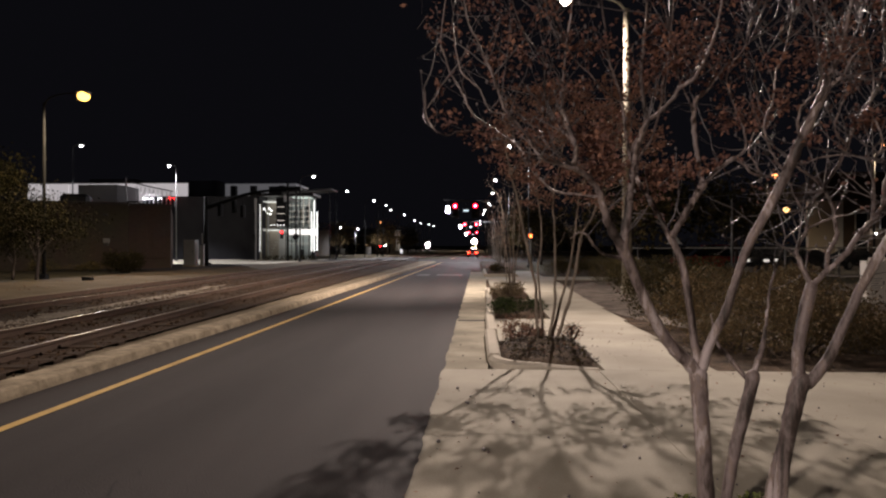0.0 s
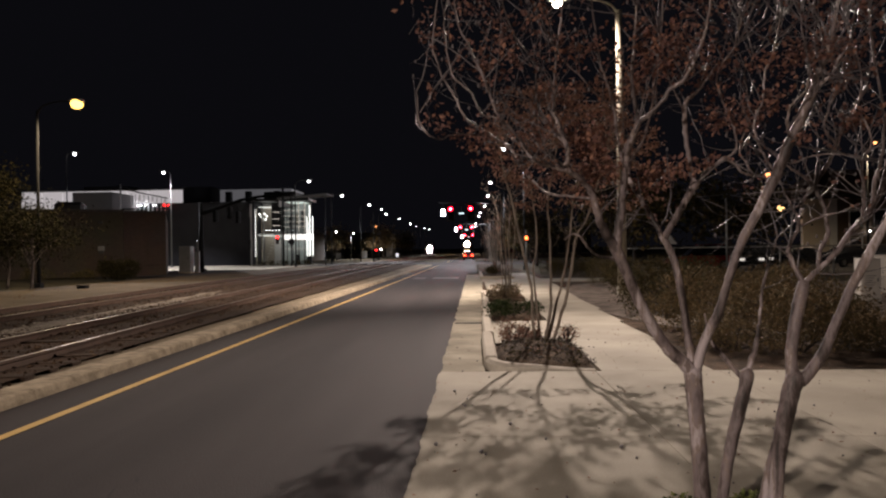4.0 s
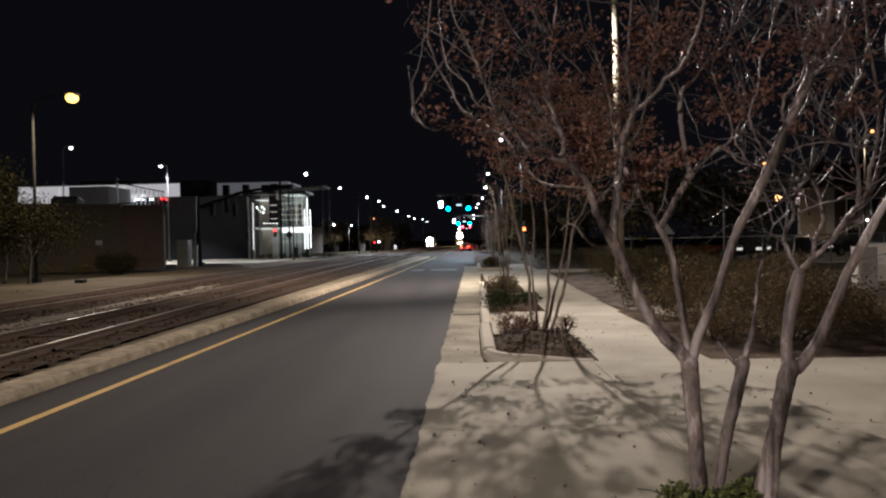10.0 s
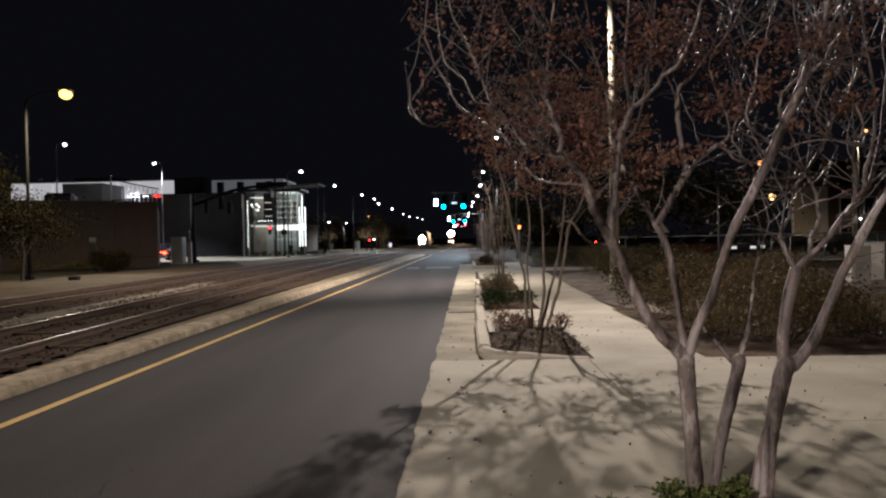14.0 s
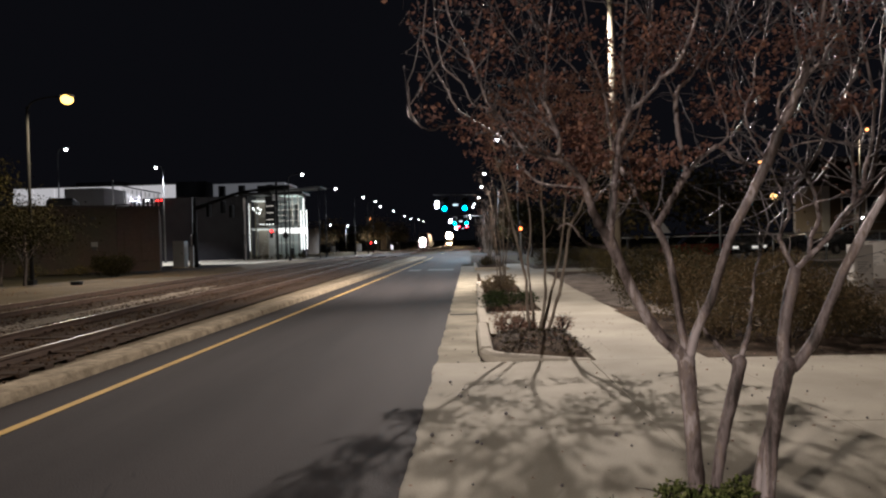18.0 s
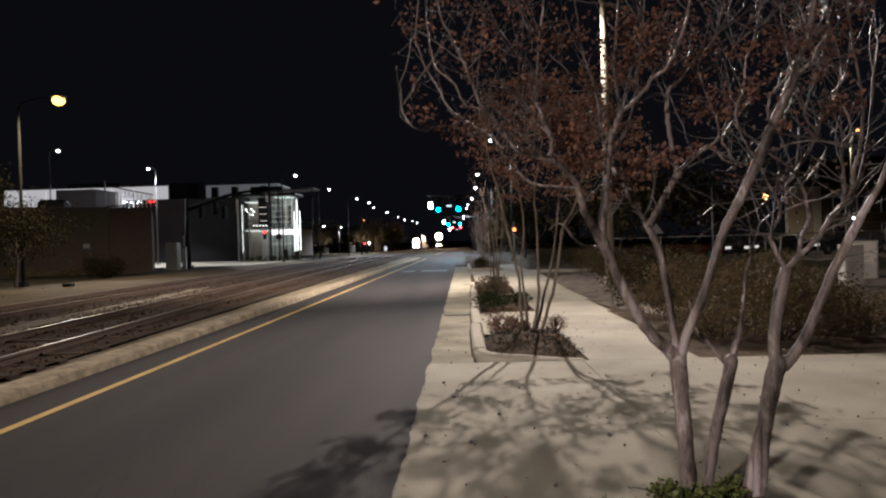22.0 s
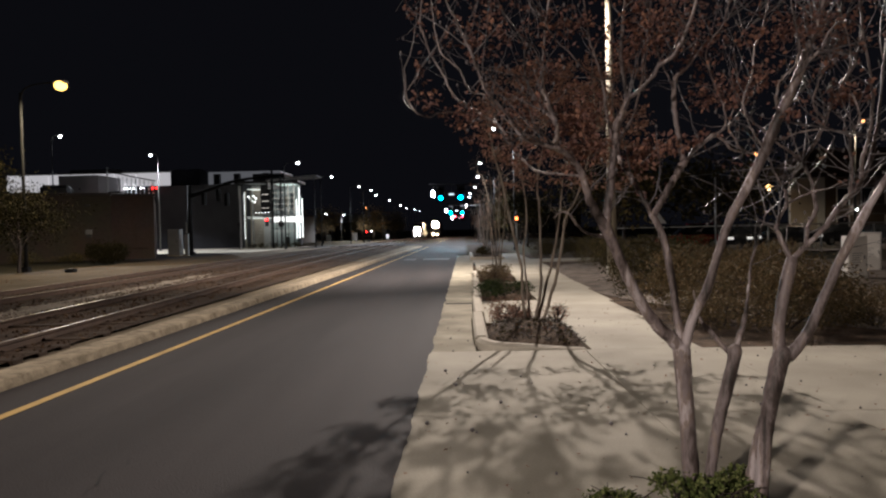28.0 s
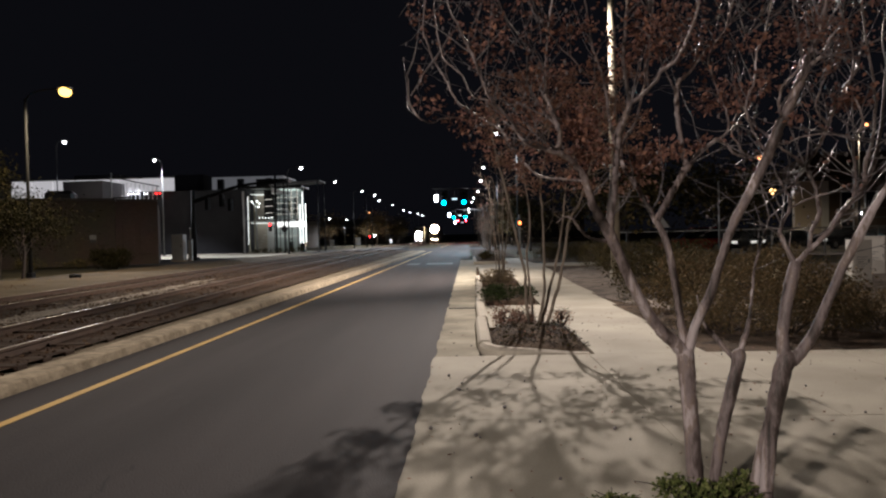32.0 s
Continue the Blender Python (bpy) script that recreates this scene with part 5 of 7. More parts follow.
RUSTY = "broad rust-brown shrub in the long bed"
h1 = shrub("hedge_shrub", 41, 1.25, 1.0, 1.0, 6000, 0.05, LEAF_HEDGE, (4.7, 10.15, -0.02), RUSTY, "shrubs in the long bed")
h2 = shrub("hedge_shrub", 42, 1.3, 1.1, 0.9, 6000, 0.05, LEAF_HEDGE, (5.2, 11.4, 0.1), RUSTY, "shrubs in the long bed")
h3 = shrub("hedge_shrub", 43, 1.2, 1.1, 1.15, 4500, 0.055, LEAF_DULL, (4.1, 13.6, 0.1), "broad dark green-brown shrub in the long bed", "shrubs in the long bed")
for n, (x, y, turn) in enumerate(((3.9, 12.0, 120), (6.4, 12.6, 200), (4.4, 16.4, 150), (6.0, 14.6, 20), (7.2, 14.6, 70), (5.0, 19.4, 230), (6.9, 17.6, 290), (5.2, 23.0, 100), (7.2, 21.0, 190), (5.6, 27.0, 10), (8.2, 24.0, 70), (6.0, 31.0, 200), (8.0, 29.0, 320), (8.6, 19.6, 40))):
    c = copy_thing((h1, h2, h3)[(0, 1, 2, 0, 1, 2, 1, 2, 1, 2, 2, 2, 2, 0)[n]], pose(x, y, 0.1, 0, 0, turn))
    if x / y > 0.47:
        c.scale = (0.9, 0.9, 0.45)
for x, y, turn in ((4.8, 38.8, 30), (6.4, 39.2, 120), (8.0, 39.4, 260), (5.2, 43.0, 200), (7.0, 43.4, 340)):
    copy_thing(h3, pose(x, y, -0.05, 0, 0, turn))
for x, y, turn in ((6.1, 10.4, 140), (7.3, 10.4, 30), (8.5, 10.9, 210), (8.6, 12.4, 100), (9.4, 13.9, 200), (10.4, 15.4, 300), (11.6, 16.4, 20), (9.8, 11.9, 70), (6.9, 11.6, 250), (5.7, 12.0, 160), (7.9, 11.6, 20), (9.2, 12.8, 310), (3.9, 10.6, 95)):
    low = copy_thing(h2, pose(x, y - 0.2, -0.02, 0, 0, turn))
    low.scale = (0.8, 0.8, 0.6 if x < 9 else 0.42)
shrub("evergreen_shrub", 44, 0.35, 0.3, 0.4, 500, 0.05, LEAF_GREEN, (6.8, 9.9, 0.06), "small green shrub at the edge of the bed")
for n, (x, y, r, h) in enumerate(((-24.0, 44.6, 1.3, 1.2), (-28.0, 42.4, 1.2, 0.7), (-25.8, 43.6, 1.2, 0.6))):
    shrub("low_shrub", 50 + n, r, r * 0.7, h, 700, 0.12, LEAF_DULL, (x, y, 0.08), "low dark shrub against the brick building", "shrubs by the brick building")
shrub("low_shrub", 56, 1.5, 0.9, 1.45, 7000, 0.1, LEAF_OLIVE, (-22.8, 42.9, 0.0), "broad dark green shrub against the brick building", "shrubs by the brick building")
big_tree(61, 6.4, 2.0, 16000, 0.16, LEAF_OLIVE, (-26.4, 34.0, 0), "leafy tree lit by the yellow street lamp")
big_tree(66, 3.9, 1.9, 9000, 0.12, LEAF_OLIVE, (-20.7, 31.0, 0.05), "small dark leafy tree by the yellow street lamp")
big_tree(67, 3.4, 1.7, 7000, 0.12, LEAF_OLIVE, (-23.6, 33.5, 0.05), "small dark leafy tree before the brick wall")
TB = "dark leafy tree beyond the shrubs"
b1 = big_tree(62, 6.5, 2.6, 2200, 0.3, LEAF_DULL, (15.5, 42.0, 0), TB, "background trees")
b2 = big_tree(63, 8.0, 3.4, 2000, 0.42, LEAF_HEDGE, (-23.4, 176.0, 0), "autumn-brown tree down the street", "background trees")
for n, (x, y, turn) in enumerate(((11.0, 47.0, 80), (9.0, 40.5, 160), (21.0, 55.0, 200), (6.5, 70.0, 30), (7.0, 84.0, 110), (-18.9, 183.0, 250), (-28.0, 187.0, 15))):
    copy_thing(b1, pose(x, y, 0, 0, 0, turn))
for n, (x, y, turn) in enumerate(((-36.0, 178.0, 60), (-46.0, 190.0, 150), (-23.0, 225.0, 220), (-46.0, 160.0, 280), (8.0, 122.0, 30), (9.0, 150.0, 120))):
    copy_thing(b2, pose(x, y, rise(y), 0, 0, turn))


# ---- buildings ----
def brick_building():
    b = thing("brick_building", pose(-23.85, 52.0, 0, 0, 0, 24), "low flat-roofed brown brick building, unlit", "building")
    box("wall", (-30, -3.0), (0, 16), (-0.1, 4.9), BRICK, b, 0.03)
    box("wall", (-2.995, 0), (0.04, 15.9), (-0.1, 4.85), REDBRICK, b, 0.03, "darker red brick bay")
    boxes("parapet", [(-30.1, -2.96, -0.1, 0.3, 4.9, 5.06)], ROOF, b, 0.02)
    boxes("parapet", [(-2.94, 0.08, -0.05, 0.35, 4.85, 5.0)], ROOF, b, 0.02)
    for x in (-2.1, -0.9):
        w = boxes("bricked_up_window", [(x - 0.4, x + 0.4, 0.0, 0.035, 0.9, 3.4)], REDBRICK, b, 0.01)
        boxes("sill", [(x - 0.5, x + 0.5, -0.08, 0.03, 0.8, 0.9)], REDBRICK, w, 0.01)
    vent = boxes("wall_vent", [(-4.75, -4.3, -0.24, -0.005, 1.95, 2.3)], CABINET, b, 0.03, "grey metal wall vent hood")
    boxes("vent_mouth", [(-4.7, -4.35, -0.2, -0.005, 1.72, 1.94)], DARKMETAL, vent)
    boxes("wall_vent", [(-4.75, -4.4, -0.14, -0.005, 4.0, 4.18)], DARKMETAL, b, 0.01)
    boxes("air_handler", [(-8.1, -6.0, 3, 5.5, 4.9, 5.85)], DARKMETAL, b, 0.25, "dark rooftop air handler")
    return b


def station():
    s = thing("station_building", (0, 0, 0), "large flat-roofed station building with white upper cladding", "building")
    box("wall", (-82, -52.0), (112, 130), (-0.1, 9.2), DARKCLAD, s, 0.05)
    x = -76.0
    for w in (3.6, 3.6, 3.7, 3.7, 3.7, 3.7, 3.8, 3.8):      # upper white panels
        # the panels glow in place of light falling on them
        box("cladding_panel", (x, x + w - 0.05), (111.6, 111.95), (9.25, 12.5), PANEL_GLOW, s, 0.12, "white panel, its floodlighting painted as a glow")
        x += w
    box("roof", (-80, -46), (111.9, 130), (12.5, 12.75), ROOF, s, 0.05)
    boxes("roof_plant", [(-66, -58, 113, 120, 12.75, 13.4)], GREYCLAD, s, 0.1)
    box("annex", (-62.6, -56.3), (104, 111), (-0.1, 11.6), ANNEXCLAD, s, 0.06, "grey windowless annex")
    box("tower", (-45.2, -40.6), (104.5, 112), (-0.1, 12.2), DARKCLAD, s, 0.06, "dark plain stair tower")
    # this storey's light is painted in as a weak glow
    box("upper_wall", (-40.6, -29.0), (108, 116), (9.0, 12.0), DIM_PANEL_GLOW, s, 0.06, "pale upper storey, its lighting painted as a glow")
    for x in (-39.4, -36.2, -31.6):
        boxes("chimney", [(x, x + 0.9, 107.0, 107.9, 9.4, 11.6)], DARKMETAL, s, 0.04)
    box("front_wall", (-47.6, -29.6), (95, 104), (-0.1, 9.0), DARKCLAD, s, 0.05, "dark windowless front wall")
    box("gable", (-29.6, -25.2), (95.5, 104), (8.2, 10.4), DARKMETAL, s, 0.05)
    return s


def stair_frame():
    """Open steel walkway with lamps on it, over the brick building's roof line."""
    f = thing("steel_walkway", (-46.3, 94.6, 0), "open pale steel walkway frame with small lamps", "walkway")
    rod("mast", (-3.6, 0, 0), (-3.6, 0, 11.7), 0.13, WHITECLAD, f)
    for k in range(9):
        x = -2.05 + k * 0.616
        rod("post", (x, 0, 0), (x, 0, 10.45 - k * 0.1), 0.09 if k == 4 else 0.06, WHITECLAD, f, sides=6)
        if k % 2 and k < 8:
            rod("brace", (x, 0, 8.3), (x + 0.616, 0, 10.2 - k * 0.1), 0.05, WHITECLAD, f, sides=6)
    tube("top_rail", [[(-3.6, 0, 11.2, 0.1), (-0.2, 0, 10.35, 0.09), (3.2, 0, 9.65, 0.08)]], DARKMETAL, f, 6)
    rod("bottom_rail", (-3.6, 0, 8.2), (3.6, 0, 8.2), 0.1, DARKMETAL, f, sides=6)
    for x in (-0.95, -0.65, -0.3, 0.3, 1.3, 1.65):
        bm = bmesh.new()
        bmesh.ops.create_icosphere(bm, subdivisions=2, radius=0.055, matrix=Matrix.Translation((x, -0.4, 8.65)))
        part("lamp", bm, WHITE_LAMP, f, "small white lamp")
    for x in (2.88, 3.45):
        bm = bmesh.new()
        bmesh.ops.create_icosphere(bm, subdivisions=2, radius=0.09, matrix=Matrix.Translation((x, -0.3, 8.65)))
        part("beacon", bm, RED_DIM, f, "small red lamp")


def glass_building():
    g = thing("glass_building", (0, 0, 0), "two-storey glass-fronted building, brightly lit inside", "building")
    box("back_wall", (-31.2, -22.6), (94.0, 94.3), (0, 8.6), WHITECLAD, g, 0.03)
    box("side_wall", (-29.6, -29.3), (90.2, 94.3), (0, 8.6), DARKCLAD, g, 0.03)
    box("ground_floor", (-29.3, -21.6), (89.7, 94), (0.02, 0.12), CONCRETE, g, 0.0)
    box("upper_floor", (-26.9, -22.7), (90.6, 94), (4.1, 4.3), WHITECLAD, g, 0.02)
    # the bay is a solid dark box; no recess is modelled
    box("dark_bay", (-26.9, -25.6), (90.0, 92), (4.6, 8.4), DARKMETAL, g, 0.03, "dark bay, a solid box")
    for z in (5.3, 6.2, 7.1):
        boxes("bay_light", [(-26.7, -25.8, 89.9, 89.99, z, z + 0.05)], STRIP_GLOW, g)
    box("partition", (-28.9, -27.6), (93.4, 93.6), (0.1, 8.2), PLASTER, g, 0.02)
    box("roof", (-29.8, -21.8), (89.6, 94.3), (8.6, 8.95), DARKMETAL, g, 0.03)
    verts = [(-25.7, 88.4, 8.75), (-19.0, 88.0, 9.25), (-19.0, 92.0, 9.25), (-25.7, 92.0, 8.75), (-25.7, 88.4, 9.0), (-19.0, 88.0, 9.4), (-19.0, 92.0, 9.4), (-25.7, 92.0, 9.0)]
    place("canopy", mesh_of("canopy", verts, [(0, 1, 2, 3), (7, 6, 5, 4), (0, 4, 5, 1), (1, 5, 6, 2), (2, 6, 7, 3), (3, 7, 4, 0)], GREYCLAD), g, "thin upswept canopy")
    rod("canopy_post", (-19.3, 88.4, 0), (-19.3, 88.4, 9.25), 0.06, DARKMETAL, g, sides=8)
    for x0, x1, z in ((-25.2, -22.8, 4.0), (-26.8, -25.4, 4.0), (-29.0, -27.2, 7.9), (-25.2, -22.8, 8.5), (-29.0, -27.2, 4.0)):
        boxes("ceiling_light", [(x0, x1, 91.0, 93.8, z, z + 0.06)], CEILING_GLOW, g)
    boxes("gallery_floor", [(-29.3, -26.9, 91.6, 94.0, 4.1, 4.3)], WHITECLAD, g, 0.02)
    boxes("edge_light", [(-29.07, -29.0, 89.95, 90.05, 1.2, 7.5)], TUBE_GLOW, g, 0.0, "thin white upright line, given a glow")
    for k in range(5):
        boxes("rail_lamp", [(-27.6 + k * 0.42, -27.48 + k * 0.42, 89.9, 89.98, 4.65, 4.75)], TUBE_GLOW, g, 0.0, "tiny white lamp on the gallery edge")
    verts = [(-25.7, 89.4, 7.8), (-25.7, 89.4, 8.7), (-23.1, 89.4, 7.8), (-25.7, 89.6, 7.8), (-25.7, 89.6, 8.7), (-23.1, 89.6, 7.8)]
    place("soffit", mesh_of("soffit", verts, [(0, 2, 1), (3, 4, 5), (0, 3, 5, 2), (2, 5, 4, 1), (1, 4, 3, 0)], WHITECLAD), g, "pale raking soffit under the roof")
    verts = [(-21.7, 90.2, 0), (-22.6, 94.2, 0), (-22.6, 94.2, 8.6), (-21.7, 90.2, 8.6), (-21.6, 90.2, 0), (-22.5, 94.2, 0), (-22.5, 94.2, 8.6), (-21.6, 90.2, 8.6)]
    place("end_wall", mesh_of("end_wall", verts, [(0, 1, 2, 3), (7, 6, 5, 4), (0, 4, 5, 1), (1, 5, 6, 2), (2, 6, 7, 3), (3, 7, 4, 0)], DARKMETAL), g)
    boxes("fascia", [(-25.1, -21.2, 89.3, 89.6, 3.4, 4.1)], ROOM_GLOW, g, 0.02, "glowing white fascia band")
    for k in range(5):
        x = -25.6 + k * 0.78
        boxes("mullion", [(x - 0.03, x + 0.03, 90.0, 90.15, 0.1, 8.6)], DARKMETAL, g)
    for k in range(4):                                    # rooms behind the glass: shelves, a desk, a stair
        x = -25.3 + k * 0.85
        boxes("display_shelf", [(x, x + 0.6, 92.6, 93.0, 0.12, 1.1 + 0.35 * (k % 2)), (x, x + 0.6, 92.6, 93.0, 1.7, 1.78)], (WHITECLAD, DARKMETAL)[k % 2], g)
        boxes("hanging_panel", [(x + 0.1, x + 0.5, 92.4, 92.5, 5.0 + 0.5 * (k % 2), 6.6 + 0.4 * (k % 3))], (GREYCLAD, PALEPOLE)[k % 2], g)
    for k in range(9):
        boxes("stair_tread", [(-28.8 + k * 0.2, -28.6 + k * 0.2, 92.2, 93.2, 0.3 + k * 0.42, 0.36 + k * 0.42)], WHITECLAD, g)
    # bright mullion lines are imitated by a glow, not by known lamps
    for x in (-23.6, -23.2, -22.4):
        boxes("mullion_glow", [(x - 0.015, x + 0.015, 89.9, 89.98, 4.4, 8.3)], STRIP_GLOW, g, 0.0, "thin white upright line, given a glow")
    # transom edges glow here to imitate light from the rooms
    for z in (2.2, 5.1, 5.8, 6.55, 7.3):
        boxes("transom_glow", [(-25.2, -22.3, 89.9, 89.98, z, z + 0.03)], STRIP_GLOW, g, 0.0, "thin white transom edge, its light painted as a glow")
    for k in range(5):
        x = -25.6 + k * 0.78
        for z0, z1 in ((0.12, 3.2), (4.3, 8.5)):
            p = boxes("pane", [(x + 0.06, x + 0.72, 90.06, 90.08, z0, z1)], GLASS, g)
            p.visible_shadow = False
    for x, z in ((-28.7, 6.9), (-28.45, 6.6), (-28.0, 6.95), (-27.7, 6.65), (-28.3, 6.3), (-27.85, 6.2)):
        bm = bmesh.new()
        bmesh.ops.create_icosphere(bm, subdivisions=1, radius=0.13, matrix=Matrix.Translation((x, 90.6, z)))
        part("pendant_lamp", bm, TUBE_GLOW, g, "small white pendant lamp")
    for x in (-28.95, -28.2):
        boxes("pilaster", [(x - 0.07, x + 0.07, 89.9, 90.2, 0.1, 7.6)], PALEPOLE, g)
    for x, z0, z1 in ((-21.75, 1.2, 6.4), (-21.4, 1.2, 7.9), (-21.02, 1.3, 6.4)):
        rod("light_tube", (x, 88.6, z0), (x, 88.6, z1), 0.04, TUBE_GLOW, g, sides=8, label="upright white light tube")
    for x in (-21.75, -21.4, -21.02):
        rod("tube_bracket", (x, 88.6, 0), (x, 88.6, 1.2), 0.05, DARKMETAL, g, sides=6)
    for k in range(5):
        shrub("low_shrub", 70 + k, 0.8, 0.6, 0.7, 300, 0.14, LEAF_DULL, (-27.5 + k * 1.5, 87.8, 0.03), "low dark shrub before the glass building", "shrubs before the glass building")


def depot():
    d = thing("pale_building", (0, 0, 0), "two-storey pale rendered building with a dark tiled roof", "building")
    box("end_wall", (33.0, 36.4), (69.9, 70.4), (-0.1, 6.3), PLASTER, d, 0.04, "pale rendered end wall")
    boxes("corner_strip", [(35.6, 36.38, 69.86, 69.895, -0.05, 6.28)], WHITECLAD, d, 0.01, "paler corner strip")
    box("wall", (36.4, 60.0), (70.0, 74.4), (-0.1, 6.3), OCHRE, d, 0.04)
    box("eaves", (32.2, 60.6), (69.2, 74.6), (6.3, 6.75), ROOF, d, 0.04)
    verts = [(31.9, 68.9, 6.76), (61, 68.9, 6.76), (61, 75, 6.76), (31.9, 75, 6.76), (35.5, 72, 9.4), (58, 72, 9.4)]
    place("roof", mesh_of("roof", verts, [(0, 1, 5, 4), (1, 2, 5), (2, 3, 4, 5), (3, 0, 4), (3, 2, 1, 0)], ROOFTILE), d, "brown tiled hipped roof")
    for x, z in ((38.2, 3.6), (40.6, 3.6), (43.0, 3.6), (45.4, 3.6), (38.2, 0.8), (43.0, 0.8), (45.4, 0.8)):
        w = boxes("window", [(x - 0.55, x + 0.55, 69.93, 69.99, z, z + 1.5)], DARKGLASS, d)
        boxes("window_frame", [(x - 0.65, x - 0.56, 69.88, 69.995, z - 0.1, z + 1.6), (x + 0.56, x + 0.65, 69.88, 69.995, z - 0.1, z + 1.6), (x - 0.56, x + 0.56, 69.88, 69.995, z + 1.51, z + 1.6)], WHITECLAD, w)
        boxes("sill", [(x - 0.7, x + 0.7, 69.84, 69.995, z - 0.19, z - 0.1)], CONCRETE, w)
    boxes("balcony_rail", [(36.6, 59, 68.2, 68.26, 3.4, 3.46), (36.6, 59, 68.2, 68.26, 2.5, 2.56)], GALV, d)
    bm = bmesh.new()
    bmesh.ops.create_icosphere(bm, subdivisions=2, radius=0.1, matrix=Matrix.Translation((39.4, 69.6, 3.0)))
    part("porch_lamp", bm, WHITE_LAMP, d, "small white porch lamp")
    lamp = rod("wall_lamp_arm", (33.4, 69.9, 5.4), (30.6, 69.2, 5.5), 0.05, DARKMETAL, d, sides=6)
    bm = bmesh.new()
    bmesh.ops.create_icosphere(bm, subdivisions=2, radius=0.32, matrix=Matrix.Translation((30.6, 69.2, 5.35)))
    part("wall_lamp", bm, WARM_ORANGE, d, "glowing orange wall lamp")


def far_blocks():
    for n, (x0, x1, y, d, h, mat, label) in enumerate(((-52, -36, 150, 14, 6.0, DARKCLAD, "low dark commercial building down the street"), (-40, -27, 210, 16, 5.0, BRICK, "low brick shop down the street"), (-60, -34, 280, 20, 9, GREYCLAD, "grey block far down the street"), (12, 26, 152, 16, 6.5, BRICK, "brick building beyond the junction"), (8, 26, 190, 20, 7.5, DARKCLAD, "dark building beyond the junction"))):
        b = thing("far_building", (0, 0, rise(y)), label, "building", "far buildings")
        box("wall", (x0, x1), (y, y + d), (-0.2, h), mat, b, 0.05)
        boxes("parapet", [(x0 - 0.1, x1 + 0.1, y - 0.1, y + 0.4, h, h + 0.3)], ROOF, b)
        k = x0 + 1.5
        while k < x1 - 1.5:
            w = boxes("window", [(k, k + 1.3, y - 0.06, y - 0.01, 1.0, 2.7)], DARKGLASS, b)
            boxes("sill", [(k - 0.1, k + 1.4, y - 0.15, y - 0.005, 0.88, 0.98)], KERB, w)
            k += 2.6


GLASS = bpy.data.materials.new("window_glass")
GLASS.use_nodes = True
gb = GLASS.node_tree.nodes["Principled BSDF"]
gb.inputs["Base Color"].default_value = (0.85, 0.95, 0.95, 1)
gb.inputs["Transmission Weight"].default_value, gb.inputs["Roughness"].default_value, gb.inputs["IOR"].default_value = 1.0, 0.02, 1.1
WARM_ORANGE = glowing("orange_wall_lamp", (1.0, 0.55, 0.2), 5)
brick_building()
station()
stair_frame()
glass_building()
depot()
far_blocks()


# ---- street lamps ----
def street_lamp(at, height, arm, turn, lens_mat, pole_mat, label, group="street lamps", r=0.09, bulb=0.72):
    """A tapered pole with a curved arm and a flat lamp head; the head hangs over the origin's -x side."""
    s = thing("street_lamp", pose(*at, 0, 0, turn), label, "street lamp", group)
    rod("pole", (0, 0, 0.25), (0, 0, height - 0.3), r, pole_mat, s, r * 0.6, 12)
    box("base", (-0.16, 0.16), (-0.16, 0.16), (-0.03, 0.28), pole_mat, s, 0.03)
    tube("arm", [smooth_line([(0, 0, height - 0.5, 0.045), (-0.15 * arm, 0, height - 0.1, 0.04), (-0.55 * arm, 0, height + 0.1, 0.035), (-arm, 0, height + 0.12, 0.03)], 4)], pole_mat, s, 8)
    head = box("head", (-arm - 0.55, -arm + 0.1), (-0.16, 0.16), (height + 0.06, height + 0.2), GALV, s, 0.05)
    bm = bmesh.new()
    bmesh.ops.create_uvsphere(bm, u_segments=14, v_segments=8, radius=1, matrix=Matrix.LocRotScale((-arm - 0.22, 0, height - 0.03), None, (0.21 * bulb, 0.2 * bulb, 0.17 * bulb)))
    part("lens", bm, lens_mat, head)
    return s


LED = "grey street lamp with a lit white head on a short arm"
near = street_lamp((4.75, 22.0, 0.05), 9.4, 1.72, 0, WARM_LAMP, PALEPOLE, "added unseen street lamp pole with a lit warm head above the trees", r=0.16)
# pole for the added lamp behind the camera, never in view
street_lamp((-14.47, -14.0, 0.03), 9.3, 1.75, 180, WARM_LAMP, PALEPOLE, "added unseen street lamp pole with a lit warm head", r=0.16)
street_lamp((-20.95, 32.0, 0), 8.9, 1.75, 180, SODIUM_LAMP, BLACKPOLE, "street lamp with a glowing yellow sodium head", bulb=1.4)
right = street_lamp((4.2, 56.0, 0), 9.9, 1.4, 0, WHITE_LAMP, LAMP_POLE, LED)
for x, y in ((3.8, 83), (3.9, 103), (3.8, 127), (3.2, 147), (3.0, 162), (2.4, 205), (2.6, 240)):
    copy_thing(right, pose(x, y, rise(y)))
for x, y in ((-20.5, 78), (-20.5, 98), (-19.6, 118), (-19.1, 130), (-20.4, 147), (-19.8, 168), (-20.1, 201), (-20.4, 226), (-18.9, 243), (-18.9, 268)):
    copy_thing(right, pose(x, y, rise(y), 0, 0, 180))
lot = street_lamp((-38.3, 85.0, 0), 12.1, 0.7, 0, WHITE_LAMP, CABINET, "tall grey lot lamp with a lit white head", "lot lamps", 0.08)
street_lamp((-42.7, 70.0, 0.3), 12.1, 0.7, 180, WHITE_LAMP, DARKMETAL, "tall dark lot lamp with a lit white head", "lot lamps")
street_lamp((24.9, 60.0, 0), 7.8, 0.4, 180, ORANGE_LAMP, LAMP_POLE, "street lamp with a glowing orange head", "lot lamps", bulb=1.2)
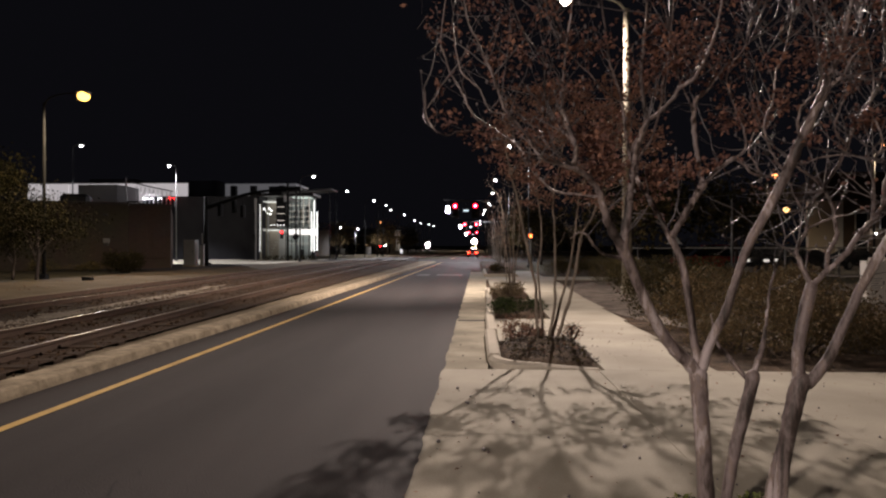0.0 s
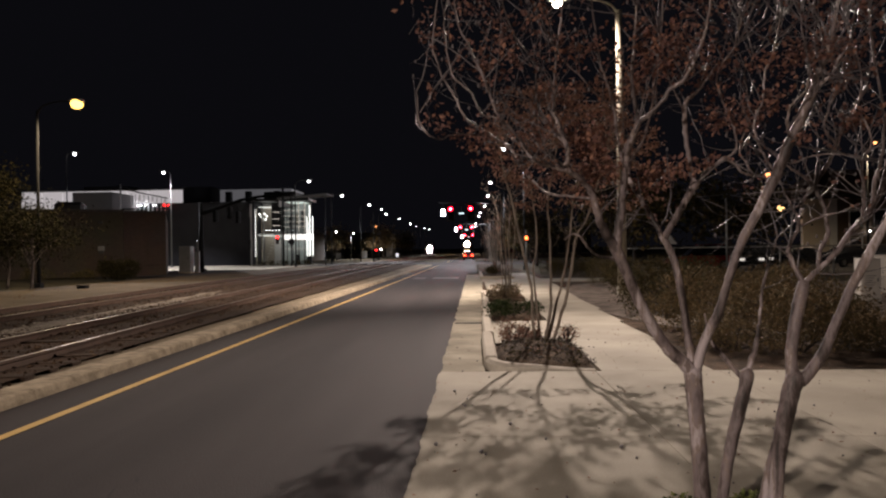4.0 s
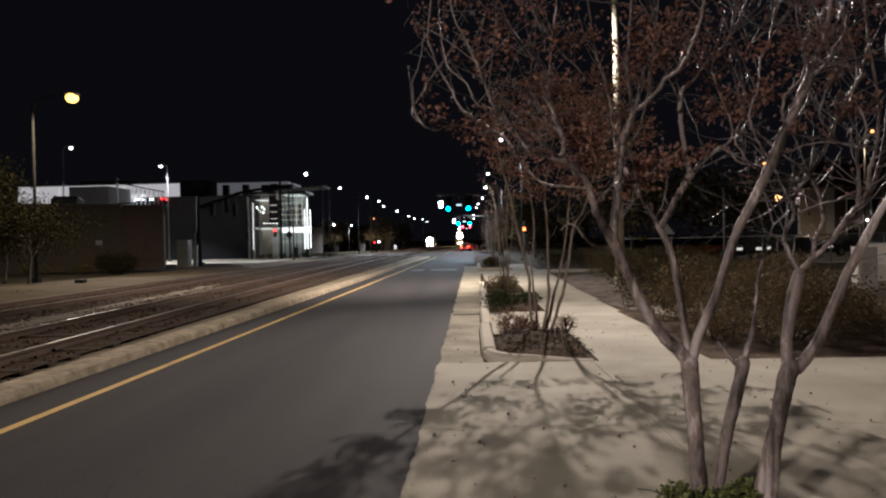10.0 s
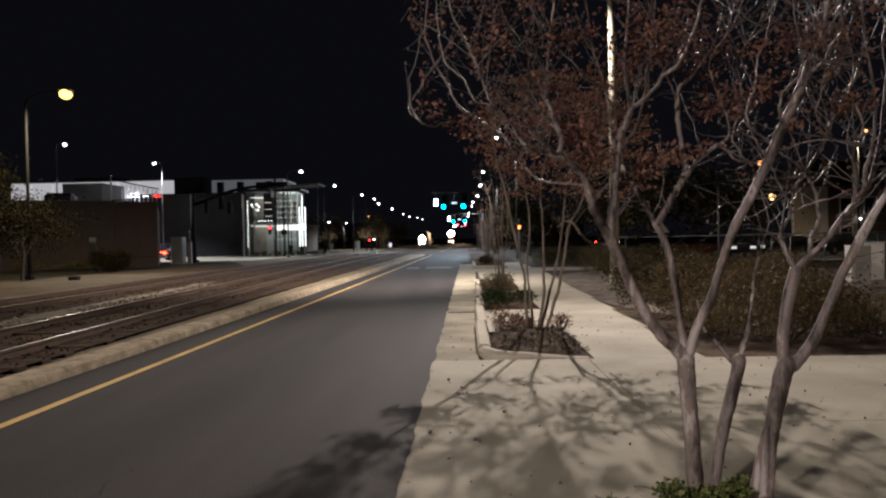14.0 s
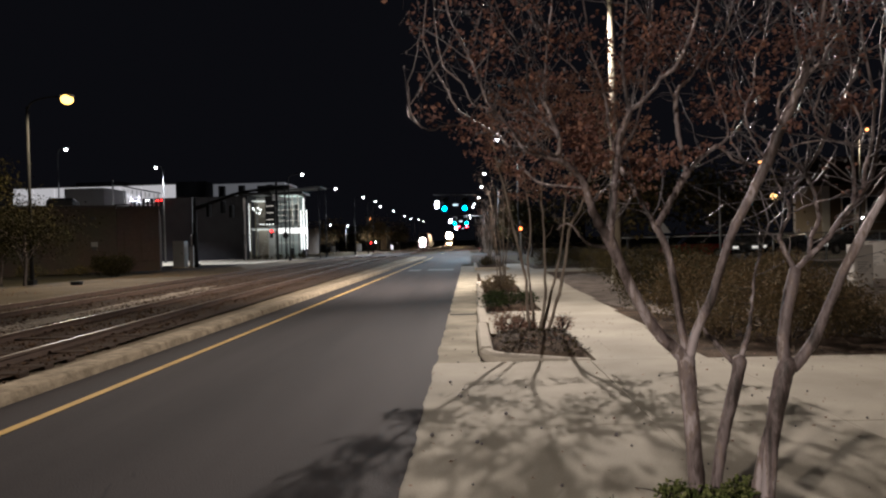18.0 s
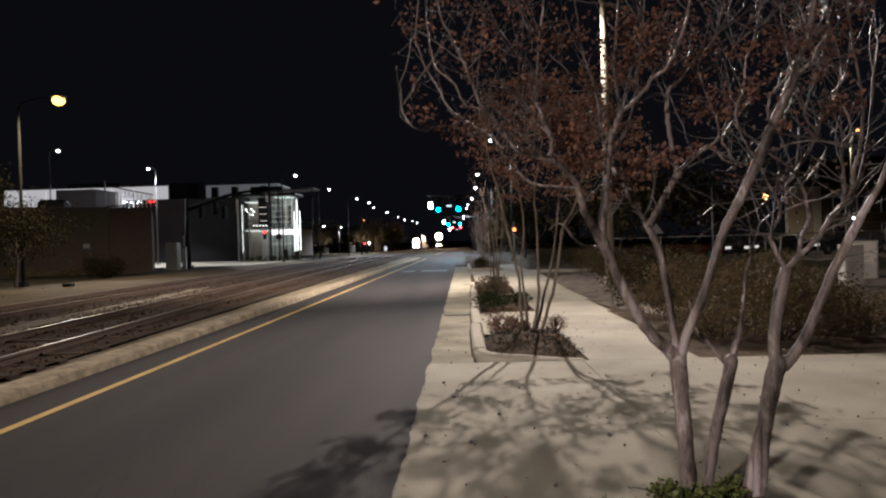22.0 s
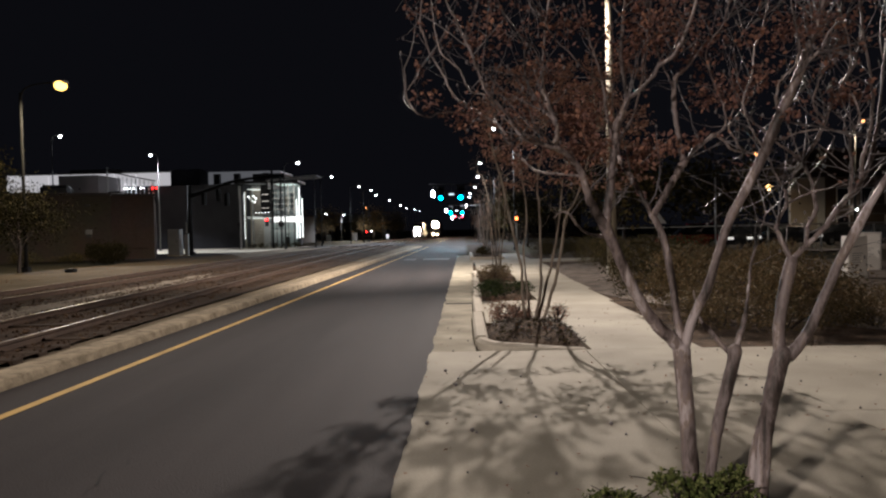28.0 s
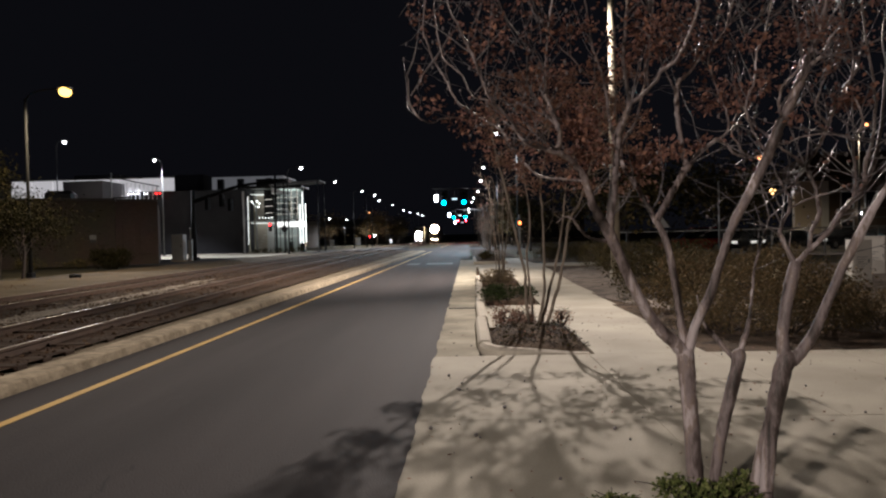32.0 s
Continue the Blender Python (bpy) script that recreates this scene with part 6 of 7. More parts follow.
for x, y, h in ((-26.5, 128.0, 5.6), (-30.6, 170.0, 6.6), (-21.0, 150.0, 2.3)):
    street_lamp((x, y, 0), h, 0.4, 180, WHITE_LAMP, LAMP_POLE, "low lamp with a small lit white head", "low lamps", 0.06)
street_lamp((-24.2, 165.0, 0), 8.0, 0.4, 180, ORANGE_LAMP, LAMP_POLE, "low lamp with an orange head", "low lamps", 0.06)
street_lamp((29.3, 52.0, 0), 9.2, 0.4, 180, ORANGE_LAMP, LAMP_POLE, "street lamp with a small orange head", "lot lamps", bulb=0.55)


# ---- traffic signals ----
LENSES = []


def disc(r, depth, core, front, back):
    """A thin lens, lit on one face and dark on the other; its hot core and oversized ring imitate glare."""
    verts, faces, n = [], [], 16
    for y, k in ((-depth, 0.48), (-depth * 0.5, 1.0), (depth * 0.5, 1.0)):
        verts += [(r * k * math.cos(6.2832 * i / n), y, r * k * math.sin(6.2832 * i / n)) for i in range(n)]
    for j in range(2):
        faces += [(j * n + i, j * n + (i + 1) % n, (j + 1) * n + (i + 1) % n, (j + 1) * n + i) for i in range(n)]
    faces += [tuple(range(n)), tuple(2 * n + i for i in reversed(range(n)))]
    me = mesh_of("lens", verts, faces, [front, back, core])
    for p in me.polygons:
        p.material_index = 0 if p.index < n else 2 if p.index == 2 * n else 1
    return me


RED_DISC, AMBER_DISC, GREEN_DISC = disc(0.27, 0.03, RED_CORE, RED_LAMP, DEADLENS), disc(0.2, 0.03, DEADLENS, DEADLENS, DEADLENS), disc(0.27, 0.03, GREEN_CORE, GREEN_LAMP, DEADLENS)


def signal_head(parent, x, y, z, turn, change):
    """Three lenses in a dark housing with hoods. The lit lens turns its bright face out."""
    h = box("signal_head", (-0.28, 0.28), (-0.08, 0.12), (-0.76, 0.76), DARKMETAL, parent, 0.03, at=pose(x, y, z, 0, 0, turn))
    boxes("backplate", [(-0.42, 0.42, 0.03, 0.045, -0.88, 0.88)], DARKMETAL, h)
    for dz, me, nm in ((0.43, RED_DISC, "red_lens"), (0, AMBER_DISC, "amber_lens"), (-0.43, GREEN_DISC, "green_lens")):
        lens = place(nm, me, h, at=(0, -0.08, dz))
        rows = [(0.28 * math.cos(a), 0.28 * math.sin(a)) for a in [math.pi * (i / 10) for i in range(11)]]
        verts = [(c, yy, dz + s) for yy in (-0.08, -0.36) for c, s in rows]
        place("hood", mesh_of("hood", verts, [(i, i + 1, i + 12, i + 11) for i in range(10)], DARKMETAL), h)
        if nm != "amber_lens":
            LENSES.append((lens, dz, nm == "red_lens", change))
    return h


def mast_signal(y, change):
    m = thing("traffic_signal", (0, y, rise(y)), "dark mast-arm traffic signal with two lit heads over the lane", "traffic signal", "traffic signals over the street")
    rod("pole", (3.1, 0, 0), (3.1, 0, 7.0), 0.16, DARKMETAL, m, 0.11, 12)
    box("base", (2.85, 3.35), (-0.25, 0.25), (0, 0.3), DARKMETAL, m, 0.04)
    rod("mast_arm", (3.1, 0, 6.5), (-3.6, 0, 6.75), 0.1, DARKMETAL, m, 0.06, 10)
    signal_head(m, -2.38, -0.2, 5.65, 0, change)
    signal_head(m, -0.23, -0.2, 5.65, 0, change)
    sign = box("lit_sign", (-3.36, -3.02), (-0.12, 0.0), (5.38, 6.02), SIGN_GLOW, m, 0.03, "glowing bluish-white sign panel")
    boxes("sign_frame", [(-3.41, -3.37, -0.14, 0.02, 5.33, 6.07), (-3.01, -2.97, -0.14, 0.02, 5.33, 6.07), (-3.37, -3.01, -0.14, 0.02, 6.03, 6.07), (-3.37, -3.01, -0.14, 0.02, 5.33, 5.37)], DARKMETAL, sign)
    rod("sign_hanger", (-3.19, -0.05, 6.07), (-3.19, 0, 6.7), 0.025, DARKMETAL, m, sides=6)
    small = box("lane_sign", (-1.5, -0.95), (-0.1, -0.07), (5.52, 5.70), PALE_GLOW, m, 0.01, "small lit white lane sign")
    rod("sign_bracket", (-1.22, -0.05, 5.7), (-1.22, 0, 6.62), 0.025, DARKMETAL, m, sides=6)
    return m


mast_signal(73.0, 4.5)
mast_signal(128.0, 6.4)
mast_signal(190.0, None)


def side_signal():
    m = thing("traffic_signal", (-24.3, 60.0, 0), "dark mast-arm traffic signal facing the cross street", "traffic signal")
    rod("pole", (0, 0, 0.2), (0, 0, 6.2), 0.24, BLACKPOLE, m, 0.16, 12)
    box("base", (-0.35, 0.35), (-0.35, 0.35), (-0.05, 0.3), BLACKPOLE, m, 0.05)
    tube("mast_arm", [smooth_line([(0, 0, 5.2, 0.2), (1.5, 0.3, 5.75, 0.18), (4.0, 0.9, 6.6, 0.14), (7.8, 1.8, 7.1, 0.09)], 4)], BLACKPOLE, m, 10)
    for x, y, z in ((1.2, 0.25, 5.0), (2.4, 0.5, 5.3), (3.1, 0.7, 4.9)):
        h = box("signal_head", (-0.2, 0.2), (-0.15, 0.15), (-0.55, 0.55), BLACKPOLE, m, 0.03, at=pose(x, y, z, 0, 0, 70))
        for dz in (-0.36, 0, 0.36):
            place("lens", AMBER_DISC, h, at=(0, -0.18, dz))
        rod("hanger", (x, y, z + 0.55), (x, y, z + 1.1), 0.03, BLACKPOLE, m, sides=6)
    rod("conduit", (-0.32, -0.05, 0), (-0.32, -0.05, 2.9), 0.07, GALV, m, sides=8)


side_signal()


def pole_signal(at, h, label, lit, sign=False):
    m = thing("signal_post", at, label, "signal post")
    rod("pole", (0, 0, 0), (0, 0, h), 0.14 if sign else 0.09, DARKMETAL, m, sides=8)
    x, z = (-0.7, 2.8) if sign else (0.0, h * 0.36)
    head = box("signal_head", (x - 0.2, x + 0.2), (-0.28, -0.1), (z, z + 1.1), DARKMETAL, m, 0.03)
    bm = bmesh.new()
    bmesh.ops.create_icosphere(bm, subdivisions=2, radius=0.15, matrix=Matrix.Translation((x, -0.3, z + 0.85)))
    part("lens", bm, lit, head)
    if sign:
        rod("bracket", (x + 0.1, -0.15, z + 0.55), (0, 0, z + 0.55), 0.04, DARKMETAL, m, sides=6)
        rod("bracket", (0, 0, 2.5), (1.12, -0.2, 2.5), 0.03, DARKMETAL, m, sides=6)
        bm = bmesh.new()
        bmesh.ops.create_circle(bm, cap_ends=True, segments=8, radius=0.42, matrix=Matrix.Translation((1.12, -0.3, 3.05)) @ Matrix.Rotation(radians(90), 4, "X") @ Matrix.Rotation(radians(22.5), 4, "Z"))
        ret = bmesh.ops.extrude_face_region(bm, geom=list(bm.faces))
        bmesh.ops.translate(bm, vec=(0, 0.03, 0), verts=[v for v in ret["geom"] if isinstance(v, bmesh.types.BMVert)])
        part("sign_plate", bm, DARKMETAL, m, "dark back of an octagonal sign")
        rod("sign_post", (1.12, -0.22, 0), (1.12, -0.22, 9.2), 0.09, DARKMETAL, m, sides=8)
    return m


pole_signal((-24.2, 86.0, 0.02), 9.9, "tall dark post with a red signal and an octagonal sign", RED_DIM, True)
pole_signal((-29.2, 88.0, 0.02), 6.4, "dark post with an unlit signal", DEADLENS)
pole_signal((-22.8, 160.0, 0.02), 3.6, "dark post with a red signal far down the street", RED_DIM)
ped = thing("pedestrian_signal", (3.55, 46.0, 0), "pedestrian signal showing an orange light", "pedestrian signal")
rod("pole", (0, 0, 0), (0, 0, 2.9), 0.06, GALV, ped, sides=8)
hd = box("housing", (-0.2, 0.2), (-0.28, -0.06), (2.15, 2.6), DARKMETAL, ped, 0.03)
boxes("display", [(-0.09, 0.09, -0.29, -0.281, 2.26, 2.48)], SIGNAL_ORANGE, hd)


# ---- cabinets, piers, fence and small street things ----
def cabinet(at, w, d, h, label):
    c = thing("utility_cabinet", at, label, "utility cabinet")
    box("body", (-w / 2, w / 2), (-d / 2, d / 2), (0.08, h), CABINET, c, 0.03)
    box("plinth", (-w / 2 - 0.06, w / 2 + 0.06), (-d / 2 - 0.06, d / 2 + 0.06), (-0.05, 0.08), KERB, c, 0.02)
    dr = box("door", (-w / 2 + 0.07, w / 2 - 0.07), (-d / 2 - 0.025, -d / 2 - 0.001), (0.2, h - 0.12), CABINET, c, 0.008)
    boxes("handle", [(w / 2 - 0.2, w / 2 - 0.16, -d / 2 - 0.06, -d / 2 - 0.026, h * 0.5, h * 0.62)], DARKMETAL, dr)


cabinet((-24.6, 57.5, 0.0), 1.0, 0.8, 2.3, "grey metal signal cabinet beside the traffic signal pole")
slim = thing("meter_post", (-23.75, 57.8, 0), "slim grey metal meter post beside the signal cabinet", "meter post")
box("body", (-0.17, 0.17), (-0.14, 0.14), (0.05, 1.85), CABINET, slim, 0.03)
box("foot", (-0.2, 0.2), (-0.17, 0.17), (-0.03, 0.05), KERB, slim, 0.01)
box("cap", (-0.19, 0.19), (-0.16, 0.16), (1.85, 1.92), DARKMETAL, slim, 0.02)


def pale_cabinet(at, w, d, h, turn):
    """A plain upright cabinet with a shallow door, a seam and a lid."""
    c = thing("electrical_cabinet", pose(*at, 0, 0, turn), "plain off-white metal electrical cabinet beside the shrubs", "cabinet", "off-white cabinets")
    box("body", (-w / 2, w / 2), (-d / 2, d / 2), (0.06, h), OFFWHITE, c, 0.015)
    box("plinth", (-w / 2 - 0.04, w / 2 + 0.04), (-d / 2 - 0.04, d / 2 + 0.04), (-0.12, 0.06), KERB, c, 0.01)
    door = box("door", (-w / 2 + 0.03, w / 2 - 0.03), (-d / 2 - 0.012, -d / 2 - 0.001), (0.1, h - 0.04), OFFWHITE, c, 0.004)
    boxes("notice_line", [(-w * 0.3, w * (0.26 - 0.09 * (k % 3)), -d / 2 - 0.0135, -d / 2 - 0.0122, h * (0.62 - 0.05 * k), h * (0.635 - 0.05 * k)) for k in range(6)], GALV, door, 0.0, "faint grey lines of small print")
    boxes("latch", [(w / 2 - 0.1, w / 2 - 0.07, -d / 2 - 0.03, -d / 2 - 0.013, h * 0.5, h * 0.58)], GALV, door)
    box("lid", (-w / 2 - 0.008, w / 2 + 0.008), (-d / 2 - 0.016, d / 2 + 0.008), (h + 0.001, h + 0.02), OFFWHITE, c, 0.006)


OFFWHITE = material("off_white_paint", (0.70, 0.66, 0.60), (0.84, 0.80, 0.74), 0.6, 24, 1.6, 0.15)
pale_cabinet((10.12, 18.0, 0.02), 0.47, 0.4, 1.16, -6)
pale_cabinet((12.25, 21.2, 0.0), 0.84, 0.4, 1.22, -30)


def fence():
    f = thing("chain_link_fence", (0, 0, 0), "tall galvanised chain-link fence before the car park", "fence")
    for k in range(-2, 9):
        x = 14.6 + k * 3.0
        rod("post", (x, 40, -0.05), (x, 40, 4.7 if k == 0 else 1.62), 0.06 if k == 0 else 0.045, GALV, f, sides=8)
    rod("top_rail", (8.6, 40, 1.55), (38.6, 40, 1.6), 0.04, GALV, f, sides=8)
    wires = []
    for k in range(160):
        x = 14.7 + k * 0.15
        for s in (1, -1):
            a, b = (x, x + 1.45) if s > 0 else (x + 1.45, x)
            if max(a, b) < 38.6:
                wires.append([(a, 40, 0.1, 0.003), (b, 40, 1.55, 0.003)])
    tagged(tube("wire_mesh", wires, GALV, f, 3), kind="stuff")
    tube("guy_wire", [smooth_line([(14.6, 40, 4.6, 0.022), (10.4, 40, 4.3, 0.022), (8.6, 40, 4.4, 0.022)], 3), smooth_line([(14.6, 40, 4.6, 0.022), (17.0, 40, 4.2, 0.022), (18.5, 40, 4.05, 0.022)], 3)], GALV, f, 5)


fence()
sg = thing("yield_sign", (10.2, 36.0, 0), "small pale triangular sign on a post", "sign")
rod("post", (0, 0, 0), (0, 0, 2.1), 0.03, GALV, sg, sides=6)
place("plate", mesh_of("plate", [(-0.4, -0.05, 1.75), (0.4, -0.05, 1.75), (0, -0.05, 2.3), (-0.4, -0.03, 1.75), (0.4, -0.03, 1.75), (0, -0.03, 2.3)], [(0, 1, 2), (5, 4, 3), (0, 3, 4, 1), (1, 4, 5, 2), (2, 5, 3, 0)], GALV), sg)
rng = random.Random(77)
for x, y, w, h in ((-23.5, 118.0, 0.8, 1.0), (-19.6, 122.0, 0.9, 1.3), (-16.8, 150.0, 0.6, 0.9)):
    b = thing("sign_board", (x, y, 0.05), "small pale board on two legs down the street", "sign")
    box("board", (-w / 2, w / 2), (-0.03, 0.03), (0.5, 0.5 + h), WHITECLAD, b, 0.01)
    for s in (-1, 1):
        rod("leg", (s * w * 0.35, 0, -0.02), (s * w * 0.35, 0, 0.52), 0.03, GALV, b, sides=6)
rock = thing("rail_box", (-17.9, 30.5, 0.05), "small dark metal box on the verge by the tracks", "box")
box("body", (-0.22, 0.22), (-0.15, 0.15), (0, 0.14), BLACKPOLE, rock, 0.03)
box("lid", (-0.24, 0.24), (-0.17, 0.17), (0.14, 0.17), BLACKPOLE, rock, 0.02)


def litter():
    """Seed pods and leaves lying on the paving."""
    rng = random.Random(9)
    pods, leaves = [], []
    for _ in range(170):
        x, y = rng.uniform(-0.4, 6.5), rng.uniform(3.4, 12.0)
        s = rng.choice((0.004, 0.006, 0.009))
        pods.append([(x, y, 0.002, s), (x + s * 0.5, y + s, s * 1.2, s * 1.1), (x + s, y + s * 1.5, s * 1.5, s * 0.4)])
    for x, y in ((-0.31, 5.27), (0.04, 5.07), (-0.1, 6.6), (0.3, 5.9), (1.1, 5.2), (-0.22, 7.3)):
        pods.append([(x, y, 0.002, 0.014), (x + 0.01, y + 0.008, 0.013, 0.017), (x + 0.015, y + 0.015, 0.024, 0.006)])
    for _ in range(420):
        leaves.append((rng.uniform(-0.45, 6.5), rng.uniform(3.0, 13.0), 0.012))
    tagged(tube("fallen_pods", pods, TWIG, None, 5), "dark seed pods scattered on the paving", "litter", kind="stuff")
    v, f = leaves_data(leaves, 0.035, rng)
    v = [(p.x, p.y, 0.006 + abs(p.z - 0.012) * 0.4) for p in v]
    tagged(place("fallen_leaves", mesh_of("fallen_leaves", v, f, LEAF_DRY)), "small dry leaves scattered on the paving", "litter", kind="stuff")
    # twigs and bark on the mulch
    bits = []
    for _ in range(1300):
        x, y = rng.uniform(0.42, 1.55), rng.uniform(8.8, 11.2)
        z = 0.135 + rng.uniform(-0.03, 0.03) - 0.115 * max(abs(x - 0.955) / 0.645, abs(y - 9.98) / 1.32) ** 3
        a, s = rng.uniform(0, 6.28), rng.uniform(0.02, 0.08)
        bits.append([(x, y, z, 0.004), (x + s * math.cos(a), y + s * math.sin(a), z + rng.uniform(-0.01, 0.03), 0.003)])
    lv = []
    for _ in range(650):
        x, y = rng.uniform(0.42, 1.5), rng.uniform(8.8, 11.1)
        lv.append((x, y, 0.14 + rng.uniform(-0.02, 0.03) - 0.115 * max(abs(x - 0.955) / 0.645, abs(y - 9.98) / 1.32) ** 3))
    tagged(place("leaf_litter", mesh_of("leaf_litter", *leaves_data(lv, 0.04, rng), LEAF_DULL)), "dark dry leaves lying on the mulch", "litter", kind="stuff")
    tagged(tube("bark_chips", bits, HEDGE_TWIG, None, 4), "bark chips and twigs on the mulch", "mulch", kind="stuff")


def verge_tufts():
    rng = random.Random(19)
    verts, faces = [], []
    for _ in range(420):
        y = rng.uniform(14, 60)
        x = rng.uniform(-20.3, -12.0 + swing(y))
        if noise.noise((x * 0.35, y * 0.35, 9.0)) < 0.05:
            continue
        for _ in range(3):
            a, h, w = rng.uniform(0, 6.28), rng.uniform(0.02, 0.07), 0.012
            i = len(verts)
            verts += [(x - w, y, 0.03), (x + w, y, 0.03), (x + 0.05 * math.cos(a), y + 0.05 * math.sin(a), 0.06 + h)]
            faces.append((i, i + 1, i + 2))
    tagged(place("grass_tufts", mesh_of("grass_tufts", verts, faces, LEAF_DRY)), "dry grass tufts on the verge", "grass", kind="stuff")


litter()
verge_tufts()


# ---- vehicles ----
def extruded(profile, half, inset=0.0):
    """A side outline (y, z) given a width; the upper points lean in by inset."""
    top = max(z for _, z in profile)
    low = min(z for _, z in profile)
    verts, n = [], len(profile)
    for s in (-1, 1):
        for y, z in profile:
            verts.append((s * (half - inset * (z - low) / (top - low)), y, z))
    faces = [tuple(reversed(range(n))), tuple(range(n, 2 * n))]
    faces += [(i, (i + 1) % n, n + (i + 1) % n, n + i) for i in range(n)]
    bm = bmesh.new()
    vs = [bm.verts.new(v) for v in verts]
    for f in faces:
        bm.faces.new([vs[i] for i in f])
    bmesh.ops.recalc_face_normals(bm, faces=list(bm.faces))
    bmesh.ops.bevel(bm, geom=list(bm.edges), offset=0.05, segments=2, affect="EDGES", clamp_overlap=True)
    return bm


def car(at, paint, tall, label, tail, head_mat, group=""):
    """A car that faces +y, with its origin on the road under its middle."""
    c = thing("car", at, label, "car", group)
    z = 1.75 if tall else 1.45
    part("body", extruded([(-2.3, 0.35), (-2.32, 0.75), (-2.2, 1.0), (1.0, 1.02), (2.1, 0.88), (2.3, 0.65), (2.28, 0.32), (1.8, 0.25), (-1.9, 0.25)], 0.92, 0.06), paint, c)
    part("cabin", extruded([(-2.15 if tall else -1.7, 1.0), (-1.95 if tall else -1.2, z - 0.1), (-1.5 if tall else -0.9, z), (0.1, z), (0.35, z - 0.08), (1.15, 1.0)], 0.84, 0.14), DARKGLASS, c)
    boxes("roof_panel", [(-0.66, 0.66, -1.5 if tall else -0.9, 0.15, z - 0.02, z + 0.03)], paint, c, 0.02)
    for sx in (-1, 1):
        for y in (-1.4, 1.42):
            bm = bmesh.new()
            bmesh.ops.create_cone(bm, cap_ends=True, segments=18, radius1=0.34, radius2=0.34, depth=0.22, matrix=Matrix.Translation((sx * 0.82, y, 0.34)) @ Matrix.Rotation(radians(90), 4, "Y"))
            w = part("wheel", bm, RUBBER, c)
            bm = bmesh.new()
            bmesh.ops.create_cone(bm, cap_ends=True, segments=12, radius1=0.2, radius2=0.18, depth=0.04, matrix=Matrix.Translation((sx * 0.94, y, 0.34)) @ Matrix.Rotation(radians(90), 4, "Y"))
            part("rim", bm, GALV, w)
        boxes("tail_light", [(sx * 0.68 - 0.17, sx * 0.68 + 0.17, -2.36, -2.29, 0.72, 0.94)], tail, c, 0.01)
        boxes("headlight", [(sx * 0.62 - 0.18, sx * 0.62 + 0.18, 2.22, 2.32, 0.62, 0.8)], head_mat, c, 0.01)
        boxes("mirror", [(sx * 0.98 - 0.1, sx * 0.98 + 0.1, 0.75, 0.9, 0.98, 1.12)], paint, c, 0.02)
    if tall:
        boxes("light_bar", [(-0.52, 0.52, -2.36, -2.29, 0.84, 0.92)], tail, c, 0.0, "red light bar across the tail")
    boxes("plate", [(-0.26, 0.26, -2.37, -2.33, 0.5, 0.63)], WHITECLAD, c)
    return c


CAR_LAMP = glowing("car_lamp", (1.0, 0.95, 0.85), 40)
waiting = car((-1.15, 110, 0), REDPAINT, False, "car waiting at the red light with its tail lights lit", TAIL_LAMP, CAR_LAMP)
turning = car(pose(-34, 80, 0.03, 0, 0, -90), BLACKPAINT, True, "black sport utility car with a red light bar across its tail", TAIL_LAMP, DEADLENS)
PK = "parked cars"
# glowing front lights stand in for reflected glints on the parked cars
GLINT_LAMP = glowing("glint_lamp", (1.0, 0.95, 0.88), 0.6)
car(pose(16.2, 49.5, 0, 0, 0, 84), REDPAINT, True, "dark red car parked behind the fence", DEADLENS, DEADLENS, PK)
pk = car(pose(19.5, 50, 0, 0, 0, 170), BLACKPAINT, False, "black car parked behind the fence, front lights made to glow as glints", DEADLENS, GLINT_LAMP, PK)
for x, y, a in ((23.5, 51, 100), (27.5, 52, 120), (31.5, 52, 190), (35.5, 53, 165), (22, 58, 90)):
    copy_thing(pk, pose(x, y, 0, 0, 0, a))
strip("car_park", 9.0, 60.0, spaced(40.6, 68.0, 8), 0.0, ASPHALT, "dark asphalt car park", "car park")


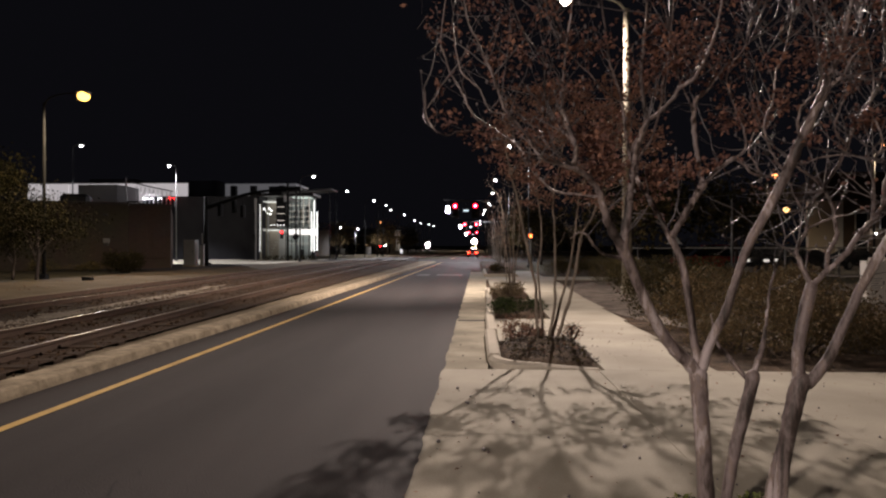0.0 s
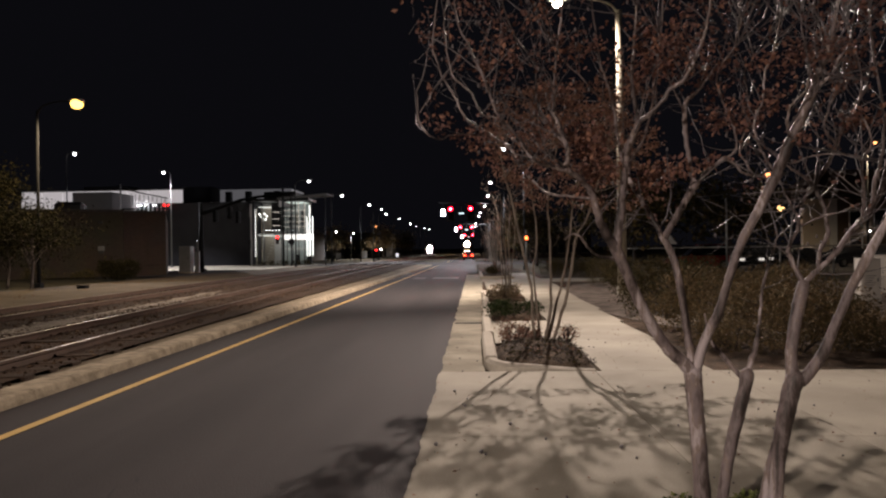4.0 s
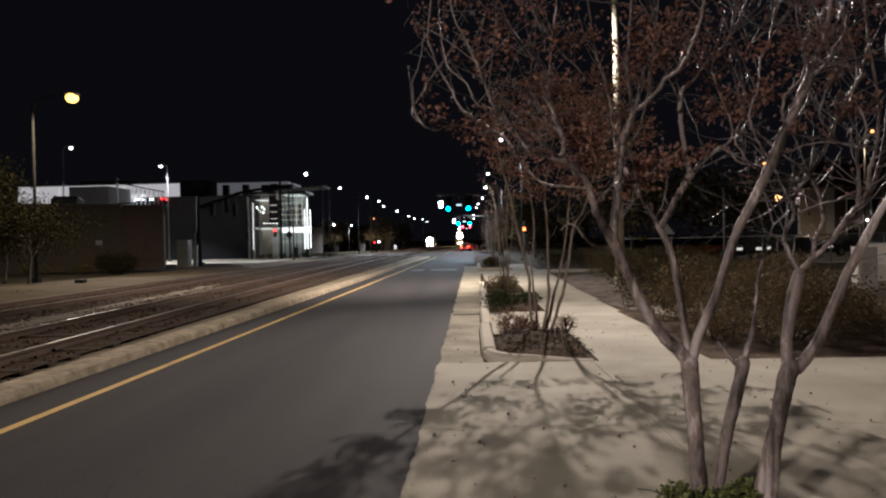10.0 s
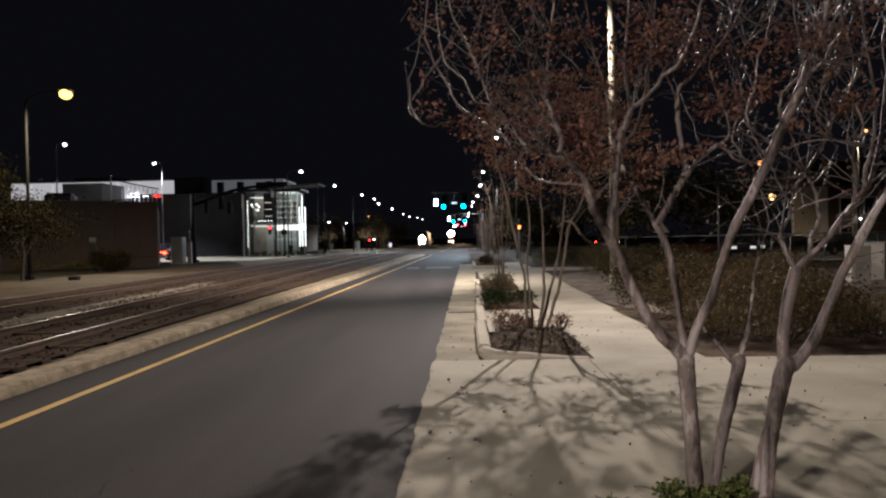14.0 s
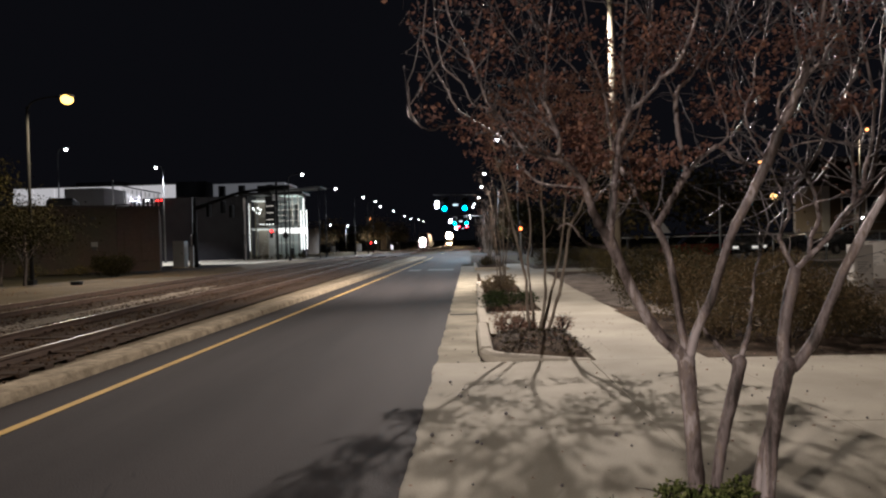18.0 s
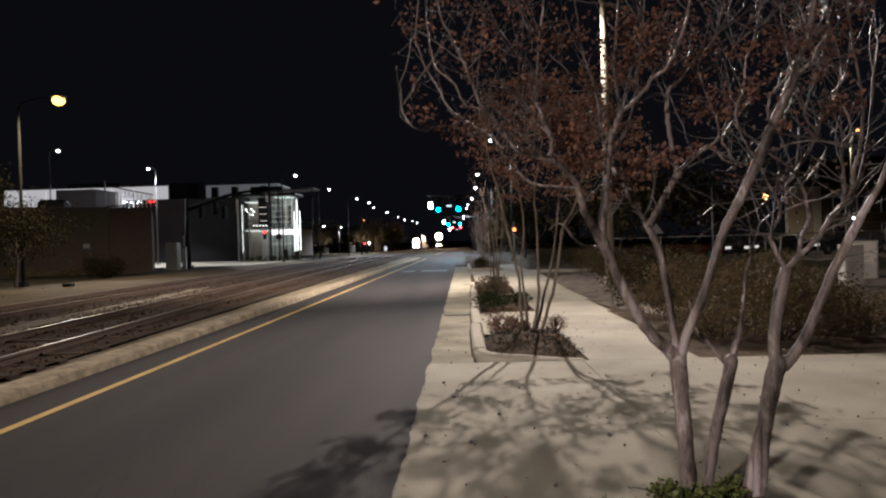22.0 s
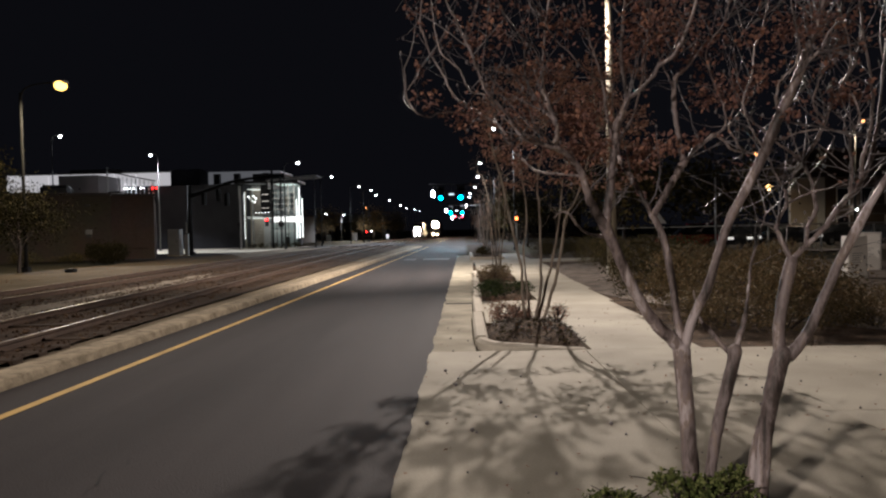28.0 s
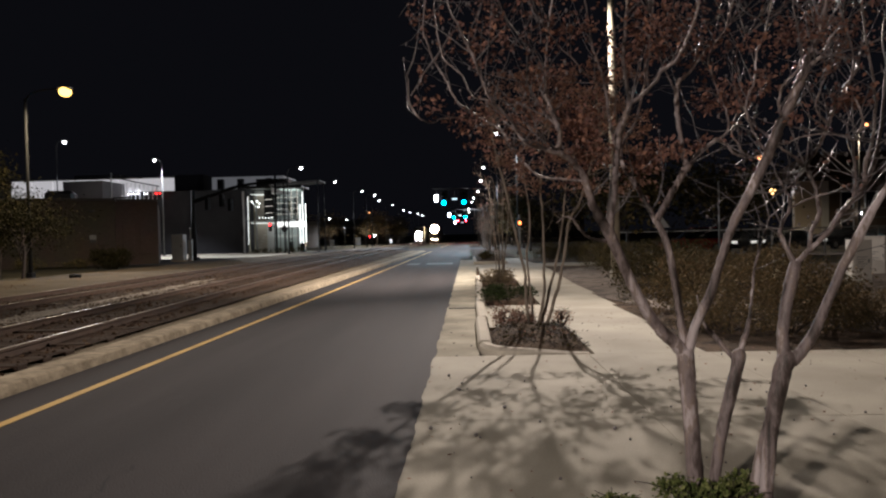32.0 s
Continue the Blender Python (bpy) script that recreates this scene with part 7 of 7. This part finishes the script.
def locomotive(label, high):
    """A diesel locomotive facing -y, its front at the origin, wheels on the rails at z = 0."""
    c = thing("locomotive", (0, 0, 0), label, "locomotive", "locomotives")
    box("frame", (-1.5, 1.5), (0.0, 20.0), (1.05, 1.45), LOCOPAINT, c, 0.04)
    part("nose", extruded([(0.5, 1.45), (0.55, 2.9), (0.9, 3.2), (2.6, 3.2), (2.6, 1.45)], 1.05, 0.1), LOCOPAINT, c)
    part("cab", extruded([(2.6, 1.45), (2.55, 3.2), (2.8, 4.35), (3.1, 4.55), (5.2, 4.55), (5.3, 1.45)], 1.5, 0.15), LOCOPAINT, c)
    part("hood", extruded([(5.32, 1.45), (5.32, 4.0), (5.6, 4.2), (18.8, 4.2), (19.0, 1.45)], 0.95, 0.05), LOCOPAINT, c)
    boxes("windscreen", [(-1.1, -0.15, 2.5, 2.62, 3.35, 4.1), (0.15, 1.1, 2.5, 2.62, 3.35, 4.1)], DARKGLASS, c)
    box("pilot", (-1.4, 1.4), (-0.15, 0.1), (0.15, 1.1), LOCOPAINT, c, 0.05)
    rod("coupler", (0, 0, 0.75), (0, -0.6, 0.75), 0.12, RUST, c, sides=8)
    for y in (3.6, 16.0):
        t = box("truck", (-1.2, 1.2), (y - 2.0, y + 2.0), (0.45, 1.04), DARKMETAL, c, 0.05)
        for dy in (-1.5, 0, 1.5):
            for sx in (-0.72, 0.72):
                bm = bmesh.new()
                bmesh.ops.create_cone(bm, cap_ends=True, segments=18, radius1=0.5, radius2=0.5, depth=0.13, matrix=Matrix.Translation((sx, y + dy, 0.5)) @ Matrix.Rotation(radians(90), 4, "Y"))
                part("wheel", bm, RUST, t)
    box("fuel_tank", (-1.2, 1.2), (6.6, 13.0), (0.3, 1.04), DARKMETAL, c, 0.1)
    for sx in (-1.45, 1.45):
        rod("handrail", (sx, 0.3, 2.4), (sx, 19.6, 2.4), 0.025, PALEPOLE, c, sides=6)
        for y in spaced(0.3, 19.6, 8):
            rod("rail_post", (sx, y, 1.45), (sx, y, 2.4), 0.02, PALEPOLE, c, sides=6)
    # headlight discs are oversized: their shape stands in for glare
    hz, hy, hr = (3.8, 0.42, 1.05) if high else (2.25, 0.42, 0.82)
    lamp = box("headlight_housing", (-1.1, 1.1), (hy - 0.1, hy + 0.1), (hz - 1.0, hz + 1.0), DARKMETAL, c, 0.05)
    bm = bmesh.new()
    bmesh.ops.create_uvsphere(bm, u_segments=20, v_segments=12, radius=1, matrix=Matrix.LocRotScale((0, hy - 0.12, hz), None, (hr, 0.14, hr)))
    part("headlight", bm, AMBER_HEAD if high else HEAD_LAMP, lamp, "lit headlight, oversized to imitate its glare")
    for sx in (-0.58, 0.58):
        bm = bmesh.new()
        bmesh.ops.create_uvsphere(bm, u_segments=14, v_segments=8, radius=1, matrix=Matrix.LocRotScale((sx, -0.2, 0.85), None, (0.14, 0.1, 0.14)))
        part("ditch_light", bm, AMBER_HEAD if high else HEAD_LAMP, c, "lit ditch light")
    return c


oncoming = locomotive("dark diesel locomotive coming nearer with glaring headlights", True)
standing = locomotive("dark diesel locomotive drawing up on the second track, headlights lit", False)


# ---- what moves ----
def motions():
    rows = []
    for t in spaced(0, 32, 16):
        y = 194 + 3.6 * (32 - t)
        lean = math.degrees(math.atan(0.066 - 0.000548 * (y - 8.0)))
        rows.append((t, pose(rail_line(TRACKS[0], y), y, 0.254 + rise(y), 0, 0, lean)))
    walk(oncoming, rows)
    rows = []
    for t, y in ((0, 330), (2, 290), (3.5, 262), (6, 228), (8, 214), (10, 208), (12, 203), (17, 198), (20, 197), (25, 196), (32, 189)):
        lean = math.degrees(math.atan((rail_line(TRACKS[1], y) - rail_line(TRACKS[1], y + 14)) / 14))
        rows.append((t, pose(rail_line(TRACKS[1], y), y, 0.254 + rise(y), 0, 0, lean)))
    walk(standing, rows)
    walk(waiting, [(0, pose(-0.9, 125, 0)), (8.2, pose(-0.9, 125, 0)), (9.0, pose(-0.85, 127.0, 0, 0, 0, -2)), (9.8, pose(-0.6, 131.0, 0, 0, 0, -14)), (10.4, pose(0.2, 134.2, 0, 0, 0, -40)), (11.0, pose(2.2, 136.6, 0, 0, 0, -68)), (11.6, pose(5.4, 137.4, 0, 0, 0, -88)),
                   (12.6, pose(12.5, 137.5, 0, 0, 0, -90)), (18, pose(66, 137.5, 0, 0, 0, -90)), (32, pose(66.5, 137.5, 0, 0, 0, -90))])
    walk(turning, [(0, pose(-46, 69.6, 0.03, 0, 0, -90)), (11.0, pose(-46, 69.6, 0.03, 0, 0, -90)), (12.2, pose(-36.6, 69.8, 0.03, 0, 0, -88)), (12.7, pose(-34.6, 70.2, 0.03, 0, 0, -80)), (13.4, pose(-33.0, 71.4, 0.03, 0, 0, -55)), (13.8, pose(-32.7, 73.0, 0.03, 0, 0, -20)),
                   (14.2, pose(-33.2, 75.2, 0.03, 0, 0, 15)), (14.5, pose(-34.1, 77.2, 0.03, 0, 0, 26)), (16.5, pose(-37.8, 84.6, 0.03, 0, 0, 28)), (16.9, pose(-39.6, 86.6, 0.03, 0, 0, 50)), (17.6, pose(-44.5, 88.6, 0.03, 0, 0, 75)), (19.0, pose(-54, 90.0, 0.03, 0, 0, 88)), (32, pose(-54.5, 90.0, 0.03, 0, 0, 88))])
    for lens, dz, red, change in LENSES:
        at = (0, -0.08, dz)
        a, b = (0, 180) if red else (180, 360)
        if change is None:
            walk(lens, [(0, pose(*at, 0, 0, a)), (32, pose(*at, 0, 0, a))])
        else:
            walk(lens, [(0, pose(*at, 0, 0, a)), (change, pose(*at, 0, 0, a)), (change + 0.034, pose(*at, 0, 0, a + 60)), (change + 0.067, pose(*at, 0, 0, a + 120)), (change + 0.1, pose(*at, 0, 0, b)), (32, pose(*at, 0, 0, b))])


# ---- kerbs and paving ----
build_kerbs()
build_paving()
motions()
